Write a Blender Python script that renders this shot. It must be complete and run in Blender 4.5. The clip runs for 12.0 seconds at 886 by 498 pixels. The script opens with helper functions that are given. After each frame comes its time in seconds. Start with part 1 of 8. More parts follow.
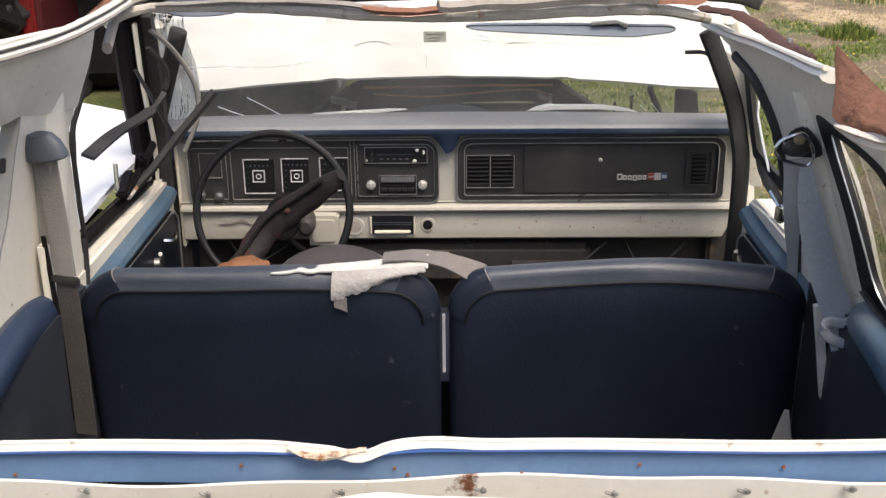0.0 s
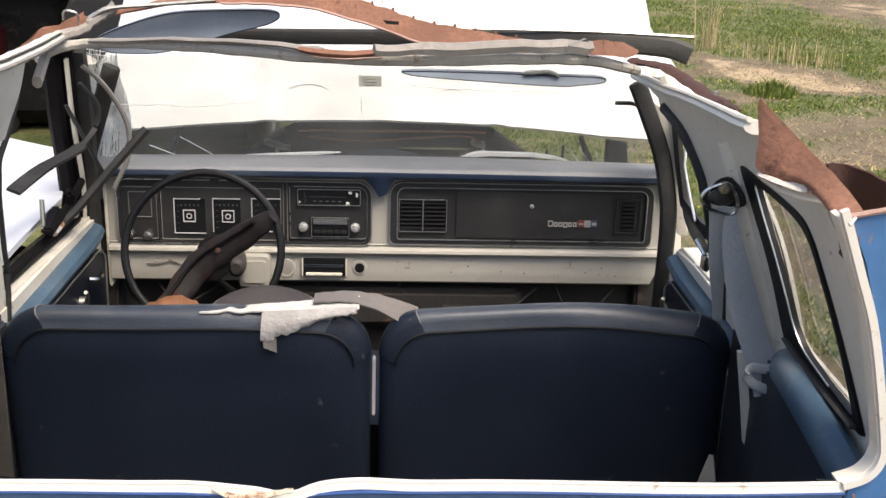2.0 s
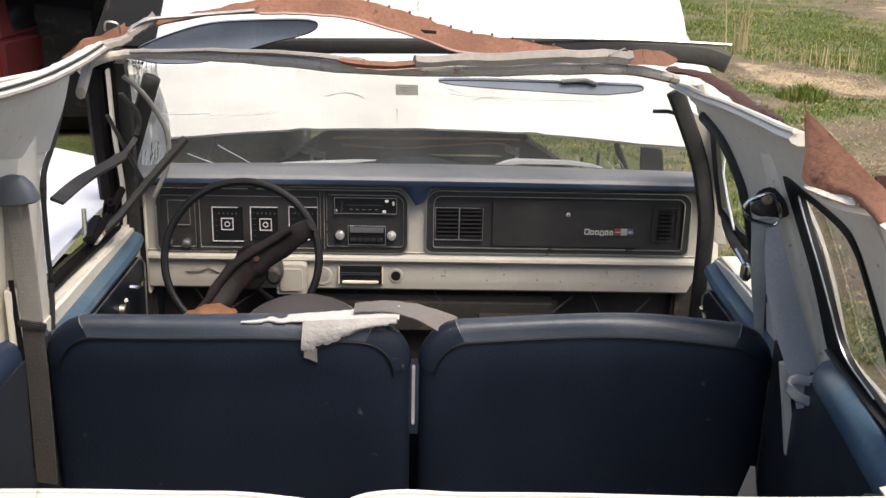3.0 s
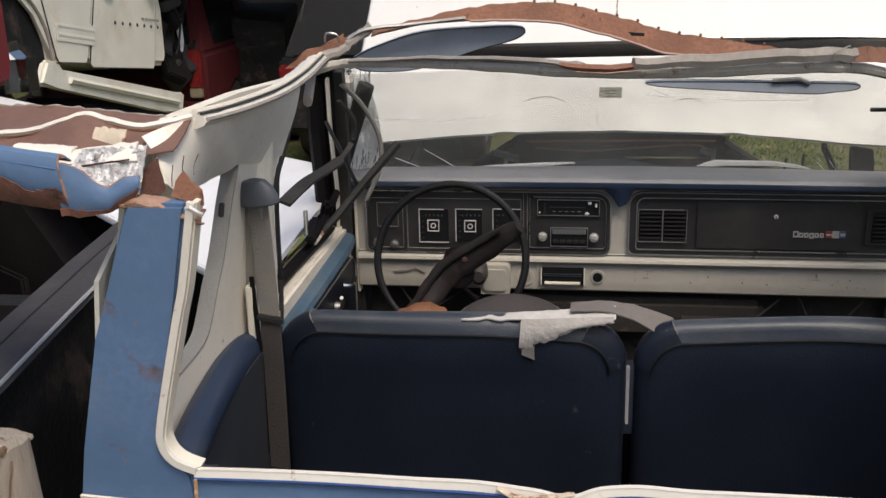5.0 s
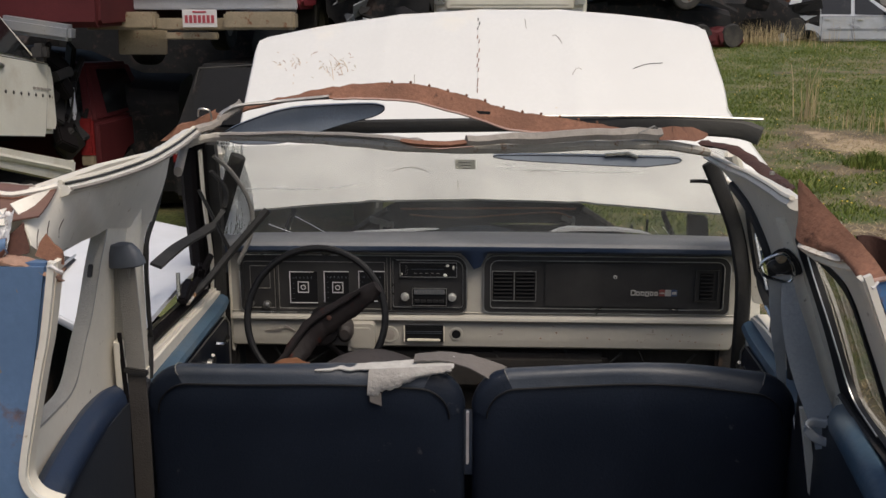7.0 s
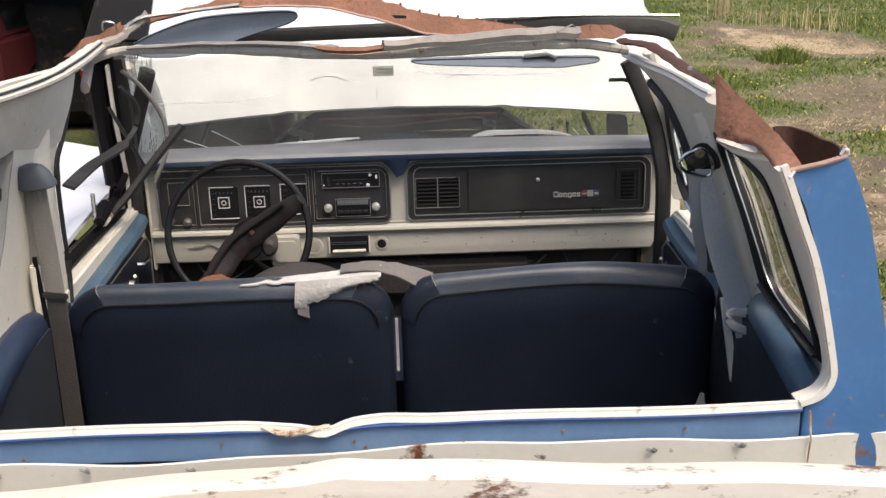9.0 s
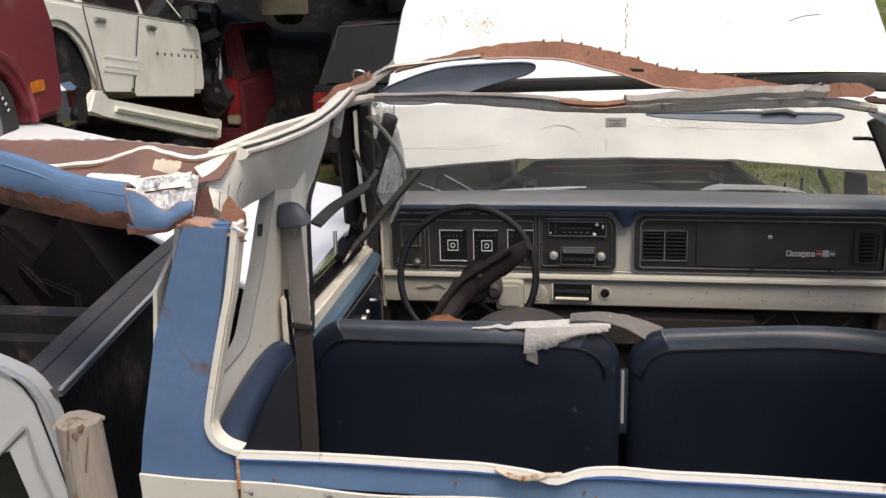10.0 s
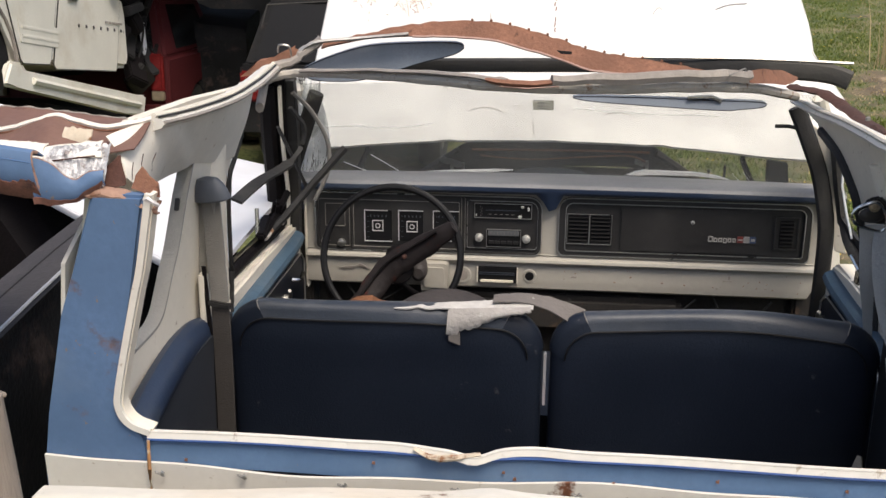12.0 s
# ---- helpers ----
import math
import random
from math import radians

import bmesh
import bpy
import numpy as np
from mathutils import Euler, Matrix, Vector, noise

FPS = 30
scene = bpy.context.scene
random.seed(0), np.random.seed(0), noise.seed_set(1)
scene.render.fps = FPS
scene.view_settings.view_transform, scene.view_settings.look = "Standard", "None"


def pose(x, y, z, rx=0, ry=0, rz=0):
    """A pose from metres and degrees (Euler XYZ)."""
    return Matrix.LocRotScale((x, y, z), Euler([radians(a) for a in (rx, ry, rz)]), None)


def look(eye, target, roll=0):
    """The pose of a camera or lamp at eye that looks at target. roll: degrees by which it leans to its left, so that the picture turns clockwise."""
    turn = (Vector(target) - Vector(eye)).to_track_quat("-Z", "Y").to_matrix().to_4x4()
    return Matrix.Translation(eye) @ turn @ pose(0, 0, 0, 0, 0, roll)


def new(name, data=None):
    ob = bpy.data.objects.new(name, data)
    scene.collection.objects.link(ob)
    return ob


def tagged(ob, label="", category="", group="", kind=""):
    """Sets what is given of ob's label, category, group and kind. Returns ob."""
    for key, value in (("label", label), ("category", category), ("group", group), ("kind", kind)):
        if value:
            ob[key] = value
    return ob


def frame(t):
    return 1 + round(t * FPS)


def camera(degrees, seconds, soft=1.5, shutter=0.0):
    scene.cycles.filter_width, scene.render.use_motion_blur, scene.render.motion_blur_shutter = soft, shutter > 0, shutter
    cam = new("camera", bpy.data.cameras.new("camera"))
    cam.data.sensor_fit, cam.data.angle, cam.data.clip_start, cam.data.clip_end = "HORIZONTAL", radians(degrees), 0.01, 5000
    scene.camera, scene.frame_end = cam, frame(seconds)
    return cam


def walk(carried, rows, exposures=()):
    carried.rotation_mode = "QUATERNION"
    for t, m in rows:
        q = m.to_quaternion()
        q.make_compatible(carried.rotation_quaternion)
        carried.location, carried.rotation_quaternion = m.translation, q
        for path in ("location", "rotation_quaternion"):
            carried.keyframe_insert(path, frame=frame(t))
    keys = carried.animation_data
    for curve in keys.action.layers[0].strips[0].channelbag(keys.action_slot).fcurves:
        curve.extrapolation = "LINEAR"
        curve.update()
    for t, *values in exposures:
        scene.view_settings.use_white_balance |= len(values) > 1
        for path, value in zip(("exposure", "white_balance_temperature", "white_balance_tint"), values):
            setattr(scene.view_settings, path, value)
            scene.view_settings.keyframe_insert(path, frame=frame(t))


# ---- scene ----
cam = camera(46.1, 12.0)
PATH = [
    (0, (0.018, -0.014, 2.079), (-0.003, 1.856, 1.369), -0.5),
    (0.5, (0.014, -0.021, 2.064), (-0.003, 1.852, 1.362), -0.5),
    (1, (0.013, -0.025, 2.064), (0.014, 1.849, 1.366), -0.3),
    (1.5, (0.017, -0.019, 2.069), (0.091, 1.861, 1.391), 1.6),
    (2, (0.017, -0.023, 2.071), (0.127, 1.874, 1.448), 1.8),
    (2.5, (0.001, -0.021, 2.082), (0.056, 1.88, 1.464), 1.3),
    (4.3, (-0.031, -0.021, 2.087), (0.034, 1.886, 1.488), 1.6),
    (4.5, (-0.054, -0.048, 2.102), (-0.113, 1.87, 1.541), -0.3),
    (5, (-0.112, -0.074, 2.092), (-0.377, 1.812, 1.481), -1.3),
    (5.5, (-0.072, -0.149, 2.109), (-0.429, 1.742, 1.565), 0.6),
    (6, (0.047, -0.249, 2.132), (-0.231, 1.668, 1.635), 0.5),
    (6.5, (0.052, -0.291, 2.142), (-0.091, 1.655, 1.706), 0.2),
    (7, (0.041, -0.305, 2.141), (-0.045, 1.633, 1.652), -0.1),
    (7.5, (0.056, -0.316, 2.152), (0.141, 1.625, 1.677), -0.8),
    (7.7, (0.063, -0.318, 2.153), (0.192, 1.616, 1.662), -0.9),
    (9.3, (0.023, -0.288, 2.128), (0.021, 1.598, 1.462), -1.9),
    (9.5, (0.005, -0.299, 2.15), (-0.133, 1.599, 1.536), -2.1),
    (10, (-0.026, -0.332, 2.16), (-0.355, 1.557, 1.592), -1.8),
    (10.5, (-0.031, -0.336, 2.145), (-0.413, 1.555, 1.62), -1.5),
    (11, (-0.031, -0.339, 2.162), (-0.374, 1.556, 1.62), -1.0),
    (11.5, (-0.027, -0.328, 2.155), (-0.311, 1.575, 1.61), -0.1),
    (12, (-0.017, -0.302, 2.136), (-0.21, 1.597, 1.539), 0.3),
]
walk(cam, [(t, look(eye, target, roll)) for t, eye, target, roll in PATH],
     [(0, 0.86, 6650, 11), (1.0, 0.86, 6650, 11), (2.0, 0.88, 6650, 11), (2.5, 0.84, 6650, 11), (4.3, 0.52, 6650, 11), (5.0, 0.14, 6650, 11), (5.5, 0.26, 6650, 11), (6.0, 0.08, 6650, 11), (6.5, -0.32, 6650, 11), (7.5, 0.15, 6650, 11), (9.3, 0.70, 6650, 11), (10.0, 0.38, 6650, 11), (10.5, 0.33, 6650, 11), (12.0, 0.40, 6650, 11)])
# ---- daylight ----
world = bpy.data.worlds.new("sky")
scene.world = world
world.use_nodes = True
wn = world.node_tree
sky = wn.nodes.new("ShaderNodeTexSky")
sky.sky_type = "NISHITA"
sky.sun_disc = False
SUN_EL, SUN_AZ = 61.0, 148.0          # degrees; azimuth clockwise from +y
sky.sun_elevation, sky.sun_rotation = radians(SUN_EL), radians(SUN_AZ)
sky.air_density, sky.dust_density, sky.ozone_density = 1.0, 4.0, 1.0
wn.links.new(sky.outputs[0], wn.nodes["Background"].inputs[0])
wn.nodes["Background"].inputs[1].default_value = 0.138
sun = new("sun", bpy.data.lights.new("sun", "SUN"))
sun.data.energy, sun.data.angle, sun.data.color = 2.3, radians(28), (1.0, 0.93, 0.81)
_a, _e = radians(SUN_AZ), radians(SUN_EL)
sun.matrix_world = look((0, 0, 30), (-math.sin(_a) * math.cos(_e), -math.cos(_a) * math.cos(_e), 30 - math.sin(_e)))

# ---- materials ----
MATS = {}


def material(name, color, rough=0.5, metal=0.0, vary=0.12, scale=6.0, fine=60.0, bump=0.1, spots=None, spot_amount=0.45, spot_scale=7.0,
             spots2=None, spot2_amount=0.4, spot2_scale=40.0, coat=0.0, spec=0.5, stretch=(1, 1, 1), island=0.0, dust=None, dust_amount=0.5):
    """Procedural surface: base colour with large and fine variation, optional patches of wear with a ragged edge, fine relief."""
    m = bpy.data.materials.new(name)
    m.use_nodes = True
    t = m.node_tree
    N, L = t.nodes, t.links
    b = N["Principled BSDF"]
    co = N.new("ShaderNodeTexCoord")
    mp = N.new("ShaderNodeMapping")
    mp.inputs["Scale"].default_value = stretch
    L.new(co.outputs["Object"], mp.inputs[0])

    def noise_tex(s, detail=5.0, rgh=0.6):
        n = N.new("ShaderNodeTexNoise")
        n.inputs["Scale"].default_value, n.inputs["Detail"].default_value, n.inputs["Roughness"].default_value = s, detail, rgh
        L.new(mp.outputs[0], n.inputs["Vector"])
        return n.outputs["Fac"]

    def mix(fac, a, bcol, blend="MIX"):
        x = N.new("ShaderNodeMix")
        x.data_type, x.blend_type = "RGBA", blend
        for sock, val in ((x.inputs[0], fac), (x.inputs[6], a), (x.inputs[7], bcol)):
            if isinstance(val, (int, float)):
                sock.default_value = val
            elif isinstance(val, tuple):
                sock.default_value = (*val[:3], 1)
            else:
                L.new(val, sock)
        return x.outputs[2]

    def ramp(fac, lo, hi):
        r = N.new("ShaderNodeMapRange")
        r.inputs[1].default_value, r.inputs[2].default_value = lo, hi
        L.new(fac, r.inputs[0])
        return r.outputs[0]

    big, small = noise_tex(scale), noise_tex(fine, 3.0)
    dark = tuple(c * (1 - vary) for c in color)
    light = tuple(min(1, c * (1 + vary * 0.6)) for c in color)
    col = mix(ramp(big, 0.3, 0.7), dark, light)
    col = mix(ramp(small, 0.35, 0.75), col, tuple(c * (1 - vary * 0.8) for c in color))
    if island:
        g = N.new("ShaderNodeNewGeometry")
        col = mix(ramp(g.outputs["Random Per Island"], 0, 1), col, tuple(c * (1 - island) for c in color))
    rg = rough
    if dust:
        col = mix(ramp(noise_tex(2.5, 6), 0.62 - 0.3 * dust_amount, 0.8), col, dust)
    if spots2:
        f2 = ramp(noise_tex(spot2_scale, 4), 1 - spot2_amount, 1 - spot2_amount + 0.05)
        col = mix(f2, col, spots2)
    if spots:
        f = ramp(noise_tex(spot_scale, 8, 0.7), 1 - spot_amount, 1 - spot_amount + 0.07)
        rust = mix(ramp(noise_tex(spot_scale * 5, 6), 0.35, 0.65), spots, tuple(c * 0.5 for c in spots))
        col = mix(f, col, rust)
        rr = N.new("ShaderNodeMapRange")
        rr.inputs[3].default_value, rr.inputs[4].default_value = rough, 0.9
        L.new(f, rr.inputs[0])
        L.new(rr.outputs[0], b.inputs["Roughness"])
    else:
        rr = N.new("ShaderNodeMapRange")
        rr.inputs[3].default_value, rr.inputs[4].default_value = max(0.03, rough - 0.12), min(1, rough + 0.12)
        L.new(big, rr.inputs[0])
        L.new(rr.outputs[0], b.inputs["Roughness"])
    L.new(col, b.inputs["Base Color"])
    b.inputs["Metallic"].default_value = metal
    b.inputs["Coat Weight"].default_value = coat
    b.inputs["Coat Roughness"].default_value = 0.15
    b.inputs["Specular IOR Level"].default_value = spec
    if bump:
        bp = N.new("ShaderNodeBump")
        bp.inputs["Strength"].default_value = bump
        bp.inputs["Distance"].default_value = 0.01
        L.new(small, bp.inputs["Height"])
        L.new(bp.outputs[0], b.inputs["Normal"])
    MATS[name] = m
    return m


def glass(name, tint=(1, 1, 1), rough=0.0, film=0.0):
    m = bpy.data.materials.new(name)
    m.use_nodes = True
    t = m.node_tree
    N, L = t.nodes, t.links
    for n in list(N):
        N.remove(n)
    o = N.new("ShaderNodeOutputMaterial")
    tr, gl, mx, fr = N.new("ShaderNodeBsdfTransparent"), N.new("ShaderNodeBsdfGlossy"), N.new("ShaderNodeMixShader"), N.new("ShaderNodeLayerWeight")
    tr.inputs[0].default_value = (*tint, 1)
    gl.inputs["Roughness"].default_value = rough
    pw, ad = N.new("ShaderNodeMath"), N.new("ShaderNodeMath")
    pw.operation, ad.operation = "POWER", "MULTIPLY_ADD"
    pw.inputs[1].default_value, ad.inputs[1].default_value, ad.inputs[2].default_value = 4.0, 0.8, 0.035
    L.new(fr.outputs["Facing"], pw.inputs[0])
    L.new(pw.outputs[0], ad.inputs[0])
    L.new(ad.outputs[0], mx.inputs[0])
    L.new(tr.outputs[0], mx.inputs[1])
    L.new(gl.outputs[0], mx.inputs[2])
    out = mx.outputs[0]
    if film:                                   # a film of dust, streaked and uneven
        co, nz, rg, df, m2 = (N.new("ShaderNode" + k) for k in ("TexCoord", "TexNoise", "MapRange", "BsdfDiffuse", "MixShader"))
        nz.inputs["Scale"].default_value, nz.inputs["Detail"].default_value = 4.0, 7.0
        L.new(co.outputs["Object"], nz.inputs["Vector"])
        rg.inputs[1].default_value, rg.inputs[2].default_value = 0.3, 0.75
        rg.inputs[3].default_value, rg.inputs[4].default_value = film * 0.5, film * 1.6
        L.new(nz.outputs["Fac"], rg.inputs[0])
        df.inputs[0].default_value = (0.62, 0.60, 0.55, 1)
        L.new(rg.outputs[0], m2.inputs[0])
        L.new(out, m2.inputs[1])
        L.new(df.outputs[0], m2.inputs[2])
        out = m2.outputs[0]
    L.new(out, o.inputs[0])
    return m


RUST = (0.20, 0.075, 0.035)
white_paint = material("white_paint", (0.66, 0.635, 0.575), 0.42, vary=0.07, spots=RUST, spot_amount=0.365, spot_scale=9, spots2=(0.42, 0.36, 0.28), spot2_amount=0.34, bump=0.03, dust=(0.58, 0.53, 0.44), dust_amount=0.25)
inner_white = material("inner_white", (0.74, 0.69, 0.585), 0.55, vary=0.09, spots=RUST, spot_amount=0.345, spot_scale=9, spots2=(0.4, 0.34, 0.26), spot2_amount=0.33, bump=0.03, dust=(0.5, 0.45, 0.36), dust_amount=0.3)
hood_white = material("hood_white", (0.635, 0.63, 0.612), 0.42, vary=0.05, scale=2.5, spots=(0.30, 0.17, 0.09), spot_amount=0.265, spot_scale=9, spots2=(0.6, 0.56, 0.48), spot2_amount=0.27, spot2_scale=25, bump=0.02, dust=(0.68, 0.64, 0.56), dust_amount=0.1)
chipped_white = material("chipped_white", (0.60, 0.575, 0.515), 0.5, vary=0.1, spots=(0.17, 0.09, 0.06), spot_amount=0.44, spot_scale=16, stretch=(0.4, 1, 1), bump=0.12, dust=(0.55, 0.45, 0.33), dust_amount=0.4)
blue_paint = material("blue_paint", (0.055, 0.150, 0.335), 0.45, vary=0.16, spots=(0.22, 0.12, 0.10), spot_amount=0.40, spot_scale=5.0, bump=0.05, dust=(0.11, 0.19, 0.31), dust_amount=0.3, spots2=(0.2, 0.17, 0.15), spot2_amount=0.33, spot2_scale=55)
band_blue = material("band_blue", (0.105, 0.185, 0.315), 0.5, vary=0.16, spots=(0.22, 0.12, 0.10), spot_amount=0.33, spot_scale=5.0, bump=0.05, dust=(0.17, 0.235, 0.32), dust_amount=0.4, spots2=(0.2, 0.17, 0.15), spot2_amount=0.30, spot2_scale=55)
blue_rusty = material("blue_rusty", (0.088, 0.158, 0.285), 0.6, vary=0.18, spots=(0.16, 0.125, 0.145), spot_amount=0.405, spot_scale=4.5, bump=0.06, dust=(0.15, 0.21, 0.30), dust_amount=0.35, spots2=(0.2, 0.15, 0.12), spot2_amount=0.33, spot2_scale=50)
rust_metal = material("rust_metal", (0.232, 0.106, 0.064), 0.82, vary=0.35, scale=9, fine=90, spots=(0.12, 0.05, 0.03), spot_amount=0.42, spot_scale=14, bump=0.3)
rust_pale = material("rust_pale", (0.33, 0.20, 0.145), 0.8, vary=0.3, scale=14, fine=90, spots=(0.20, 0.10, 0.06), spot_amount=0.45, spot_scale=20, bump=0.3)

foil_bright = material("foil_bright", (0.56, 0.555, 0.56), 0.45, metal=0.3, vary=0.3, scale=16, fine=70, bump=0.7, spots=(0.30, 0.25, 0.24), spot_amount=0.46, spot_scale=26)
rust_hem = material("rust_hem", (0.165, 0.075, 0.055), 0.8, vary=0.45, scale=12, fine=70, spots=(0.075, 0.04, 0.035), spot_amount=0.48, spot_scale=14, bump=0.3)
rust_sheet = material("rust_sheet", (0.165, 0.088, 0.066), 0.65, vary=0.22, scale=5, fine=60, spots=(0.11, 0.055, 0.04), spot_amount=0.38, spot_scale=9, bump=0.12)
flange_white = material("flange_white", (0.77, 0.725, 0.64), 0.5, vary=0.10, scale=7, spots=(0.36, 0.20, 0.10), spot_amount=0.335, spot_scale=10, spots2=(0.5, 0.43, 0.34), spot2_amount=0.33, bump=0.05)
stain_wash = material("stain_wash", (0.58, 0.40, 0.24), 0.7, vary=0.35, scale=30, bump=0.15, spots=(0.66, 0.58, 0.46), spot_amount=0.5, spot_scale=35)
header_pale = material("header_pale", (0.44, 0.405, 0.35), 0.6, vary=0.16, scale=9, spots=(0.28, 0.17, 0.10), spot_amount=0.40, spot_scale=22, spots2=(0.30, 0.26, 0.21), spot2_amount=0.40, bump=0.15)
rust_inner = material("rust_inner", (0.065, 0.026, 0.018), 0.9, vary=0.4, scale=9, bump=0.3)
rust_pink = material("rust_pink", (0.42, 0.27, 0.22), 0.7, vary=0.3, scale=20, bump=0.3)
stain_orange = material("stain_orange", (0.40, 0.20, 0.08), 0.8, vary=0.4, scale=25, bump=0.2, spots=(0.6, 0.5, 0.36), spot_amount=0.5, spot_scale=40)
stain_cream = material("stain_cream", (0.55, 0.47, 0.36), 0.6, vary=0.2, scale=20, bump=0.2, spots=(0.28, 0.13, 0.06), spot_amount=0.46, spot_scale=25)
edge_blue = material("edge_blue", (0.025, 0.075, 0.24), 0.4, vary=0.2, scale=8, bump=0.05)
grey_brown = material("grey_brown", (0.30, 0.27, 0.24), 0.75, vary=0.25, scale=8, spots=(0.2, 0.1, 0.06), spot_amount=0.36, spot_scale=18, bump=0.25)
rotten = material("rotten_filler", (0.70, 0.64, 0.56), 0.85, vary=0.25, spots=(0.33, 0.17, 0.08), spot_amount=0.5, spot_scale=22, bump=0.5)
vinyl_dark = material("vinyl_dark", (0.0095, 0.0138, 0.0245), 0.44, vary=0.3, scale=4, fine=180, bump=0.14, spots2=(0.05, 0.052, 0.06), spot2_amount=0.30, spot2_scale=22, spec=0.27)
trim_slate = material("trim_slate", (0.026, 0.030, 0.038), 0.5, vary=0.25, scale=6, fine=160, bump=0.1, dust=(0.06, 0.063, 0.07), dust_amount=0.35)
# seat tops: the same vinyl, lightened for the sky above; also small dash marks
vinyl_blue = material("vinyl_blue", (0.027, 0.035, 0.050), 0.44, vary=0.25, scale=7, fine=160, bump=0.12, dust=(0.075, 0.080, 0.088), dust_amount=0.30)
visor_blue = material("visor_blue", (0.19, 0.22, 0.26), 0.5, vary=0.2, scale=7, fine=160, bump=0.1, dust=(0.19, 0.21, 0.24), dust_amount=0.4)
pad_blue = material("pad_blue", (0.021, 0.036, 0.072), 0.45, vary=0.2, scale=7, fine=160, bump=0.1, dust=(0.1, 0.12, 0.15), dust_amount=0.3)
# upper face of the blue pad, its glare painted in as pale grey
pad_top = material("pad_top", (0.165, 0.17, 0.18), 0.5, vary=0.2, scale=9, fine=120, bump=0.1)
door_blue = material("door_blue", (0.062, 0.11, 0.16), 0.5, vary=0.2, scale=6, bump=0.1, dust=(0.2, 0.22, 0.22), dust_amount=0.4)
black_plastic = material("black_plastic", (0.022, 0.021, 0.021), 0.5, vary=0.25, scale=14, fine=150, bump=0.08, dust=(0.05, 0.048, 0.045), dust_amount=0.3)
black_rubber = material("black_rubber", (0.022, 0.021, 0.02), 0.7, vary=0.3, scale=12, bump=0.2, dust=(0.07, 0.065, 0.055), dust_amount=0.35)
worn_black = material("worn_black", (0.009, 0.0075, 0.008), 0.65, spec=0.12, vary=0.3, scale=10, bump=0.2, spots=(0.06, 0.02, 0.014), spot_amount=0.33, spot_scale=20)
dark_bay = material("dark_bay", (0.055, 0.047, 0.040), 0.7, vary=0.4, scale=5, bump=0.3, spots=(0.10, 0.06, 0.04), spot_amount=0.42, spot_scale=8)
bay_black = material("bay_black", (0.022, 0.019, 0.017), 0.8, vary=0.4, scale=7, bump=0.3, spots=(0.07, 0.045, 0.03), spot_amount=0.42, spot_scale=8)
wheel_black = material("wheel_black", (0.007, 0.007, 0.008), 0.5, spec=0.25, vary=0.3, scale=12, bump=0.06)
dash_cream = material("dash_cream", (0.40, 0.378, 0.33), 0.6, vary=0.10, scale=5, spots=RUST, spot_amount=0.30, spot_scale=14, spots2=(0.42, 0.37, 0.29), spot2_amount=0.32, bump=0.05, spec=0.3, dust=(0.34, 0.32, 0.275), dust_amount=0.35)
gauge_black = material("gauge_black", (0.009, 0.009, 0.010), 0.6, vary=0.25, scale=14, fine=150, bump=0.05, spec=0.2)
dial_grey = material("dial_grey", (0.11, 0.115, 0.12), 0.4, vary=0.2, scale=30, bump=0.02)
knob_pale = material("knob_pale", (0.42, 0.42, 0.40), 0.5, metal=0.35, vary=0.15, bump=0.05)
horn_brown = material("horn_brown", (0.020, 0.016, 0.016), 0.6, spec=0.25, vary=0.35, scale=10, bump=0.25, spots=(0.075, 0.018, 0.012), spot_amount=0.42, spot_scale=11)
strap_grey = material("strap_grey", (0.20, 0.19, 0.175), 0.75, vary=0.2, scale=9, fine=260, bump=0.3, dust=(0.24, 0.23, 0.2), dust_amount=0.4)
strap_shade = material("strap_shade", (0.30, 0.29, 0.265), 0.75, vary=0.2, scale=9, fine=260, bump=0.3, dust=(0.33, 0.31, 0.27), dust_amount=0.4)
sleeve_blue = material("sleeve_blue", (0.32, 0.34, 0.36), 0.65, vary=0.2, scale=6, fine=160, bump=0.15, dust=(0.34, 0.345, 0.345), dust_amount=0.4)
strap_dark = material("strap_dark", (0.050, 0.044, 0.040), 0.8, vary=0.25, scale=7, fine=200, bump=0.25)
strap_blue = material("strap_blue", (0.44, 0.455, 0.47), 0.7, vary=0.18, scale=9, fine=260, bump=0.3, dust=(0.25, 0.255, 0.25), dust_amount=0.3)
cap_blue = material("cap_blue", (0.075, 0.085, 0.105), 0.5, vary=0.15, scale=12, bump=0.08, dust=(0.14, 0.14, 0.14), dust_amount=0.4)
clip_grey = material("clip_grey", (0.33, 0.32, 0.30), 0.55, vary=0.2, bump=0.1)
chrome = material("chrome", (0.62, 0.62, 0.60), 0.18, metal=1.0, vary=0.15, bump=0.03)
old_metal = material("old_metal", (0.40, 0.39, 0.37), 0.42, metal=0.9, vary=0.3, bump=0.15, spots=RUST, spot_amount=0.36)
trim_silver = material("trim_silver", (0.55, 0.55, 0.53), 0.3, metal=0.8, vary=0.2, bump=0.03)
card_light = material("card_light", (0.47, 0.455, 0.43), 0.85, vary=0.16, scale=12, bump=0.35, spots=(0.30, 0.25, 0.19), spot_amount=0.37, spot_scale=14)
card_fibre = material("card_fibre", (0.36, 0.34, 0.32), 0.9, vary=0.25, scale=30, bump=0.5, spots=(0.5, 0.48, 0.45), spot_amount=0.45, spot_scale=30)
lid_brown = material("lid_brown", (0.05, 0.043, 0.042), 0.7, vary=0.2, scale=9, bump=0.15)
card_grey = material("card_grey", (0.15, 0.135, 0.125), 0.85, vary=0.2, scale=9, bump=0.25)
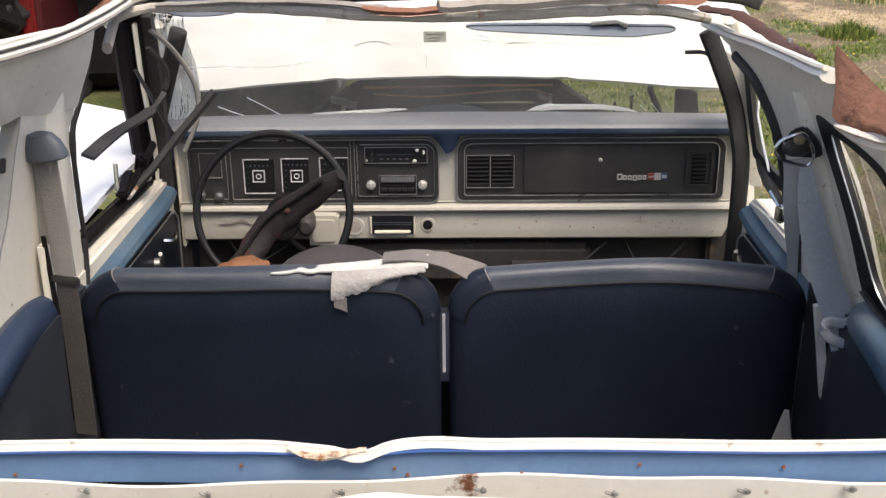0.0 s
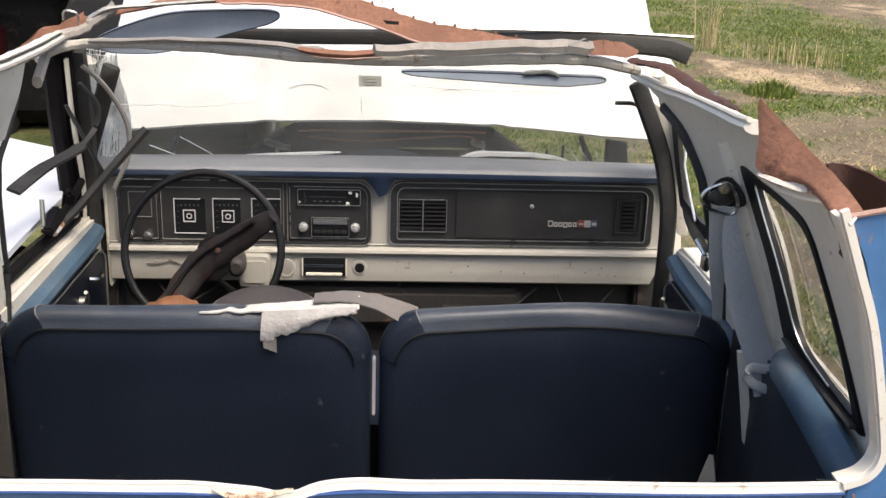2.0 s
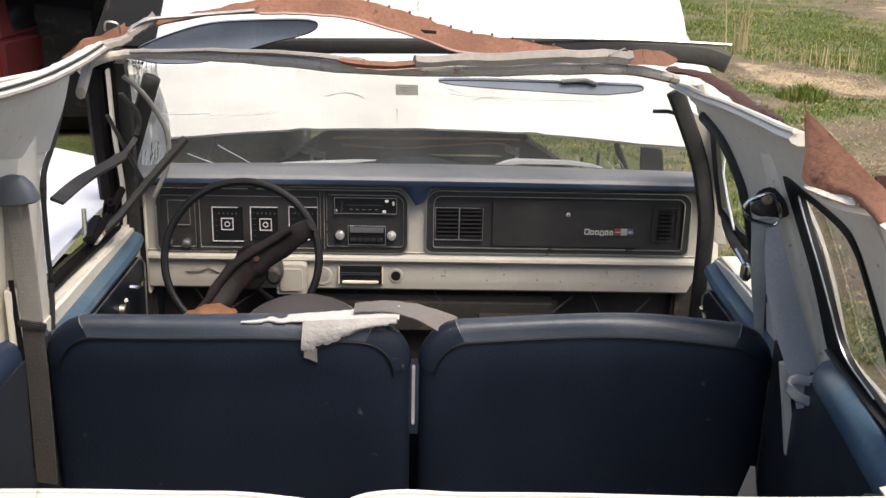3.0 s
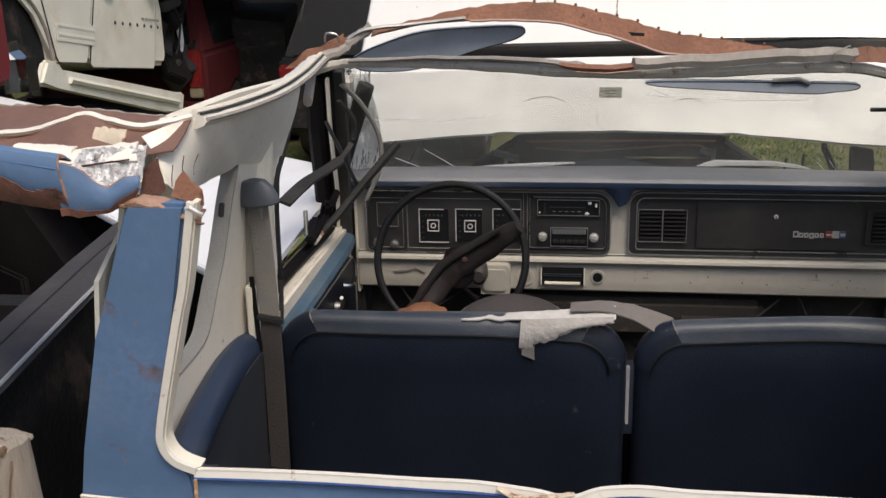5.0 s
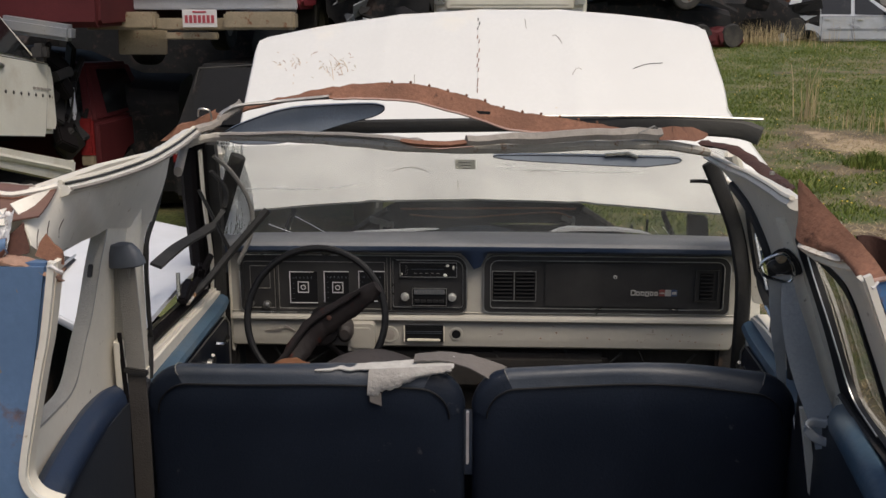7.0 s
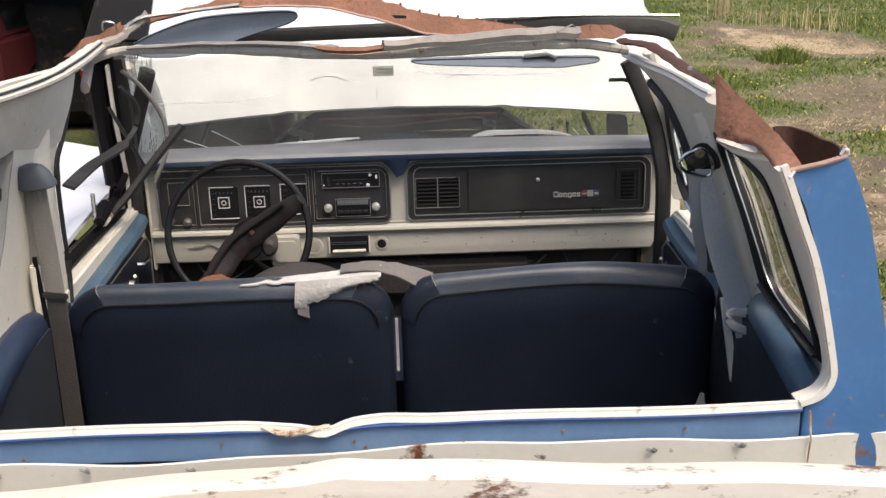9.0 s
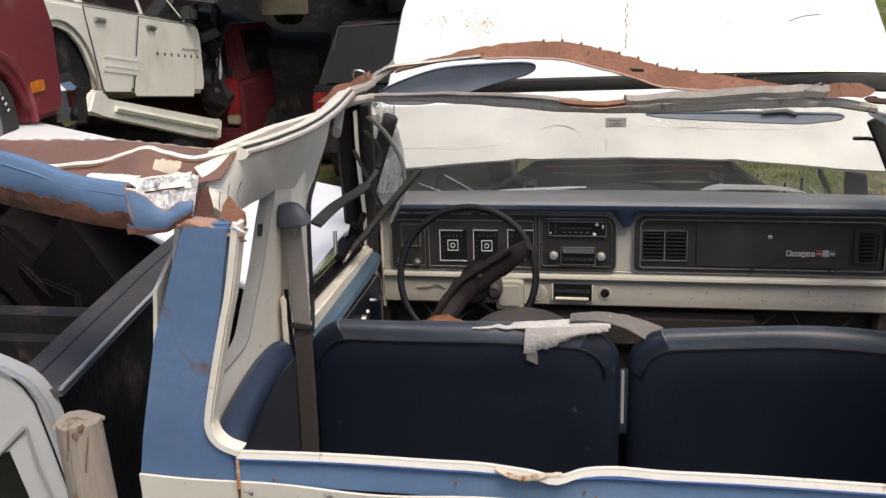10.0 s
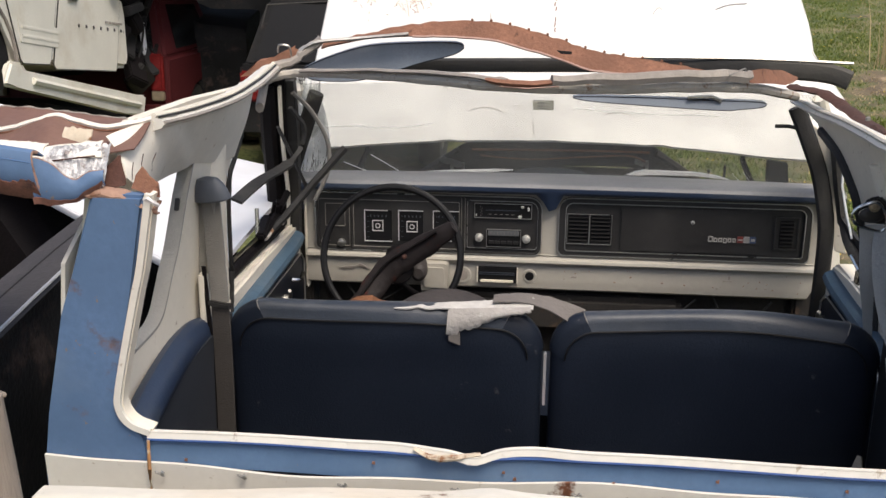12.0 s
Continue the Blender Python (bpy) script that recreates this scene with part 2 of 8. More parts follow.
tan_leather = material("tan_leather", (0.21, 0.09, 0.04), 0.7, vary=0.3, scale=14, bump=0.3)
wood_grey = material("wood_grey", (0.27, 0.235, 0.195), 0.85, vary=0.28, scale=5, fine=50, bump=0.4, stretch=(3, 3, 0.35), spots=(0.14, 0.1, 0.07), spot_amount=0.4, spot_scale=7)
wood_pale = material("wood_pale", (0.52, 0.45, 0.37), 0.85, vary=0.25, scale=20, bump=0.4)
wood_brown = material("wood_brown", (0.16, 0.10, 0.065), 0.85, vary=0.3, scale=20, bump=0.4)
clear_glass = glass("clear_glass", (0.96, 0.965, 0.96))
green_glass = glass("green_glass", (0.925, 0.935, 0.915))
dusty_glass = glass("dusty_glass", (0.94, 0.945, 0.93), 0.0, 0.115)
sticker_paper = glass("sticker_paper", (0.62, 0.62, 0.58), 0.5)
crack_white = material("crack_white", (0.90, 0.92, 0.91), 0.3, vary=0.1, bump=0.0)
dark_glass = material("dark_glass", (0.008, 0.009, 0.010), 0.08, vary=0.2, scale=3, bump=0.0, dust=(0.03, 0.03, 0.03), dust_amount=0.3)
rail_dusty = material("rail_dusty", (0.050, 0.047, 0.050), 0.7, vary=0.3, scale=6, fine=90, bump=0.15, spec=0.3, dust=(0.11, 0.105, 0.105), dust_amount=0.6)
tyre_rubber = material("tyre_rubber", (0.025, 0.024, 0.023), 0.85, vary=0.3, scale=14, bump=0.3, dust=(0.08, 0.07, 0.055), dust_amount=0.5)
red_paint = material("red_paint", (0.175, 0.022, 0.030), 0.42, vary=0.2, scale=3, spots=(0.14, 0.08, 0.07), spot_amount=0.33, spot_scale=5, bump=0.04, dust=(0.28, 0.12, 0.11), dust_amount=0.3)
maroon_paint = material("maroon_paint", (0.075, 0.012, 0.014), 0.65, spec=0.25, vary=0.2, scale=3, spots=(0.10, 0.06, 0.05), spot_amount=0.34, bump=0.04)
car_white = material("car_white", (0.70, 0.68, 0.60), 0.42, vary=0.1, scale=3, spots=(0.3, 0.2, 0.12), spot_amount=0.3, spot_scale=5, bump=0.03, dust=(0.5, 0.44, 0.34), dust_amount=0.35)
pale_white = material("pale_white", (0.72, 0.73, 0.75), 0.4, vary=0.06, scale=3, bump=0.02, dust=(0.6, 0.6, 0.6), dust_amount=0.25)
hatch_grey = material("hatch_grey", (0.47, 0.475, 0.48), 0.45, vary=0.12, scale=3, bump=0.03, dust=(0.36, 0.35, 0.33), dust_amount=0.35, spots2=(0.15, 0.13, 0.12), spot2_amount=0.29, spot2_scale=30)
silver_paint = material("silver_paint", (0.42, 0.43, 0.45), 0.38, metal=0.3, vary=0.15, scale=3, bump=0.04, dust=(0.35, 0.33, 0.3), dust_amount=0.3)
car_blue = material("car_blue", (0.02, 0.09, 0.36), 0.4, vary=0.2, scale=2, bump=0.03, dust=(0.1, 0.15, 0.25), dust_amount=0.25)
sky_blue_paint = material("sky_blue_paint", (0.04, 0.11, 0.25), 0.4, vary=0.2, scale=2, bump=0.03, dust=(0.2, 0.25, 0.3), dust_amount=0.3)
wagon_grey = material("wagon_grey", (0.25, 0.265, 0.29), 0.4, metal=0.2, vary=0.25, scale=3, bump=0.05, dust=(0.3, 0.29, 0.27), dust_amount=0.3, spots=(0.1, 0.07, 0.05), spot_amount=0.34, spot_scale=5)
wagon_silver = material("wagon_silver", (0.44, 0.46, 0.50), 0.38, metal=0.1, vary=0.2, scale=3, bump=0.05, dust=(0.42, 0.41, 0.39), dust_amount=0.3, spots=(0.14, 0.10, 0.08), spot_amount=0.33, spot_scale=5)
dark_wreck = material("dark_wreck", (0.015, 0.015, 0.016), 0.7, spec=0.2, vary=0.5, scale=4, bump=0.4, spots=(0.06, 0.045, 0.04), spot_amount=0.45, spot_scale=5)
tail_red = material("tail_red", (0.18, 0.018, 0.018), 0.2, vary=0.3, scale=20, bump=0.1)
amber = material("amber", (0.55, 0.17, 0.02), 0.25, vary=0.2, scale=20, bump=0.05)
plate_white = material("plate_white", (0.62, 0.60, 0.60), 0.5, vary=0.1, bump=0.05)
plate_red = material("plate_red", (0.36, 0.05, 0.07), 0.5, vary=0.1, bump=0.0)
mark_black = material("mark_black", (0.05, 0.045, 0.045), 0.5, vary=0.2, bump=0.0)
dull_red = material("dull_red", (0.16, 0.035, 0.03), 0.5, vary=0.1, bump=0.0)
dull_blue = material("dull_blue", (0.035, 0.06, 0.13), 0.5, vary=0.1, bump=0.0)
paper = material("paper", (0.60, 0.60, 0.56), 0.7, vary=0.1, bump=0.0)
rim_metal = material("rim_metal", (0.24, 0.23, 0.215), 0.55, metal=0.5, vary=0.3, bump=0.1, spots=RUST, spot_amount=0.40)
bumper_cream = material("bumper_cream", (0.27, 0.22, 0.15), 0.6, vary=0.25, spots=RUST, spot_amount=0.42, bump=0.15)


# ---- building helpers ----
def part(name, bm, mat, parent=None, label="", smooth=35.0):
    """Link a bmesh, built in world coordinates, as one mesh under a thing or part."""
    if isinstance(bm, bmesh.types.BMesh):
        bmesh.ops.recalc_face_normals(bm, faces=bm.faces)
        me = bpy.data.meshes.new(name)
        bm.to_mesh(me)
        bm.free()
        if smooth:
            me.polygons.foreach_set("use_smooth", [True] * len(me.polygons))
            me.set_sharp_from_angle(angle=radians(smooth))
        me.materials.append(mat)
    else:
        me = bm
    ob = new(name, me)
    if parent is not None:
        ob.parent = parent
        top = parent
        inv = Matrix.Identity(4)
        chain = []
        while top is not None:
            chain.append(top)
            top = top.parent
        for o in reversed(chain):
            inv = inv @ o.matrix_parent_inverse @ o.matrix_basis
        ob.matrix_parent_inverse = inv.inverted()
    if label:
        tagged(ob, label)
    return ob


def thing(name, label, category, base=(0, 0, 0), group="", kind=""):
    e = new(name)
    e.empty_display_size = 0.2
    e.location = base
    return tagged(e, label, category, group, kind)


def merge(*bms):
    """Join bmeshes into the first."""
    out = bms[0]
    for b in bms[1:]:
        me = bpy.data.meshes.new("tmp")
        b.to_mesh(me)
        b.free()
        out.from_mesh(me)
        bpy.data.meshes.remove(me)
    return out


def moved(bm, m):
    bmesh.ops.transform(bm, matrix=m, verts=bm.verts)
    return bm


def box(sx, sy, sz, m=None, bevel=0.0, seg=2):
    bm = bmesh.new()
    bmesh.ops.create_cube(bm, size=1, matrix=Matrix.Diagonal((sx, sy, sz, 1)))
    if bevel:
        bmesh.ops.bevel(bm, geom=bm.edges[:], offset=min(bevel, 0.45 * min(sx, sy, sz)), segments=seg, affect="EDGES")
    return moved(bm, m) if m is not None else bm


def span(x0, x1, y0, y1, z0, z1, bevel=0.0, seg=2):
    return box(abs(x1 - x0), abs(y1 - y0), abs(z1 - z0), pose((x0 + x1) / 2, (y0 + y1) / 2, (z0 + z1) / 2), bevel, seg)


def loft(rings, caps=True, closed=True):
    """Skin rings of equal count."""
    bm = bmesh.new()
    vs = [[bm.verts.new(p) for p in r] for r in rings]
    n = len(rings[0])
    for a, b in zip(vs, vs[1:]):
        for i in range(n if closed else n - 1):
            j = (i + 1) % n
            bm.faces.new((a[i], a[j], b[j], b[i]))
    if caps and closed:
        bm.faces.new(vs[0][::-1])
        bm.faces.new(vs[-1])
    return bm


def plate(pts, depth, bevel=0.0, seg=2):
    """A polygon of 3D points, given thickness by the vector depth."""
    d = Vector(depth)
    bm = loft([[Vector(p) for p in pts], [Vector(p) + d for p in pts]])
    if bevel:
        bmesh.ops.bevel(bm, geom=bm.edges[:], offset=bevel, segments=seg, affect="EDGES", clamp_overlap=True)
    return bm


def smooth_path(pts, n=8, closed=False):
    """Catmull-Rom points through pts (tuples of any length)."""
    P = [np.array(p, float) for p in pts]
    out = []
    m = len(P)
    for i in range(m if closed else m - 1):
        p0, p1 = P[(i - 1) % m] if closed or i else P[0], P[i]
        p2 = P[(i + 1) % m]
        p3 = P[(i + 2) % m] if closed or i + 2 < m else P[-1]
        for k in range(n):
            t = k / n
            out.append(0.5 * (2 * p1 + (p2 - p0) * t + (2 * p0 - 5 * p1 + 4 * p2 - p3) * t * t + (3 * p1 - p0 - 3 * p2 + p3) * t ** 3))
    if not closed:
        out.append(P[-1])
    return out


def sweep(pts, w, h=None, n=8, up=(0, 0, 1), closed=False, square=False, twist=None, wobble=0.0):
    """A rod or strap along pts: width w across, h along 'up' (numbers, or lists per point). square: a flat bar, else an ellipse."""
    h = w if h is None else h
    P = [Vector(p[:3]) for p in pts]
    m = len(P)
    rings = []
    for i, p in enumerate(P):
        a, b = P[(i - 1) % m] if closed or i else P[0], P[(i + 1) % m] if closed or i < m - 1 else P[-1]
        t = (b - a).normalized()
        u = Vector(up)
        side = t.cross(u)
        if side.length < 1e-4:
            side = t.cross(Vector((1, 0.2, 0)))
        side.normalize()
        v = side.cross(t).normalized()
        if twist:
            q = Matrix.Rotation(radians(twist[i] if isinstance(twist, (list, tuple)) else twist), 3, t)
            side, v = q @ side, q @ v
        ww = w[i] if isinstance(w, (list, tuple)) else w
        hh = h[i] if isinstance(h, (list, tuple)) else h
        off = Vector((random.uniform(-1, 1), random.uniform(-1, 1), random.uniform(-1, 1))) * wobble
        if square:
            prof = [(-0.5, -0.5), (0.5, -0.5), (0.5, 0.5), (-0.5, 0.5)]
        else:
            prof = [(0.5 * math.cos(2 * math.pi * k / n), 0.5 * math.sin(2 * math.pi * k / n)) for k in range(n)]
        rings.append([p + off + side * (c * ww) + v * (s * hh) for c, s in prof])
    if closed:
        rings.append(rings[0])
        bm = loft(rings, caps=False)
        bmesh.ops.remove_doubles(bm, verts=bm.verts, dist=1e-6)
        return bm
    return loft(rings)


def sheet(fn, nu, nv, thick=0.004):
    """A curved sheet fn(u, v) -> point, u and v from 0 to 1, with thickness."""
    bm = bmesh.new()
    g = [[Vector(fn(i / nu, j / nv)) for j in range(nv + 1)] for i in range(nu + 1)]

    def normal(i, j):
        a = g[min(i + 1, nu)][j] - g[max(i - 1, 0)][j]
        b = g[i][min(j + 1, nv)] - g[i][max(j - 1, 0)]
        n = a.cross(b)
        return n.normalized() if n.length > 1e-9 else Vector((0, 0, 1))
    top = [[bm.verts.new(g[i][j]) for j in range(nv + 1)] for i in range(nu + 1)]
    bot = [[bm.verts.new(g[i][j] - normal(i, j) * thick) for j in range(nv + 1)] for i in range(nu + 1)]
    for i in range(nu):
        for j in range(nv):
            bm.faces.new((top[i][j], top[i + 1][j], top[i + 1][j + 1], top[i][j + 1]))
            bm.faces.new((bot[i][j], bot[i][j + 1], bot[i + 1][j + 1], bot[i + 1][j]))
    edge = [(i, 0) for i in range(nu)] + [(nu, j) for j in range(nv)] + [(i, nv) for i in range(nu, 0, -1)] + [(0, j) for j in range(nv, 0, -1)]
    for (a, b), (c, d) in zip(edge, edge[1:] + edge[:1]):
        bm.faces.new((top[a][b], bot[a][b], bot[c][d], top[c][d]))
    return bm


def lathe(profile, m=None, n=24):
    """Turn (radius, height) points round z."""
    rings = [[Vector((max(r, 1e-4) * math.cos(2 * math.pi * k / n), max(r, 1e-4) * math.sin(2 * math.pi * k / n), z)) for k in range(n)] for r, z in profile]
    bm = loft(rings)
    return moved(bm, m) if m is not None else bm


def rounded_rect(x0, x1, z0, z1, r, n=5):
    """Outline points (x, z), anticlockwise; r one radius or four (bl, br, tr, tl)."""
    rr = r if isinstance(r, (tuple, list)) else (r,) * 4
    out = []
    for (cx, cz, a0), q in zip(((x0, z0, 180), (x1, z0, 270), (x1, z1, 0), (x0, z1, 90)), rr):
        sx, sz = (1 if cx == x0 else -1), (1 if cz == z0 else -1)
        for k in range(n + 1):
            a = radians(a0 + 90 * k / n)
            out.append((cx + sx * q + q * math.cos(a), cz + sz * q + q * math.sin(a)))
    return out


def ring_frame(outer, inner, to3d, depth):
    """A flat frame between two outlines of equal count, with thickness."""
    d = Vector(depth)
    bm = bmesh.new()
    A = [Vector(to3d(*p)) for p in outer]
    B = [Vector(to3d(*p)) for p in inner]
    v = [[bm.verts.new(p) for p in r] for r in (A, B, [q + d for q in B], [q + d for q in A])]
    n = len(A)
    for a, b in ((0, 1), (1, 2), (2, 3), (3, 0)):
        for i in range(n):
            j = (i + 1) % n
            bm.faces.new((v[a][i], v[a][j], v[b][j], v[b][i]))
    return bm


def holed_plate(outer, holes, to3d, depth, edge=None):
    """A plate with openings through it: outer and holes are 2D outlines."""
    d = Vector(depth)
    bm = bmesh.new()
    loops = []
    for loop in (outer, *holes):
        vs = [bm.verts.new(to3d(*p)) for p in loop]
        es = [bm.edges.new((vs[i], vs[(i + 1) % len(vs)])) for i in range(len(vs))]
        loops.append(vs)
    bmesh.ops.triangle_fill(bm, edges=bm.edges[:], use_beauty=True, use_dissolve=False)
    front = bm.faces[:]
    back_map = {v: bm.verts.new(v.co + d) for v in bm.verts[:]}
    for f in front:
        bm.faces.new([back_map[v] for v in reversed(f.verts)])
    for vs in loops:
        for i in range(len(vs)):
            a, b = vs[i], vs[(i + 1) % len(vs)]
            bm.faces.new((a, b, back_map[b], back_map[a]))
    return bm


def jag(pts, amount, n=6, seed=1):
    """Break straight runs of an outline into a torn edge."""
    rnd = random.Random(seed)
    out = []
    m = len(pts)
    for i in range(m):
        a, b = Vector(pts[i]), Vector(pts[(i + 1) % m])
        out.append(tuple(a))
        for k in range(1, n):
            p = a.lerp(b, (k + rnd.uniform(-0.3, 0.3)) / n)
            out.append(tuple(p + Vector([rnd.uniform(-amount, amount) for _ in range(len(a))])))
    return out

# ---- the wrecked pickup: cab shell ----
truck = thing("pickup_truck", "wrecked white and blue pickup with its roof torn off, hood raised", "pickup truck", (0, 2.2, 0))


def sx(s, x):
    return s * x


# back of the cab: white rim, blue band and white lower panel, all dented near the middle
def dent(x):
    return 0.75 * math.exp(-((x + 0.125) / 0.030) ** 2) + 0.35 * math.exp(-((x + 0.165) / 0.06) ** 2) - 0.35 * math.exp(-((x + 0.02) / 0.06) ** 2) - 0.12 * math.exp(-((x + 0.28) / 0.06) ** 2)


def back_strip(z0, z1, y0, y1, x0=-0.73, x1=0.73, push=1.0, nv=4, whole=False):
    def fn(u, v):
        x = x0 + (x1 - x0) * u
        d = dent(x) * push
        z = z0 + (z1 - z0) * v
        f = 1.0 if whole else v
        return (x, y0 + (y1 - y0) * v - 0.012 * d * f, z - 0.011 * d * f + 0.0025 * math.sin(x * 9))
    return sheet(fn, 96, nv, 0.004)


def lower_back(u, v):
    x = -0.93 + 1.86 * u
    z = 0.55 + (1.182 - 0.55) * v
    bulge = 0.004 * math.sin(x * 7 + 1) * v
    return (x, 1.352 + bulge - 0.006 * math.exp(-((v - 0.985) / 0.02) ** 2), z + (0.006 * math.sin(x * 5.0 + 0.6) + 0.003 * math.sin(x * 17)) * v)


back = part("rear_panel", sheet(lower_back, 60, 24, 0.006), white_paint, truck, "white lower rear cab panel with moulding holes")
part("blue_band", back_strip(1.172, 1.236, 1.360, 1.362, push=0.35), band_blue, back, "faded blue band under the rear window")
rim_in = back_strip(1.231, 1.2445, 1.354, 1.358, whole=True)
rim_top = back_strip(1.2445, 1.2445, 1.357, 1.366, whole=True)
part("window_rim", merge(rim_in, rim_top), white_paint, back, "dented white lip of the rear window opening")
part("band_edge", sweep([(x, 1.3555 - 0.005 * dent(x), 1.2285 - 0.005 * dent(x) + 0.0025 * math.sin(x * 9)) for x in np.linspace(-0.73, 0.73, 90)], 0.006, 0.007, n=6), edge_blue, back)
part("curled_lip", sweep(smooth_path([(-0.235, 1.356, 1.240), (-0.212, 1.346, 1.232), (-0.19, 1.343, 1.228), (-0.165, 1.345, 1.230), (-0.14, 1.350, 1.233), (-0.115, 1.354, 1.236)], 4), 0.012, [0.004 + 0.010 * math.sin(math.pi * k / 20) ** 2 for k in range(21)], n=8, wobble=0.001), stain_cream, back, "curled torn lip with rust")
for x, z in ((-0.725, 1.10), (0.742, 1.10)):
    part("rusty_seam", sweep([(x, 1.350, z + 0.13), (x + 0.002, 1.342, z + 0.075), (x + 0.001, 1.342, z + 0.02), (x - 0.002, 1.342, z - 0.1)], [0.006, 0.008, 0.020, 0.016] if x < 0 else 0.004, 0.004, n=5, wobble=0.0015), stain_orange, back)
for k, (x, z) in enumerate(((-0.31, 1.205), (-0.075, 1.20), (-0.055, 1.188), (-0.66, 1.19), (0.52, 1.20), (0.12, 1.19), (0.30, 1.205))):
    part("paint_chip", plate([(x + 0.006 * p[0], 1.3555, z + 0.006 * p[1]) for p in jag([(-0.5, -0.3), (0.5, -0.5), (0.4, 0.5), (-0.4, 0.3)], 0.12, 2, k)], (0, 0.003, 0)), rust_metal, back)
for i, x in enumerate((-0.70, -0.545, -0.36, -0.155, 0.06, 0.26, 0.46, 0.62)):
    c = box(0.009, 0.008, 0.008, pose(x, 1.338, 1.171 + 0.004 * math.sin(i * 2.1), 0, 0, 12 * math.sin(i)), 0.003)
    c = merge(c, box(0.020, 0.004, 0.006, pose(x - 0.005, 1.339, 1.168 + 0.004 * math.sin(i * 2.1), 0, 25, 0), 0.002))
    part("moulding_clip", c, clip_grey, back)
    part("screw", lathe([(0.004, 0), (0.004, 0.002), (0.002, 0.003)], pose(x + 0.002, 1.334, 1.172 + 0.004 * math.sin(i * 2.1), 90), 10), trim_silver, back)

# corner pillars of the rear window
C_OUT = [(0.945, 0.62), (0.935, 1.16), (0.915, 1.27), (0.865, 1.47), (0.785, 1.695)]
C_OUT_R = [(0.925, 0.62), (0.915, 1.16), (0.893, 1.27), (0.839, 1.47), (0.826, 1.525), (0.810, 1.58), (0.790, 1.63), (0.772, 1.67), (0.757, 1.70)]
C_IN_R = [(0.662, 1.674), (0.700, 1.610), (0.720, 1.547), (0.744, 1.46), (0.784, 1.33), (0.789, 1.285), (0.772, 1.252), (0.735, 1.232), (0.735, 1.172), (0.735, 0.62)]
C_IN = [(0.690, 1.695), (0.738, 1.50), (0.782, 1.33), (0.788, 1.285), (0.772, 1.252), (0.735, 1.232), (0.735, 1.172), (0.735, 0.62)]


def c_y(z):
    return 1.362 - 0.05 * max(0.0, z - 1.2)


for s in (-1, 1):
    pts = [(s * x, c_y(z), z) for x, z in C_OUT + C_IN] if s < 0 else [(x, c_y(z), z) for x, z in C_OUT_R + C_IN_R]
    top = "torn off top" if s < 0 else "torn, rusty top"
    cp = part("corner_pillar", plate(pts, (0, 0.035 if s < 0 else 0.008, 0), 0.006 if s < 0 else 0.002), blue_rusty if s < 0 else blue_paint, truck, "faded blue corner pillar with rust at its " + top)
    path = [(s * x, c_y(z) - 0.004, z) for x, z in ((0.680, 1.700) if s < 0 else (0.650, 1.690), (0.708, 1.57) if s < 0 else (0.688, 1.60), (0.728, 1.50), (0.772, 1.335), (0.777, 1.288), (0.760, 1.258), (0.725, 1.243))]
    path = [tuple(p) for p in smooth_path(path, 5)]
    part("rim", sweep(path, 0.012, 0.010, square=True, up=(0, 1, 0)), white_paint, cp, "white inner lip with rust in the corner")
    inner = [(s * (x - 0.004), c_y(z) + 0.014, z) for x, z in ((0.680, 1.700) if s < 0 else (0.652, 1.680), (0.708, 1.57) if s < 0 else (0.688, 1.60), (0.728, 1.50), (0.772, 1.335), (0.777, 1.288), (0.760, 1.258), (0.725, 1.243))]
    part("reveal", sweep([tuple(p) for p in smooth_path(inner, 5)], 0.008, 0.028, square=True, up=(0, 1, 0)), inner_white, cp)
    if s < 0:
        # rag of rusty skin left on top, folded over to the rear
        def fold(u, v):
            x = -0.794 + 0.124 * u
            top = 1.703 + 0.006 * math.sin(5 * u) - 0.016 * u
            return (x, 1.352 - 0.020 * math.sin(math.pi * v) + 0.012 * v, top - 0.020 * (1 - v) + 0.006 * noise.noise(Vector((u * 7, v * 2, 1))))
        part("rolled_skin", sheet(fold, 18, 6, 0.003), rust_pale, cp, "brown rolled edge on top of the pillar")
        part("torn_skin", plate(jag([(-0.792, 1.345, 1.690), (-0.785, 1.372, 1.722), (-0.768, 1.392, 1.735), (-0.752, 1.392, 1.752), (-0.742, 1.378, 1.722), (-0.735, 1.362, 1.706)], 0.002, 2, 4), (0.003, 0.003, 0)), rust_inner, cp, "dark brown torn skin")
        part("torn_skin", plate(jag([(-0.722, 1.362, 1.702), (-0.716, 1.370, 1.722), (-0.706, 1.376, 1.736), (-0.690, 1.366, 1.722), (-0.671, 1.356, 1.712), (-0.668, 1.350, 1.690), (-0.690, 1.352, 1.694)], 0.0015, 2, 6), (0, 0.003, 0.001)), rust_metal, cp)
        part("crimp", sweep([(-0.688, 1.333, 1.690), (-0.680, 1.328, 1.694), (-0.672, 1.330, 1.686), (-0.668, 1.338, 1.680)], 0.008, n=6), plate_white, cp)

# side walls with the quarter windows
def wall_x(z, s=1):
    return 0.845 - 0.32 * max(0.0, z - 1.22) if s > 0 else 0.850 - 0.07 * max(0.0, z - 1.22)


def side3(s, off=0.0):
    """Point of the side wall at (y, z), the offset shrinking towards the roof rail."""
    return lambda y, z: (s * (wall_x(z, s) + off * min(1.0, max(0.1, (1.74 - z) / 0.25))), y, z)


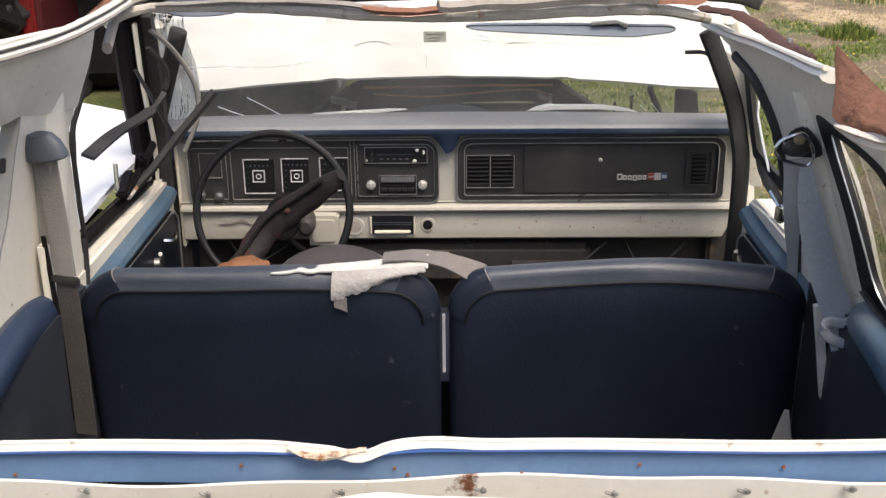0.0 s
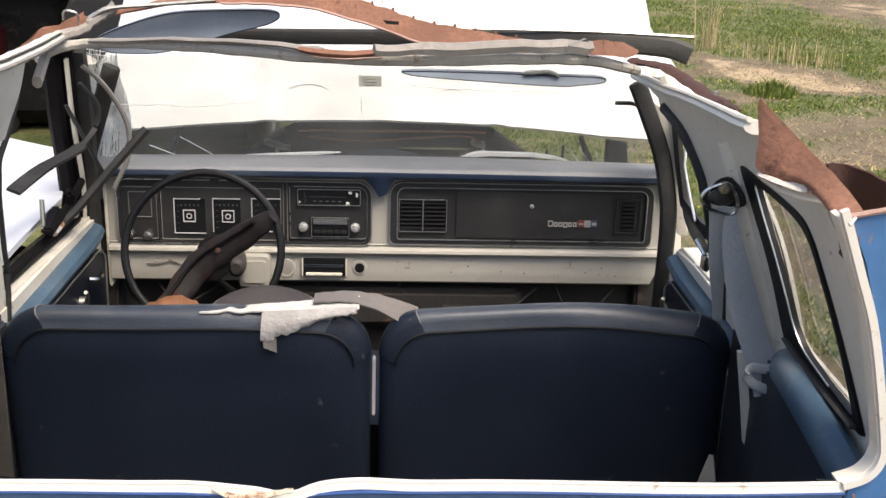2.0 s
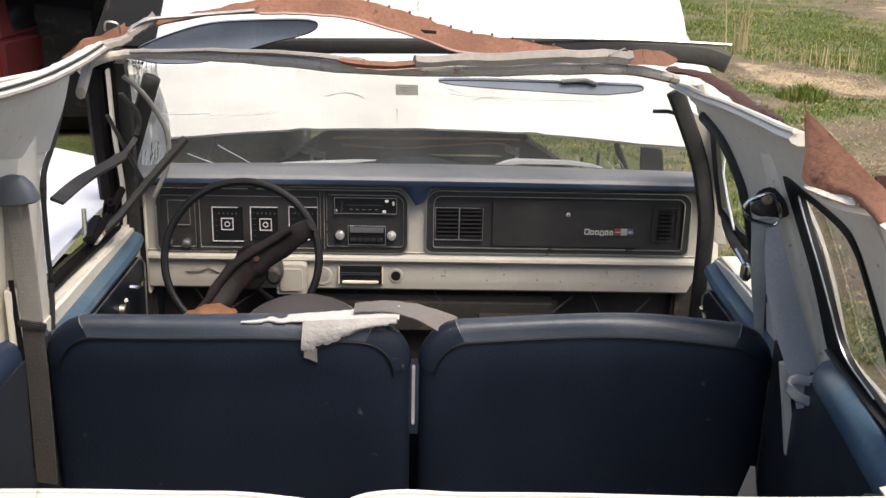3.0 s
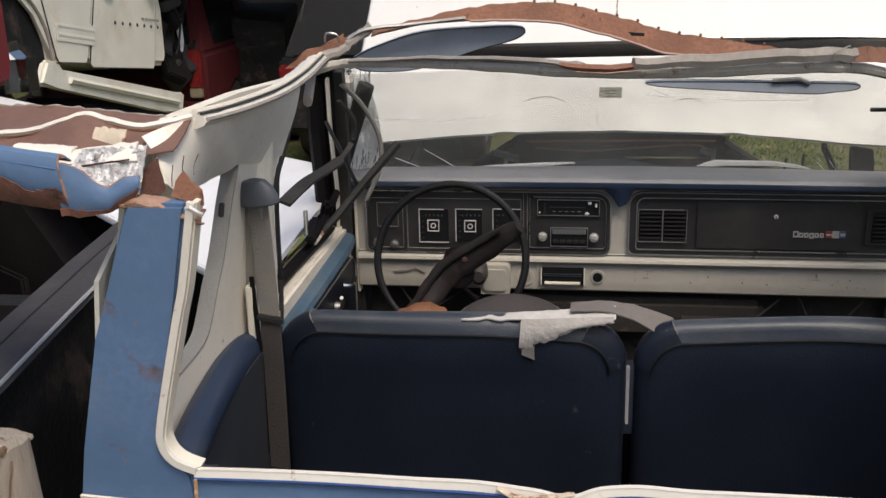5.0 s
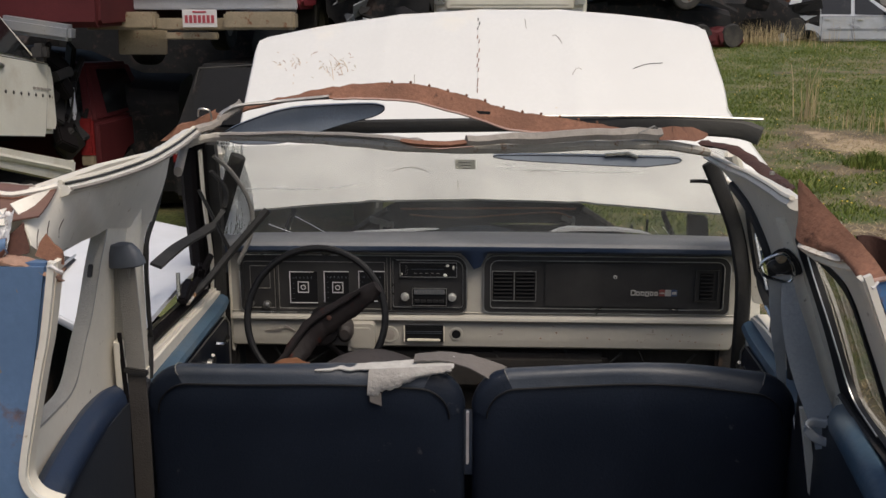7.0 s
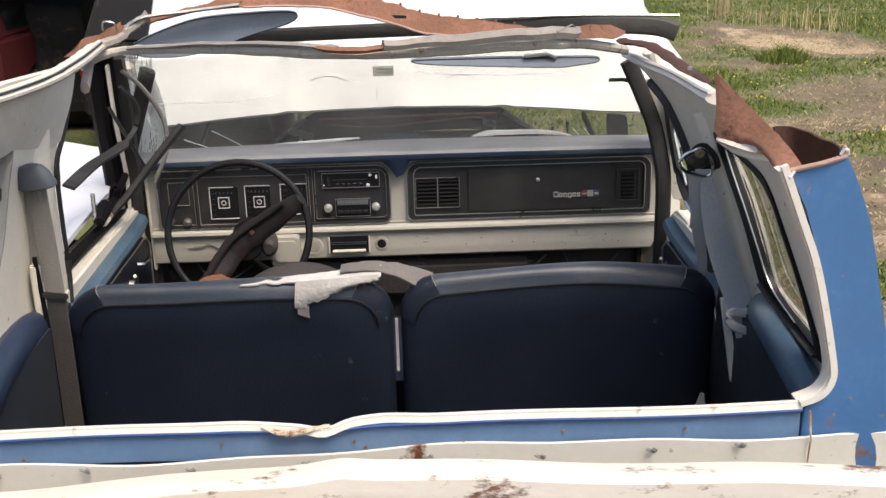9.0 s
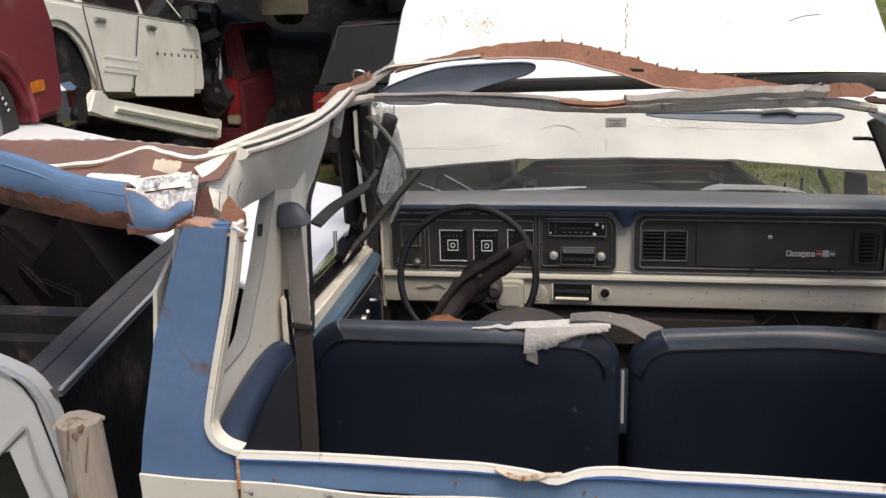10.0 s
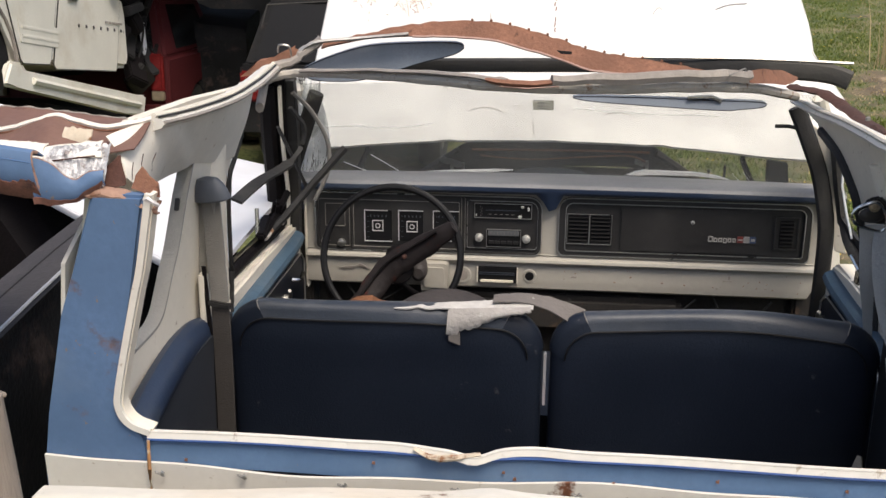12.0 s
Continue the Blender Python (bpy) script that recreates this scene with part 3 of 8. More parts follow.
Q_WIN = [(1.535, 1.262), (1.548, 1.228), (1.672, 1.236), (1.795, 1.243), (1.870, 1.252), (1.892, 1.275), (1.893, 1.36), (1.905, 1.44), (1.939, 1.524), (1.970, 1.585), (1.955, 1.603), (1.855, 1.600), (1.68, 1.592), (1.625, 1.57), (1.595, 1.51), (1.558, 1.394)]
Q_GLASS = [(1.562, 1.272), (1.585, 1.256), (1.694, 1.274), (1.765, 1.290), (1.800, 1.325), (1.812, 1.38), (1.838, 1.47), (1.880, 1.565), (1.865, 1.584), (1.71, 1.578), (1.640, 1.555), (1.607, 1.50), (1.574, 1.394)]
Q_LEFT = [(1.475, 1.300), (1.56, 1.294), (1.70, 1.296), (1.745, 1.304), (1.775, 1.325), (1.820, 1.388), (1.862, 1.44), (1.915, 1.54), (1.955, 1.602), (1.935, 1.618), (1.72, 1.625), (1.60, 1.625), (1.55, 1.59), (1.50, 1.45)]
for s in (-1, 1):
    outer = [(1.40, 0.75), (2.14, 0.75), (2.17, 1.20), (2.23, 1.33), (2.31, 1.47), (2.41, 1.565), (2.55, 1.63), (2.72, 1.66), (2.74, 1.70), (2.30, 1.735), (1.98, 1.755), (1.62, 1.77), (1.47, 1.75), (1.42, 1.55), (1.395, 1.25)]
    hole = [tuple(p) for p in smooth_path(Q_WIN if s > 0 else Q_LEFT, 3, True)]
    if s < 0:
        outer[2:10] = [(2.25, 1.20), (2.235, 1.32), (2.215, 1.45), (2.220, 1.52), (2.265, 1.56), (2.31, 1.60), (2.345, 1.645), (2.40, 1.69), (2.42, 1.72)]
    if s > 0:
        outer[:] = [(1.40, 0.75), (2.28, 0.75), (2.32, 1.20), (2.34, 1.30), (2.30, 1.44), (2.308, 1.503), (2.372, 1.564), (2.436, 1.590), (2.56, 1.610), (2.70, 1.625), (2.72, 1.650), (2.30, 1.672), (1.98, 1.695), (1.80, 1.705), (1.68, 1.700), (1.60, 1.672), (1.55, 1.645), (1.47, 1.58), (1.42, 1.50), (1.395, 1.25)]
    sw = part("side_wall", holed_plate(outer, [hole], side3(s), (s * 0.028, 0, 0)), inner_white, truck, "cream inner side wall round the quarter window", smooth=25)
    lip = outer[2:10]
    out2 = [(1.395, 0.6), (2.14, 0.6)] + [(y, min(z, 1.70)) for y, z in lip] + [(2.10 if s < 0 else 1.98, 1.71), (1.70, 1.70), (1.50, 1.66), (1.395, 1.55), (1.395, 1.20)]
    hole2 = hole if s > 0 else [(y + (0.17 if y > 1.62 else -0.05), z - (0.075 if z < 1.35 else 0.03)) for y, z in hole]
    part("outer_skin", holed_plate(out2, [hole2], side3(s, 0.032 if s > 0 else 0.058), (s * 0.008, 0, 0)), white_paint, sw, smooth=25)
    rev = [(s * (wall_x(z, s) + (0.012 if s > 0 else 0.016)), y, z) for y, z in hole]
    part("window_reveal", sweep(rev, 0.006, 0.024 if s > 0 else 0.034, square=True, up=(1, 0, 0), closed=True), black_rubber if s > 0 else strap_shade, sw, "black rubber window surround" if s > 0 else "")
    if s > 0:
        g3 = [(s * (wall_x(z) + 0.014), y, z) for y, z in hole]
        pane = part("quarter_glass", plate(g3, (0.004, 0, 0)), clear_glass, sw, "clear quarter window glass")
        pane.visible_shadow = False
        g_in = [tuple(p) for p in smooth_path(Q_GLASS, 3, True)]
        part("gasket", holed_plate(hole, [g_in], side3(s, -0.006), (0.012, 0, 0)), wheel_black, sw, "wide black window gasket")
        edge_in = [side3(s, -0.008)(y, z) for y, z in g_in]
        part("bright_line", sweep(edge_in[5:24], 0.004, 0.004, n=5), trim_silver, sw)
        part("dusty_sill", sweep([side3(s, -0.010)(y, z) for y, z in ((1.555, 1.238), (1.68, 1.248), (1.80, 1.258), (1.865, 1.272))], 0.020, 0.010, n=6), dark_bay, sw)
    else:
        for y, z in ((1.905, 1.526), (1.818, 1.380)):
            part("slot", box(0.012, 0.004, 0.030, pose(-(wall_x(z, s) + 0.018), y - 0.002, z, -28, 0, 0), 0.002), black_plastic, sw)
    # padded blue trim and dark panel below the window
    arm = [(s * 0.825, 1.86, 1.21), (s * 0.815, 1.78, 1.215), (s * 0.81, 1.62, 1.195), (s * 0.805, 1.48, 1.175), (s * 0.80, 1.43, 1.165)]
    if s < 0:
        arm = [(-0.838, 2.03, 1.165), (-0.835, 1.90, 1.200), (-0.825, 1.75, 1.208), (-0.815, 1.60, 1.195), (-0.806, 1.48, 1.175), (-0.80, 1.43, 1.165)]
    part("armrest_trim", sweep(smooth_path(arm, 5), 0.065, 0.085, n=12), door_blue if s > 0 else pad_blue, sw, "padded blue vinyl side trim")
    part("lower_trim", span(s * 0.80, s * 0.835, 1.42, 2.12, 0.72, 1.20, 0.01), trim_slate, sw, "dark blue lower trim panel")
    part("corner_trim", span(s * 0.70, s * 0.80, 1.40, 1.425, 0.75, 1.22, 0.01), trim_slate, sw)
    # rounded door post, slightly proud of the wall
    post = []
    for z, y, w in ((1.205, 1.99, 0.06), (1.23, 1.99, 0.085), (1.30, 2.00, 0.09), (1.45, 2.02, 0.08), (1.56, 2.03, 0.06), (1.63, 2.04, 0.02)):
        y, w = (y, w) if s > 0 else (y + 0.10, w * 1.6)
        x = wall_x(z, s) + 0.012
        post.append([(s * (x - 0.034 * math.sin(a)), y + w / 2 * math.cos(a), z) for a in [2 * math.pi * k / 14 for k in range(14)]])
    part("door_post", loft(post), inner_white, sw, "cream door post")
    seal = [(s * (wall_x(z, s) - 0.006), y + 0.004, z - 0.004) for y, z in [(2.14, 0.75)] + lip[:-1]]
    part("post_seal", sweep(smooth_path(seal, 4), 0.012 if s < 0 else 0.020, 0.016 if s < 0 else 0.026), black_rubber, sw, "black rubber door seal")
    part("bare_strip", sweep([(0.770, 1.965, 1.20), (0.790, 1.965, 1.09), (0.812, 1.965, 0.96), (0.840, 1.965, 0.80)], 0.016, 0.016, square=True, up=(0, 1, 0)) if s > 0 else span(-0.832, -0.812, 1.96, 1.985, 0.72, 1.34, 0.004), inner_white, sw)

# roof rails, left one bent outwards with torn skin
rail_l = smooth_path([(-0.86, 2.80, 1.715), (-0.82, 2.55, 1.725), (-0.775, 2.28, 1.74), (-0.745, 1.98, 1.752), (-0.742, 1.70, 1.768), (-0.752, 1.54, 1.780)], 6)
rl = part("roof_rail", sweep(rail_l, 0.058, 0.026, n=10, wobble=0.0012), white_paint, truck, "white roof rail torn open at the rear")
part("drip_moulding", sweep([p + np.array((0.010, 0, 0.015)) for p in rail_l], 0.012, 0.010, n=6), inner_white, rl)
part("drip_moulding", sweep([p + np.array((0.030, 0, 0.002)) for p in rail_l], 0.008, 0.008, n=6), grey_brown, rl)
part("drip_moulding", sweep([p + np.array((0.020, 0, 0.012)) for p in rail_l], 0.005, 0.005, n=5), black_rubber, rl)
rail_r = smooth_path([(0.700, 2.80, 1.650), (0.712, 2.55, 1.654), (0.703, 2.30, 1.676), (0.668, 1.95, 1.708), (0.640, 1.75, 1.728), (0.625, 1.640, 1.742)], 6)
rr = part("roof_rail", sweep(rail_r, 0.045, 0.024, n=10), white_paint, truck, "white roof rail with torn rusty edge")
part("drip_moulding", sweep([p + np.array((-0.014, 0, 0.013)) for p in rail_r], 0.012, 0.010, n=6), inner_white, rr)
part("rust_edge", sweep(smooth_path([(0.66, 2.70, 1.705), (0.700, 2.60, 1.708), (0.738, 2.45, 1.690), (0.735, 2.20, 1.690), (0.715, 2.05, 1.700), (0.700, 1.97, 1.706)], 4), [0.05] * 8 + [0.045] * 6 + [0.03] * 4 + [0.02] * 2 + [0.006], 0.016, n=6, wobble=0.004), rust_inner, rr, "torn rusty roof edge")

# left rear: peeled roof skin, blue outside, brown underneath
PT = smooth_path([(-1.75, 1.20, 2.01), (-1.45, 1.25, 1.925), (-1.163, 1.30, 1.843), (-1.044, 1.31, 1.808), (-0.968, 1.315, 1.781), (-0.873, 1.32, 1.764)], 6)
PB = smooth_path([(-1.75, 1.20, 1.90), (-1.45, 1.25, 1.825), (-1.176, 1.30, 1.757), (-1.097, 1.31, 1.732), (-0.964, 1.315, 1.703), (-0.862, 1.32, 1.686)], 6)


def peel_blue(u, v):
    k = u * 30
    i = min(29, int(k))
    a = np.array(PT[i]) * (1 - k + i) + np.array(PT[i + 1]) * (k - i)
    b = np.array(PB[i]) * (1 - k + i) + np.array(PB[i + 1]) * (k - i)
    if v < 0.3:                                   # rolled lip on top
        t = 1 - v / 0.3
        p = a + np.array((0, 0.012 * t + 0.030 * t * t, 0.006 * math.sin(math.pi * t) - 0.012 * t * t))
    else:
        t = (v - 0.3) / 0.7
        p = a + (b - a) * t + np.array((0, -0.007 * math.sin(math.pi * t) + 0.016 * t * t, 0))
    n = 0.004 * noise.noise(Vector((p[0] * 7, v * 2, 2)))
    return (p[0], p[1] + n, p[2] + n * 0.5)


def peel_rust(u, v):
    """The rusted lower hem of the skin; its upper border runs ragged."""
    top = 0.70 + 0.14 * noise.noise(Vector((u * 14, 0, 3))) + 0.05 * noise.noise(Vector((u * 60, 0, 8)))
    p = peel_blue(u, top + (1.015 + 0.02 * noise.noise(Vector((u * 40, 0, 5))) - top) * v)
    return (p[0], p[1] - 0.0062, p[2])


pb = part("peeled_roof_skin", sheet(peel_blue, 60, 18, 0.003), blue_rusty, truck, "peeled roof corner, faded blue with rusty edge")
part("rusty_hem", sheet(peel_rust, 150, 4, 0.0012), rust_hem, pb, "brown rusted hem of the skin")
part("underside", sheet(lambda u, v: tuple(np.array(peel_blue(u, 0.99)) + np.array((0, 0.004 + 0.05 * v, -0.004 * v))), 60, 2, 0.002), rust_inner, pb)
part("crease", sweep([(p[0], p[1] - 0.004, p[2] - 0.012) for p in PT], 0.006, 0.004, n=5), sky_blue_paint, pb)


def second_piece(u, v):
    """The short creased corner beyond the split."""
    x = -0.876 + 0.112 * u
    top = 1.758 - 0.012 * u - 0.030 * math.exp(-((u - 0.55) / 0.25) ** 2) - 0.012 * u * u
    low = 1.681 - 0.004 * math.sin(3 * u) + 0.030 * u ** 3
    return (x, 1.325 - 0.006 * math.sin(math.pi * v) + 0.03 * u, top + (low - top) * v + 0.003 * noise.noise(Vector((u * 6, v * 3, 5))))


fc = part("folded_corner", sheet(second_piece, 20, 10, 0.003), blue_rusty, pb, "creased blue corner stained with rust")
part("rusty_hem", sheet(lambda u, v: (lambda p: (p[0], p[1] - 0.0062, p[2]))(second_piece(u, 0.86 + 0.06 * noise.noise(Vector((u * 9, 0, 2))) - 0.45 * max(0, u - 0.5) + (1.02 - 0.86 + 0.45 * max(0, u - 0.5)) * v)), 30, 4, 0.0012), rust_hem, fc)
part("torn_lip", sweep([second_piece(k / 10, 0.0) for k in range(11)], 0.003, 0.006, n=5, wobble=0.001), rust_pale, fc)
part("split_edge", sweep([peel_blue(1.0, 0.1 + 0.9 * k / 8) for k in range(9)], 0.004, 0.007, n=5, wobble=0.0006), rust_pale, fc)


# brown inner sheet beyond the flange, with a ragged far edge
def peel_under(u, v):
    x = -0.80 - 0.50 * u
    far = 1.764 + 0.022 * min(1.0, u / 0.45) + 0.003 * noise.noise(Vector((u * 30, 0, 0)))
    near = 1.776 - 0.016 * u
    return (x, 1.50 + 0.13 * v, near + (far - near) * v - 0.006 * math.sin(math.pi * v))


part("brown_underside", sheet(peel_under, 40, 8, 0.003), rust_sheet, pb, "brown underside of the roof skin")
part("ragged_edge", sweep([(lambda p: (p[0], p[1], p[2] + 0.002))(peel_under(k / 40, 1.0)) for k in range(41)], 0.005, [0.004 + 0.004 * (k % 3 == 0) for k in range(41)], n=5, wobble=0.0015), grey_brown, pb)
FLG = smooth_path([(-0.744, 1.53, 1.790), (-0.812, 1.50, 1.780), (-0.874, 1.50, 1.790), (-0.915, 1.50, 1.798), (-0.978, 1.50, 1.779), (-1.031, 1.50, 1.769), (-1.151, 1.50, 1.764), (-1.30, 1.48, 1.79), (-1.50, 1.44, 1.85)], 5)
part("flange", sweep(FLG, 0.010, 0.011, n=6, wobble=0.001), flange_white, pb, "thin white folded flange")
part("flange_line", sweep([p + np.array((0, -0.006, -0.006)) for p in FLG], 0.003, 0.004, n=5, wobble=0.0006), rust_metal, pb)
part("brown_band", sheet(lambda u, v: tuple(np.array(FLG[round(u * 30)]) + np.array((0, -0.004 - 0.085 * v, -0.004 - 0.032 * v - 0.004 * math.sin(9 * u + 3 * v)))), 30, 5, 0.003), rust_sheet, pb, "brown sheet below the flange")


def cream_leaf(pts, lift, k, mat, lbl=""):
    """A curled scrap of painted sheet through four corners."""
    a, b, c, d = [Vector(p) for p in pts]

    def fn(u, v):
        p = a.lerp(b, u).lerp(d.lerp(c, u), v)
        return (p.x, p.y - lift * 0.6 * math.sin(math.pi * v), p.z + lift * math.sin(math.pi * v) + 0.003 * noise.noise(Vector((u * 5, v * 3, k))) + 0.0025 * noise.noise(Vector((u * 17, v * 9, k))))
    return part("loose_flake", sheet(fn, 16, 7, 0.0025), mat, pb, lbl, smooth=50)


cream_leaf([(-0.985, 1.375, 1.748), (-0.885, 1.38, 1.747), (-0.890, 1.42, 1.764), (-0.985, 1.42, 1.768)], 0.006, 1, flange_white, "curled cream scrap of sheet")
cream_leaf([(-0.905, 1.375, 1.744), (-0.775, 1.375, 1.752), (-0.790, 1.42, 1.772), (-0.890, 1.43, 1.757)], 0.007, 2, flange_white)
cream_leaf([(-0.878, 1.438, 1.757), (-0.822, 1.438, 1.757), (-0.822, 1.452, 1.784), (-0.874, 1.456, 1.787)], 0.002, 3, stain_cream, "small stained cream tab standing up")
part("flake_shadow_edge", sweep([(-0.905, 1.372, 1.742), (-0.86, 1.368, 1.745), (-0.82, 1.37, 1.750), (-0.785, 1.372, 1.754)], 0.003, 0.003, n=5, wobble=0.001), rust_inner, pb)


def foil_fn(u, v):
    x = -0.872 + 0.108 * u
    top = 1.740 + 0.016 * u + 0.004 * math.sin(6 * u)
    low = 1.752 - 0.050 * math.sin(math.pi * (0.08 + 0.62 * u)) - 0.004 * u
    return (x, 1.345 + 0.045 * v + 0.006 * noise.noise(Vector((u * 6, v * 5, 3))), low + (top + 0.02 - low) * v + 0.006 * noise.noise(Vector((u * 15, v * 9, 4))) + 0.003 * noise.noise(Vector((u * 40, v * 25, 9))))


part("crinkled_foil", sheet(foil_fn, 44, 18, 0.002), foil_bright, pb, "crinkled bright foil lining", smooth=20)

# creased cream quarter panel between the roof rail and the window, wrapping round to the rear
QT = smooth_path([(-0.775, 2.30, 1.725), (-0.752, 2.05, 1.747), (-0.737, 1.85, 1.764), (-0.729, 1.70, 1.776), (-0.736, 1.58, 1.784), (-0.768, 1.50, 1.782), (-0.800, 1.455, 1.770)], 6)
QL = smooth_path([(-0.822, 2.26, 1.560), (-0.823, 2.08, 1.585), (-0.823, 1.955, 1.612), (-0.815, 1.80, 1.624), (-0.780, 1.60, 1.652), (-0.752, 1.46, 1.682), (-0.752, 1.415, 1.706)], 6)


def gusset(u, v):
    k = u * 36
    i = min(35, int(k))
    a = np.array(QL[i]) * (1 - k + i) + np.array(QL[i + 1]) * (k - i)
    b = np.array(QT[i]) * (1 - k + i) + np.array(QT[i + 1]) * (k - i)
    p = a + (b - a) * v
    crease = 0.010 * max(0.0, 1 - abs(u - 0.42 - 0.25 * v) / 0.10) + 0.006 * max(0.0, 1 - abs(u - 0.70) / 0.08) * (1 - v)
    n = 0.004 * noise.noise(Vector((u * 6, v * 2, 6)))
    edge = 0.006 * noise.noise(Vector((u * 26, 3, 0))) * max(0.0, 1 - v * 5) * (1 if u > 0.55 else 0)
    return (p[0] + 0.005 * math.sin(math.pi * v) + 0.7 * crease + 0.6 * n, p[1], p[2] + edge)


qt = part("quarter_top", sheet(gusset, 60, 14, 0.003), flange_white, rl, "creased cream panel over the quarter window", smooth=40)


def gusset_mark(u, v, du, dv, k, mat, nm="rust_stain"):
    """A thin ragged stain lying on the quarter panel."""
    rq = random.Random(k)
    out = []
    for a in range(11):
        q, t = rq.uniform(0.45, 1.1), 2 * math.pi * a / 11
        p = gusset(min(1, max(0, u + du * q * math.cos(t))), min(1, max(0, v + dv * q * math.sin(t))))
        out.append((p[0] + 0.0024, p[1] - 0.0012, p[2]))
    part(nm, plate(out, (-0.001, 0.001, 0)), mat, qt)


for u, v, du, dv, k in ((0.80, 0.72, 0.035, 0.12, 1), (0.775, 0.55, 0.022, 0.16, 2), (0.83, 0.42, 0.03, 0.16, 3), (0.88, 0.25, 0.03, 0.14, 4), (0.76, 0.80, 0.02, 0.08, 5), (0.91, 0.62, 0.02, 0.10, 6), (0.72, 0.66, 0.015, 0.06, 7), (0.95, 0.85, 0.03, 0.06, 8), (0.86, 0.90, 0.04, 0.05, 9)):
    gusset_mark(u, v, du, dv, k, stain_wash if k % 3 else stain_orange)
for pts in (((0.80, 0.52), (0.815, 0.36), (0.812, 0.20)), ((0.715, 0.50), (0.735, 0.36), (0.73, 0.22)), ((0.88, 0.40), (0.90, 0.22), (0.905, 0.05))):
    part("crack", sweep([(lambda p: (p[0] + 0.003, p[1] - 0.001, p[2]))(gusset(u, v)) for u, v in pts], 0.0022, 0.002, n=4), rust_inner, qt)

# right rear: rusty triangular flap and curled skin
FL = smooth_path([(0.612, 1.605, 1.797), (0.640, 1.545, 1.762), (0.668, 1.475, 1.726), (0.685, 1.42, 1.702), (0.692, 1.365, 1.678)], 4)
FB = smooth_path([(0.610, 1.60, 1.780), (0.606, 1.57, 1.735), (0.603, 1.545, 1.690), (0.648, 1.47, 1.690), (0.658, 1.362, 1.664)], 4)


def flap_fn(u, v):
    k = min(16, round(u * 16))
    a, b = np.array(FL[k]), np.array(FB[k])
    p = a + (b - a) * v
    return (p[0] - 0.012 * math.sin(math.pi * v) * u, p[1], p[2] + 0.003 * noise.noise(Vector((u * 9, v * 5, 1))))


fl = part("rusty_flap", sheet(flap_fn, 16, 8, 0.003), rust_metal, truck, "brown rusty flap of torn roof corner")
part("pale_edge", sweep([(0.602, 1.548, 1.686), (0.622, 1.515, 1.684), (0.65, 1.478, 1.680), (0.678, 1.458, 1.684)], [0.012, 0.024, 0.026, 0.010], 0.012, n=6, wobble=0.002), rotten, fl, "torn pale edge with rust")
part("white_flange", plate([(0.604, 1.545, 1.680), (0.678, 1.455, 1.678), (0.674, 1.44, 1.668), (0.640, 1.485, 1.666), (0.622, 1.52, 1.668)], (0.004, 0, -0.004)), inner_white, fl)
# hollow of the corner pillar: outer skin seen from its rusty inner side
HR = smooth_path([(0.676, 1.470, 1.722), (0.705, 1.478, 1.722), (0.733, 1.460, 1.716), (0.752, 1.42, 1.710), (0.760, 1.38, 1.708), (0.752, 1.347, 1.706)], 4)


def hollow(u, v):
    p = HR[min(len(HR) - 1, round(u * (len(HR) - 1)))]
    return (p[0] + 0.34 * 0.15 * v, p[1] + 0.012 * v + 0.004, p[2] - 0.15 * v + 0.003 * noise.noise(Vector((u * 8, v * 3, 3))) * (1 - v))


part("outer_skin", sheet(hollow, len(HR) - 1, 6, 0.004), rust_inner, fl, "dark rusty hollow of the corner pillar")

JA = smooth_path([(0.672, 1.372, 1.668), (0.700, 1.372, 1.60), (0.735, 1.374, 1.49), (0.780, 1.376, 1.335), (0.786, 1.378, 1.28)], 4)
JB = smooth_path([(0.706, 1.52, 1.655), (0.728, 1.475, 1.60), (0.764, 1.43, 1.49), (0.812, 1.405, 1.335), (0.830, 1.40, 1.27)], 4)
part("jamb", sheet(lambda u, v: tuple(JA[round(u * 16)] * (1 - v) + JB[round(u * 16)] * v), 16, 3, 0.003), inner_white, rr, "cream jamb behind the corner pillar")
part("hollow_floor", plate([(0.70, 1.35, 1.585), (0.80, 1.35, 1.60), (0.79, 1.46, 1.60), (0.71, 1.46, 1.59)], (0, 0, -0.004)), rust_inner, fl)
part("torn_rim", sweep([(0.655, 1.336, 1.680), (0.68, 1.334, 1.684), (0.715, 1.334, 1.694), (0.75, 1.336, 1.703), (0.762, 1.352, 1.706), (0.764, 1.372, 1.708)], 0.007, 0.009, n=6, wobble=0.0025), rust_pink, fl)
part("crimp", sweep([(0.742, 1.334, 1.705), (0.746, 1.332, 1.715), (0.754, 1.336, 1.712), (0.756, 1.338, 1.704)], 0.006, n=6), plate_white, fl)
part("crimp", sweep([(0.652, 1.334, 1.678), (0.660, 1.330, 1.670), (0.668, 1.334, 1.680)], 0.006, n=6), plate_white, fl)
part("rail_bolt", lathe([(0.006, 0), (0.006, 0.006), (0.003, 0.008)], pose(0.69, 2.08, 1.722), 8), old_metal, rr)

# ---- windshield frame ----
def bowed(pts):
    """Points of the header, which is crushed back into the cab between its two corners."""
    out = []
    for x, y, z in pts:
        back = float(np.interp(x, (-0.95, -0.80, -0.65, -0.48, -0.30, -0.15, 0.0, 0.30, 0.50, 0.62, 0.72), (0.0, 0.06, 0.28, 0.50, 0.70, 0.75, 0.70, 0.68, 0.66, 0.42, 0.16)))
        f = (y - back + 0.30) / (y + 0.30)
        out.append((0.02 + (x - 0.02) * f, y - back, 2.145 + (z - 2.145) * f))
    return out


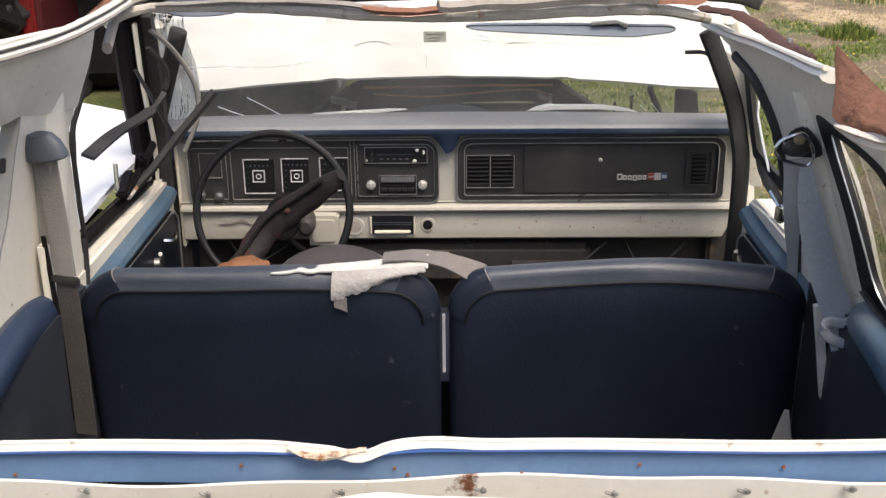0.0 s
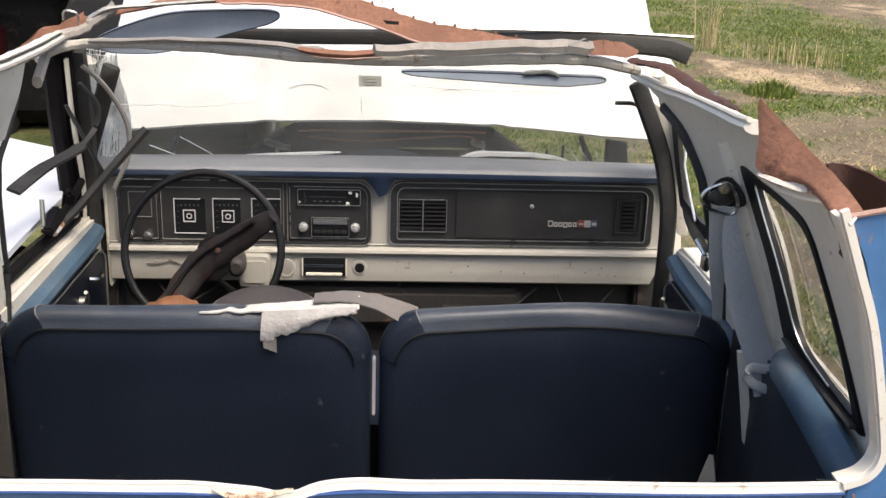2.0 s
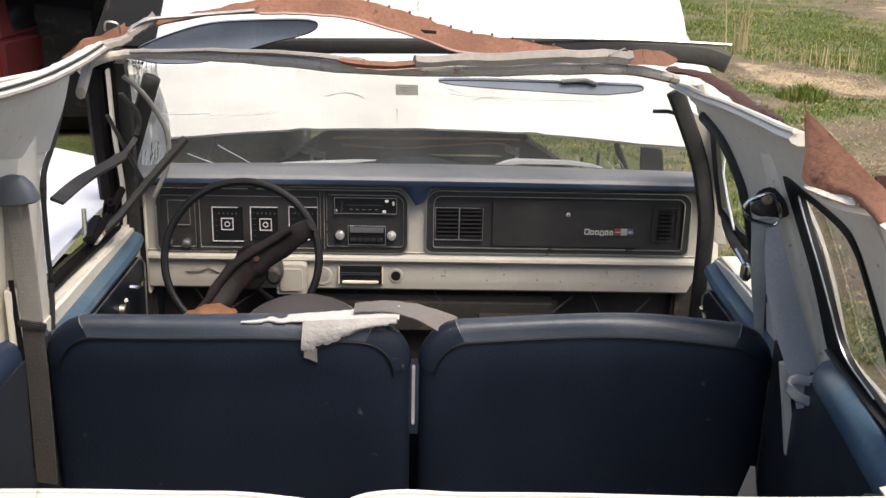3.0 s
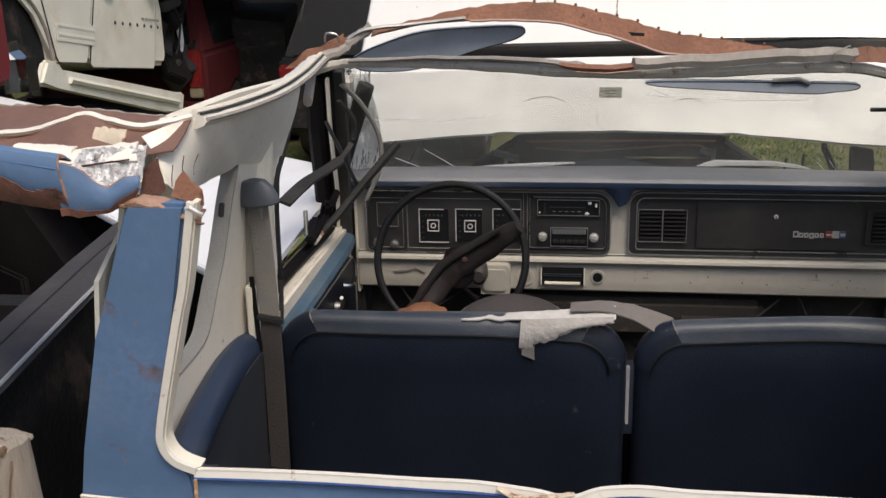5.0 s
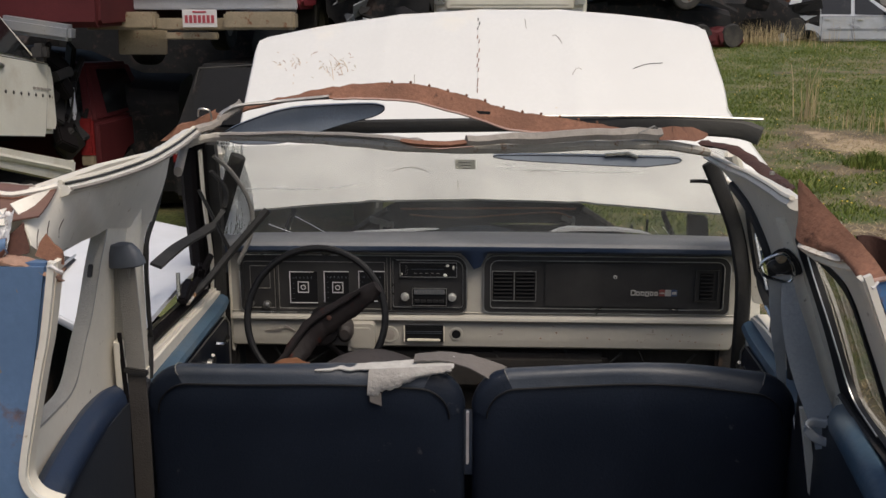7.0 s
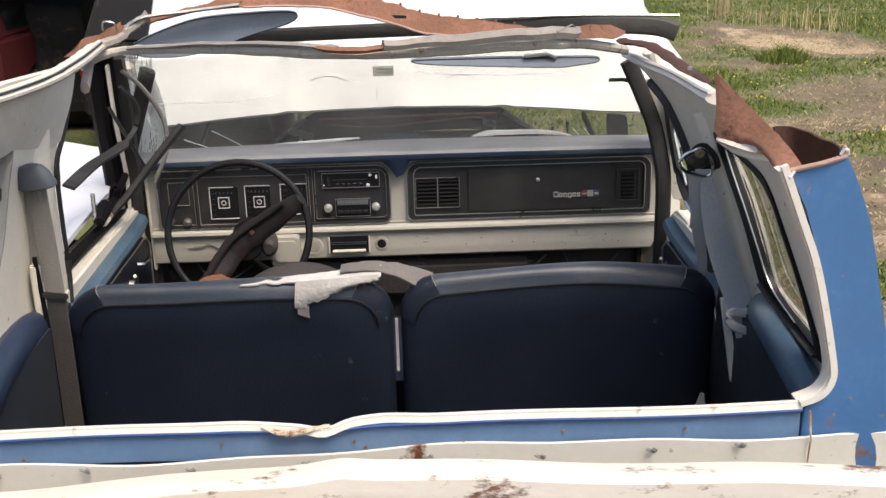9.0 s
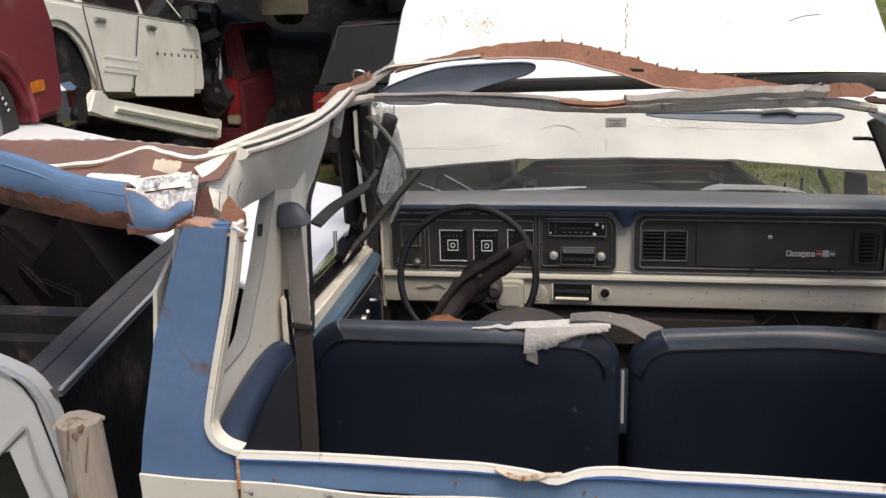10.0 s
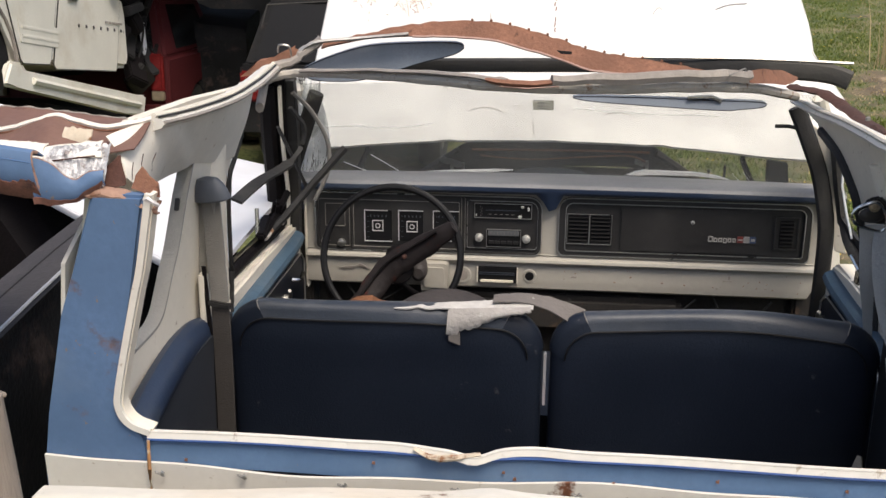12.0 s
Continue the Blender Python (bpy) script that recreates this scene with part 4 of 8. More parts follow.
hd = part("windshield_header", sweep(bowed(smooth_path([(-0.90, 2.76, 1.665), (-0.83, 2.84, 1.69), (-0.70, 2.88, 1.692), (-0.45, 2.90, 1.678), (-0.20, 2.905, 1.657), (0.05, 2.905, 1.652), (0.35, 2.90, 1.665), (0.58, 2.89, 1.668), (0.70, 2.84, 1.655)], 6)), 0.024, 0.026, n=8, wobble=0.0012), header_pale, truck, "cream windshield header, bent and torn")
part("header_edge", sweep(bowed(smooth_path([(-0.78, 2.855, 1.702), (-0.45, 2.885, 1.700), (-0.20, 2.89, 1.680), (-0.16, 2.89, 1.676)], 6)), 0.024, 0.012, n=6, wobble=0.002), grey_brown, hd)
part("header_trim", sweep(bowed(smooth_path([(-0.02, 2.875, 1.682), (0.18, 2.878, 1.690), (0.42, 2.875, 1.703), (0.56, 2.865, 1.705)], 5)), 0.024, [0.026] * 4 + [0.031] * 8 + [0.033] * 4, n=6, wobble=0.002), grey_brown, hd, "grey torn headliner strip")
part("trim_fold", sweep(bowed([(0.50, 2.865, 1.708), (0.545, 2.86, 1.730), (0.575, 2.86, 1.705)]), 0.006, 0.004, n=5), strap_grey, hd)
part("rust_patch", sweep(bowed(smooth_path([(-0.22, 2.885, 1.680), (-0.16, 2.885, 1.670), (-0.08, 2.885, 1.668), (0.0, 2.885, 1.676)], 4)), 0.026, [0.010, 0.013, 0.015, 0.016, 0.016, 0.016, 0.017, 0.017, 0.016, 0.015, 0.014, 0.012, 0.008], n=6, wobble=0.001), rust_metal, hd)
part("pale_line", sweep(bowed([(-0.18, 2.87, 1.660), (-0.10, 2.87, 1.656), (0.0, 2.87, 1.664)]), 0.004, 0.003, n=5), rust_pink, hd)
part("rust_corner", plate(jag(bowed([(0.555, 2.86, 1.715), (0.60, 2.85, 1.725), (0.66, 2.87, 1.72), (0.70, 2.84, 1.705), (0.66, 2.82, 1.69), (0.56, 2.84, 1.69)]), 0.003, 2, 8), (0, 0.004, 0.006)), rust_metal, hd)


# loose rusty roof bow, arched above the header
def bow(u, v):
    x = -0.72 + 1.28 * u
    z = 1.774 + 0.06 * math.sin(math.pi * min(1, u * 1.55)) ** 0.9 * (1 - 0.2 * u) - 0.085 * max(0, u - 0.42) / 0.58
    hgt = 0.012 + 0.045 * math.sin(math.pi * min(1.0, max(0.0, (u - 0.12) / 0.88))) ** 0.7
    rag = 0.006 * noise.noise(Vector((x * 30, 0, 0))) if v > 0.9 else 0.004 * noise.noise(Vector((x * 18, 4, 0)))
    return (x, 2.88 + 0.03 * v + 0.02 * math.sin(3 * u), z + hgt * (v - 0.5) + rag)


rb = part("roof_bow", sheet(bow, 60, 5, 0.004), rust_metal, truck, "torn rusty strip of roof left over the windshield")
part("rolled_edge", sweep([(lambda p: (p[0], p[1] - 0.004, p[2]))(bow(0.22 + 0.75 * k / 30, 0.0)) for k in range(31)], 0.010, 0.008, n=6, wobble=0.0012), rust_pink, rb)
part("tab", plate([(0.00, 2.872, 1.775), (0.045, 2.872, 1.772), (0.045, 2.868, 1.764), (0.012, 2.868, 1.765)], (0, -0.004, 0)), worn_black, rb)
for k in range(12):
    u = 0.36 + 0.045 * k
    p = bow(u, 1.0)
    part("weld_stub", box(0.008, 0.006, 0.010, pose(p[0], p[1], p[2] + 0.003, 0, 15 * math.sin(k), 0), 0.002), rust_metal, rb)
part("bow_end", sweep(smooth_path([(-0.72, 2.89, 1.79), (-0.765, 2.87, 1.765), (-0.80, 2.84, 1.735), (-0.85, 2.80, 1.715)], 5), 0.045, 0.03, n=7, wobble=0.004), grey_brown, rb)
part("bow_lip", sweep(smooth_path([(-0.80, 2.84, 1.74), (-0.74, 2.86, 1.785), (-0.60, 2.88, 1.80), (-0.45, 2.885, 1.815)], 6), 0.018, 0.012, n=6), old_metal, rb)
lt = part("torn_corner", plate(jag([(-0.95, 2.78, 1.69), (-0.90, 2.80, 1.735), (-0.84, 2.82, 1.755), (-0.80, 2.83, 1.775), (-0.79, 2.84, 1.745), (-0.85, 2.80, 1.70)], 0.007, 3, 11), (0.01, 0.01, 0.006)), rust_metal, truck, "ragged rusty roof corner")
part("wire_end", sweep(smooth_path([(-0.84, 2.82, 1.76), (-0.83, 2.80, 1.785), (-0.80, 2.80, 1.78), (-0.80, 2.82, 1.75)], 4), 0.006, n=5), old_metal, lt)

# drip channel of the windshield seen beyond the header
part("windshield_trim", sweep(smooth_path([(-0.62, 3.02, 1.700), (0.10, 3.03, 1.712), (0.50, 3.03, 1.714), (0.80, 3.01, 1.706), (0.89, 2.98, 1.685)], 5), 0.03, [0.045] * 10 + [0.06] * 11, n=8), black_rubber, truck, "black windshield rubber hanging loose")
part("windshield_trim", sweep(smooth_path([(0.20, 3.01, 1.742), (0.60, 3.02, 1.742), (0.90, 3.0, 1.735)], 4), 0.012, 0.010, n=6), old_metal, truck)

# pillars at the windshield sides
for s in (-1, 1):
    x0 = 0.0 if s > 0 else -0.02
    ap = part("windshield_pillar", sweep(smooth_path([(s * 0.785 + x0, 2.90, 1.645), (s * 0.835 + x0, 2.94, 1.52), (s * 0.890 + x0, 3.00, 1.33), (s * 0.920 + x0, 3.05, 1.20)], 5), 0.045, 0.05, n=10, up=(0, 1, 0)), inner_white, truck, "cream windshield pillar")
    trim = [(0.708, 2.84, 1.625), (0.752, 2.84, 1.53), (0.795, 2.84, 1.427), (0.820, 2.84, 1.33), (0.834, 2.84, 1.242), (0.842, 2.86, 1.07), (0.85, 2.90, 0.80)] if s > 0 else [(0.748, 2.92, 1.625), (0.790, 2.95, 1.52), (0.855, 3.01, 1.36), (0.900, 3.05, 1.24), (0.917, 3.05, 1.05), (0.920, 3.05, 0.80)]
    part("pillar_trim", sweep(smooth_path([(s * x, y, z) for x, y, z in trim], 5), 0.050, 0.03, n=8, up=(0, 1, 0)), black_rubber, ap, "black rubber pillar trim")

# windshield glass, bowed, with cracks
def ws(u, v):
    x = -0.78 - 0.08 * (1 - v) + (1.54 + 0.18 * (1 - v)) * u
    bow_y = 0.10 * (1 - ((u - 0.5) * 2) ** 2)
    return (x, 3.24 + bow_y - 0.40 * v, 1.262 + 0.40 * v)


glass_ob = part("windshield", sheet(ws, 24, 12, 0.005), dusty_glass, truck, "cracked windshield glass with dust")
glass_ob.visible_shadow = False


def crack(pts, w=0.0016, parent=glass_ob):
    path = []
    for u, v in pts:
        p = ws(u, v)
        path.append((p[0], p[1] - 0.004, p[2] - 0.004))
    part("crack", sweep(path, w, w, n=4, wobble=0.0006), crack_white, parent)


rnd = random.Random(5)
crack([(0.075, 0.22), (0.10, 0.16), (0.125, 0.10), (0.15, 0.02)], 0.0022)
crack([(0.13, 0.30), (0.16, 0.20), (0.185, 0.11), (0.195, 0.02)], 0.0022)
crack([(0.02, 0.62), (0.08, 0.60), (0.12, 0.615)], 0.0018)
crack([(0.55, 0.80), (0.60, 0.775), (0.66, 0.77), (0.72, 0.76), (0.80, 0.775), (0.84, 0.77)])
crack([(0.56, 0.84), (0.585, 0.80)])
crack([(0.10, 0.60), (0.16, 0.58), (0.22, 0.60), (0.26, 0.63)])
crack([(0.86, 0.20), (0.885, 0.05)], 0.0012)
crack([(0.88, 0.22), (0.90, 0.08)], 0.0012)
part("sticker", plate([(-0.070, 3.095, 1.586), (-0.002, 3.095, 1.586), (-0.002, 3.128, 1.550), (-0.070, 3.128, 1.550)], (0, 0.0015, 0.0015)), sticker_paper, glass_ob, "worn paper sticker inside the glass")
for k in range(3):
    part("print_bar", span(-0.060 + 0.006 * k, -0.012 - 0.004 * k, 3.0995 + 0.010 * k, 3.101 + 0.010 * k, 1.578 - 0.011 * k, 1.5805 - 0.011 * k), mark_black, glass_ob).matrix_parent_inverse @= pose(0, -0.002, -0.002)


# crumpled laminated glass hanging at the left edge
def crumple(u, v):
    x = -0.885 + 0.15 * u * (0.55 + 0.6 * v) + 0.03 * math.sin(5 * v)
    return (x, 2.97 + 0.16 * (1 - v) + 0.03 * noise.noise(Vector((u * 3, v * 4, 0))), 1.27 + 0.42 * v)


cg = part("crumpled_glass", sheet(crumple, 8, 12, 0.003), clear_glass, truck, "crumpled shattered safety glass at the pillar")
cg.visible_shadow = False
for k in range(230):
    u0 = rnd.random()
    pts = []
    du = rnd.uniform(-0.35, 0.35)
    v0, v1 = rnd.uniform(0.0, 0.45), rnd.uniform(0.55, 1.0)
    for i in range(7):
        t = i / 6
        p = crumple(min(1, max(0, u0 + du * t * t + 0.05 * math.sin(6 * t + k))), v0 + (v1 - v0) * t)
        pts.append((p[0], p[1] - 0.005, p[2]))
    part("crack", sweep(pts, 0.0019, 0.0019, n=4), crack_white, cg)
for k in range(8):
    v = 0.62 + 0.045 * k
    pts = [(lambda p: (p[0], p[1] - 0.006, p[2]))(crumple(i / 4, v + 0.02 * math.sin(i + k))) for i in range(5)]
    part("crack", sweep(pts, 0.0016, 0.0016, n=4), crack_white, cg)

# sun visors
def visor(outline, y, dy, lbl):
    pts = [tuple(p) for p in smooth_path(outline, 4, True)]
    v = part("sun_visor", plate([(x, y + dy * (z - 1.70), z) for x, z in pts], (0, 0.016, 0.004), 0.004), visor_blue, truck, lbl)
    part("seam", sweep([(x, y + dy * (z - 1.70) - 0.001, z) for x, z in pts], 0.003, n=4, closed=True), vinyl_dark, v)


visor([(-0.785, 1.700), (-0.70, 1.738), (-0.58, 1.772), (-0.42, 1.783), (-0.31, 1.784), (-0.285, 1.770), (-0.32, 1.748), (-0.42, 1.722), (-0.52, 1.690), (-0.62, 1.665), (-0.74, 1.663), (-0.785, 1.678)], 2.925, 0.2, "blue-grey vinyl sun visor, bent upwards")
visor([(0.07, 1.632), (0.30, 1.632), (0.50, 1.628), (0.622, 1.626), (0.625, 1.612), (0.56, 1.604), (0.50, 1.600), (0.30, 1.608), (0.15, 1.616), (0.08, 1.622)], 2.93, 0.3, "blue-grey vinyl sun visor under the header")
part("visor_bracket", sweep([(0.40, 2.90, 1.635), (0.47, 2.90, 1.640), (0.50, 2.90, 1.628)], 0.006, 0.016, n=6), chrome, truck)

# ---- hood, cowl and engine bay ----
def hood_fn(u, v):
    x = (u - 0.5) * 2
    half = 0.925 - 0.012 * v + (0.265 if x > 0 else 0.125) * max(0.0, 1 - v / (0.48 if x > 0 else 0.40)) * max(0.0, (abs(x) - 0.8) / 0.2)
    half += 0.034 * math.exp(-((v - 0.55) / 0.22) ** 2) * max(0.0, x) ** 6
    r = max(0.0, v - 0.88) / 0.12
    half -= 0.095 * (1 - math.sqrt(max(0.0, 1 - r * r)))
    y = 3.44 + 0.68 * v - 0.03 * abs(x) ** 2.5
    z = 1.385 + 0.640 * v - 0.055 * abs(x) ** 2.2 * (1 - 0.75 * v) + 0.02 * math.sin(math.pi * v) + 0.003 * max(0.0, 1 - abs(x) * 18) - 0.02 * r * r + max(0.0, v - 0.25) / 0.75 * (0.036 + 0.024 * x - 0.058 * x * x)
    if abs(abs(x) - 0.42) < 0.03:
        z += 0.004
    return (half * x, y, z)


hood = part("hood", sheet(hood_fn, 60, 72, 0.012), hood_white, truck, "white hood standing open, scratched and stained")
edge = [hood_fn(0.0, k / 14) for k in range(15)] + [hood_fn(k / 20, 1.0) for k in range(1, 20)] + [hood_fn(1.0, 1 - k / 14) for k in range(15)]
part("hood_lip", sweep([(p[0], p[1] + 0.02, p[2] - 0.02) for p in edge], 0.02, 0.05, n=8), hood_white, hood)


def scratch(u0, v0, u1, v1, mat, w=0.0025, bend=0.02, k=0):
    pts = []
    for i in range(7):
        t = i / 6
        p = hood_fn(u0 + (u1 - u0) * t, v0 + (v1 - v0) * t + bend * math.sin(math.pi * t))
        pts.append((p[0], p[1] - 0.001, p[2] + 0.001))
    part("scratch", sweep(pts, w, 0.002, n=4, up=(0, -0.6, 0.7), wobble=0.0012), mat, hood)


for i in range(16):
    u = 0.497 + 0.002 * math.sin(i * 3.3)
    if i not in (3, 9, 12):
        scratch(u, 0.50 + 0.027 * i, u + 0.001, 0.522 + 0.027 * i, worn_black if i > 11 else rust_metal, 0.004, 0.0)
scratch(0.893, 0.70, 0.83, 0.655, mark_black, 0.004, 0.01)
for u0, v0, u1, v1 in ((0.19, 0.74, 0.205, 0.62), (0.20, 0.75, 0.225, 0.64), (0.185, 0.70, 0.19, 0.66), (0.215, 0.73, 0.235, 0.66), (0.17, 0.69, 0.185, 0.68), (0.205, 0.69, 0.23, 0.69)):
    scratch(u0 - 0.02, v0 - 0.01, u1 - 0.02, v1 - 0.01, stain_wash, 0.002)
for u0, v0, u1, v1 in ((0.60, 0.92, 0.603, 0.86), (0.66, 0.82, 0.68, 0.78), (0.70, 0.60, 0.72, 0.63), (0.27, 0.22, 0.285, 0.225), (0.33, 0.13, 0.40, 0.125), (0.60, 0.12, 0.66, 0.115), (0.78, 0.3, 0.785, 0.27), (0.46, 0.08, 0.462, 0.03), (0.36, 0.60, 0.362, 0.56)):
    scratch(u0, v0, u1, v1, grey_brown, 0.0025)

rs_ = random.Random(77)
for k in range(46):
    cu, cv = ((0.095, 0.75), (0.180, 0.69))[k % 2]
    u0, v0 = cu + rs_.gauss(0, 0.022), cv + rs_.gauss(0, 0.035)
    scratch(u0, v0, u0 + rs_.uniform(-0.008, 0.010), v0 + rs_.uniform(-0.02, 0.02), stain_wash if k % 3 else rust_pink, rs_.uniform(0.0012, 0.003), 0.004)

# cowl with its pale edges, firewall, inner fenders, radiator frame
cowl = part("cowl", sheet(lambda u, v: (-0.88 + 1.76 * u, 3.30 + 0.16 * v + 0.09 * (1 - (2 * u - 1) ** 2), 1.225 + 0.004 * v), 24, 4, 0.02), black_rubber, truck, "black cowl grille below the windshield")
for w_, lbl in (([(-0.50, 1.240), (-0.46, 1.249), (-0.30, 1.259), (-0.20, 1.264), (-0.14, 1.264), (-0.22, 1.256), (-0.34, 1.250)], "white cowl edge"), ([(0.26, 1.250), (0.30, 1.268), (0.335, 1.277), (0.52, 1.274), (0.60, 1.263), (0.645, 1.250), (0.52, 1.262), (0.36, 1.262)], "white cowl corner")):
    part("cowl_panel", plate([(x, 3.47, z) for x, z in w_], (0, 0.02, 0.001), 0.0015), pale_white, cowl, lbl)
part("wiper", sweep(smooth_path([(-0.5, 3.38, 1.258), (-0.2, 3.40, 1.266), (0.2, 3.41, 1.268), (0.55, 3.40, 1.262)], 4), 0.012, 0.012, n=6), black_rubber, cowl)
bay = part("engine_bay", span(-0.74, 0.74, 3.50, 4.42, 0.72, 0.80), dark_bay, truck, "dark dirty engine bay")
for s in (-1, 1):
    part("inner_fender", sheet(lambda u, v: (s * (0.52 + 0.20 * v), 3.50 + 0.92 * u, 0.74 + 0.16 * v ** 0.7), 10, 6, 0.01), dark_bay, bay)
    part("hood_hinge", sweep([(s * 0.74, 3.46, 1.20), (s * 0.70, 3.56, 1.31), (s * 0.74, 3.66, 1.40)], 0.02, 0.035, n=6), worn_black, hood)
rs_out = [(-0.62, 0.98), (-0.565, 1.055), (-0.415, 1.165), (-0.36, 1.190), (0.0, 1.205), (0.40, 1.198), (0.47, 1.175), (0.64, 1.06), (0.70, 0.98)]
rs_in = [[(0.06, 1.076), (0.36, 1.075), (0.372, 1.083), (0.30, 1.085), (0.06, 1.083)]]
rs = part("radiator_support", holed_plate(rs_out, rs_in, lambda x, z: (x, 4.38, z), (0, 0.02, 0)), bay_black, bay, "dark radiator support frame")
part("cross_bar", sweep([(-0.36, 4.37, 1.150), (-0.1, 4.36, 1.156), (0.2, 4.36, 1.160), (0.44, 4.37, 1.156)], 0.016, 0.010, n=6), rust_metal, rs)
part("leg", sweep([(-0.60, 4.365, 1.03), (-0.42, 4.365, 1.148)], 0.03, 0.035, n=6), dark_bay, rs)
part("leg", sweep([(0.67, 4.365, 1.03), (0.47, 4.365, 1.155)], 0.03, 0.035, n=6), dark_bay, rs)
part("hose", sweep(smooth_path([(-0.32, 4.34, 1.13), (-0.1, 4.35, 1.115), (0.12, 4.35, 1.13), (0.34, 4.34, 1.145), (0.42, 4.34, 1.12)], 5), 0.008, n=6), rust_metal, bay)
for x, z in ((-0.48, 1.10), (-0.43, 1.085), (0.40, 1.115)):
    part("bracket", merge(box(0.05, 0.02, 0.03, pose(x, 4.35, z, 0, 20, 0), 0.006), box(0.015, 0.02, 0.06, pose(x + 0.03, 4.35, z - 0.02), 0.004)), old_metal, bay)
for x, h in ((0.60, 0.14), (0.66, 0.16)):
    part("stay", sweep([(x, 3.75, 1.02), (x + 0.004, 3.72, 1.09), (x, 3.68, 1.10 + h)], 0.010, n=6), worn_black, bay)
part("hinge_plate", plate([(0.80, 3.58, 1.17), (0.80, 3.60, 1.30), (0.875, 3.60, 1.29), (0.885, 3.58, 1.17)], (0, 0.03, 0), 0.004), bay_black, bay)
part("engine_block", merge(span(-0.24, 0.24, 3.62, 4.22, 0.80, 1.06, 0.03), lathe([(0.17, 0), (0.18, 0.03), (0.17, 0.07), (0.03, 0.085)], pose(0, 3.92, 1.07), 20)), dark_bay, bay)
for s in (-1, 1):
    fen = []
    for y, zt in ((3.22, 1.20), (3.5, 1.10), (4.0, 0.99), (4.45, 0.96)):
        fen.append([(s * 0.76, y, zt - 0.02), (s * 0.80, y, zt), (s * 0.93, y, zt - 0.005), (s * 0.985, y, zt - 0.07), (s * 1.0, y, zt - 0.22), (s * 0.985, y, 0.72), (s * 0.95, y, 0.72), (s * 0.955, y, zt - 0.22), (s * 0.76, y, zt - 0.10)])
    part("front_fender", loft(fen), white_paint, truck, "white front fender")
part("grille", merge(span(-0.80, 0.80, 4.43, 4.47, 0.78, 1.02, 0.02), *[span(-0.66, 0.66, 4.475, 4.485, 0.84 + 0.06 * k, 0.855 + 0.06 * k) for k in range(3)]), old_metal, truck)
part("front_bumper", sweep(smooth_path([(-0.98, 4.46, 0.62), (-0.8, 4.56, 0.62), (0, 4.6, 0.62), (0.8, 4.56, 0.62), (0.98, 4.46, 0.62)], 5), 0.08, 0.16, n=10), chrome, truck)

# ---- dashboard ----
DY = 3.05


def dash_front(u, v):
    """Face of the dash: upright above, a rounded ledge under the bezels, a recessed plain lower panel."""
    prof = ((3.046, 0.952), (3.034, 0.960), (3.032, 0.985), (3.034, 1.020), (3.037, 1.040), (3.036, 1.046), (3.022, 1.049), (3.018, 1.055), (3.021, 1.063), (3.034, 1.070), (3.042, 1.078), (3.044, 1.12), (3.044, 1.20), (3.044, 1.312))
    k = v * (len(prof) - 1)
    i = min(int(k), len(prof) - 2)
    y, z = [prof[i][c] + (prof[i + 1][c] - prof[i][c]) * (k - i) for c in (0, 1)]
    x0, x1 = -0.822, 0.892 - 0.045 * max(0.0, (1.06 - z) / 0.11)
    return (x0 + (x1 - x0) * u, y, z)


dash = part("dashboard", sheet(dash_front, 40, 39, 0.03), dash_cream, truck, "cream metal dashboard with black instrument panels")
part("dash_side", span(-0.832, -0.822, 3.04, 3.2, 0.93, 1.28, 0.004), inner_white, dash)
part("dash_side", span(0.892, 0.902, 3.04, 3.2, 0.80, 1.28, 0.004), inner_white, dash)


def pad(u, v):
    x = -0.85 + 1.78 * u
    prof = ((3.014, 1.286), (3.000, 1.296), (2.998, 1.310), (3.008, 1.323), (3.045, 1.329), (3.12, 1.326), (3.20, 1.308), (3.30, 1.275))
    k = v * (len(prof) - 1)
    i = min(int(k), len(prof) - 2)
    y, z = [prof[i][c] + (prof[i + 1][c] - prof[i][c]) * (k - i) for c in (0, 1)]
    lowr = 0.0
    if i == 0:
        lowr = -0.055 * (1 - k) * (math.exp(-((x - 0.000) / 0.027) ** 4) + max(0, (x - 0.852) / 0.03) + 0.6 * max(0, (-0.80 - x) / 0.04))
    crown = 0.10 * (1 - (2 * u - 1) ** 2) if v > 0.75 else 0.0
    return (x, y + crown * (v - 0.75) * 3, z + lowr + 0.004 * (1 - (2 * u - 1) ** 2))


def bm_split(fn, nu, v0, v1, nv):
    return sheet(lambda u, v: fn(u, v0 + (v1 - v0) * v), nu, nv, 0.012)


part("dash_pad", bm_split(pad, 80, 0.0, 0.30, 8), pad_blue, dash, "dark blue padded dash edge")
# pale colour here stands for glare on the pad
part("dash_top", bm_split(pad, 80, 0.305, 1.0, 14), pad_top, dash, "grey-blue dash top, glare put into its colour")


def on_dash(y):
    return lambda x, z: (x, y, z)


def line_frame(x0, x1, z0, z1, parent, w=0.0022, y=DY - 0.0125, mat=plate_white, r=0.002, nm="gauge_frame", n=2):
    ri = tuple(max(0.001, q - w) for q in r) if isinstance(r, tuple) else max(0.0005, r - w * 0.5)
    part(nm, ring_frame(rounded_rect(x0, x1, z0, z1, r, n), rounded_rect(x0 + w, x1 - w, z0 + w, z1 - w, ri, n), on_dash(y), (0, 0.005, 0)), mat, parent)


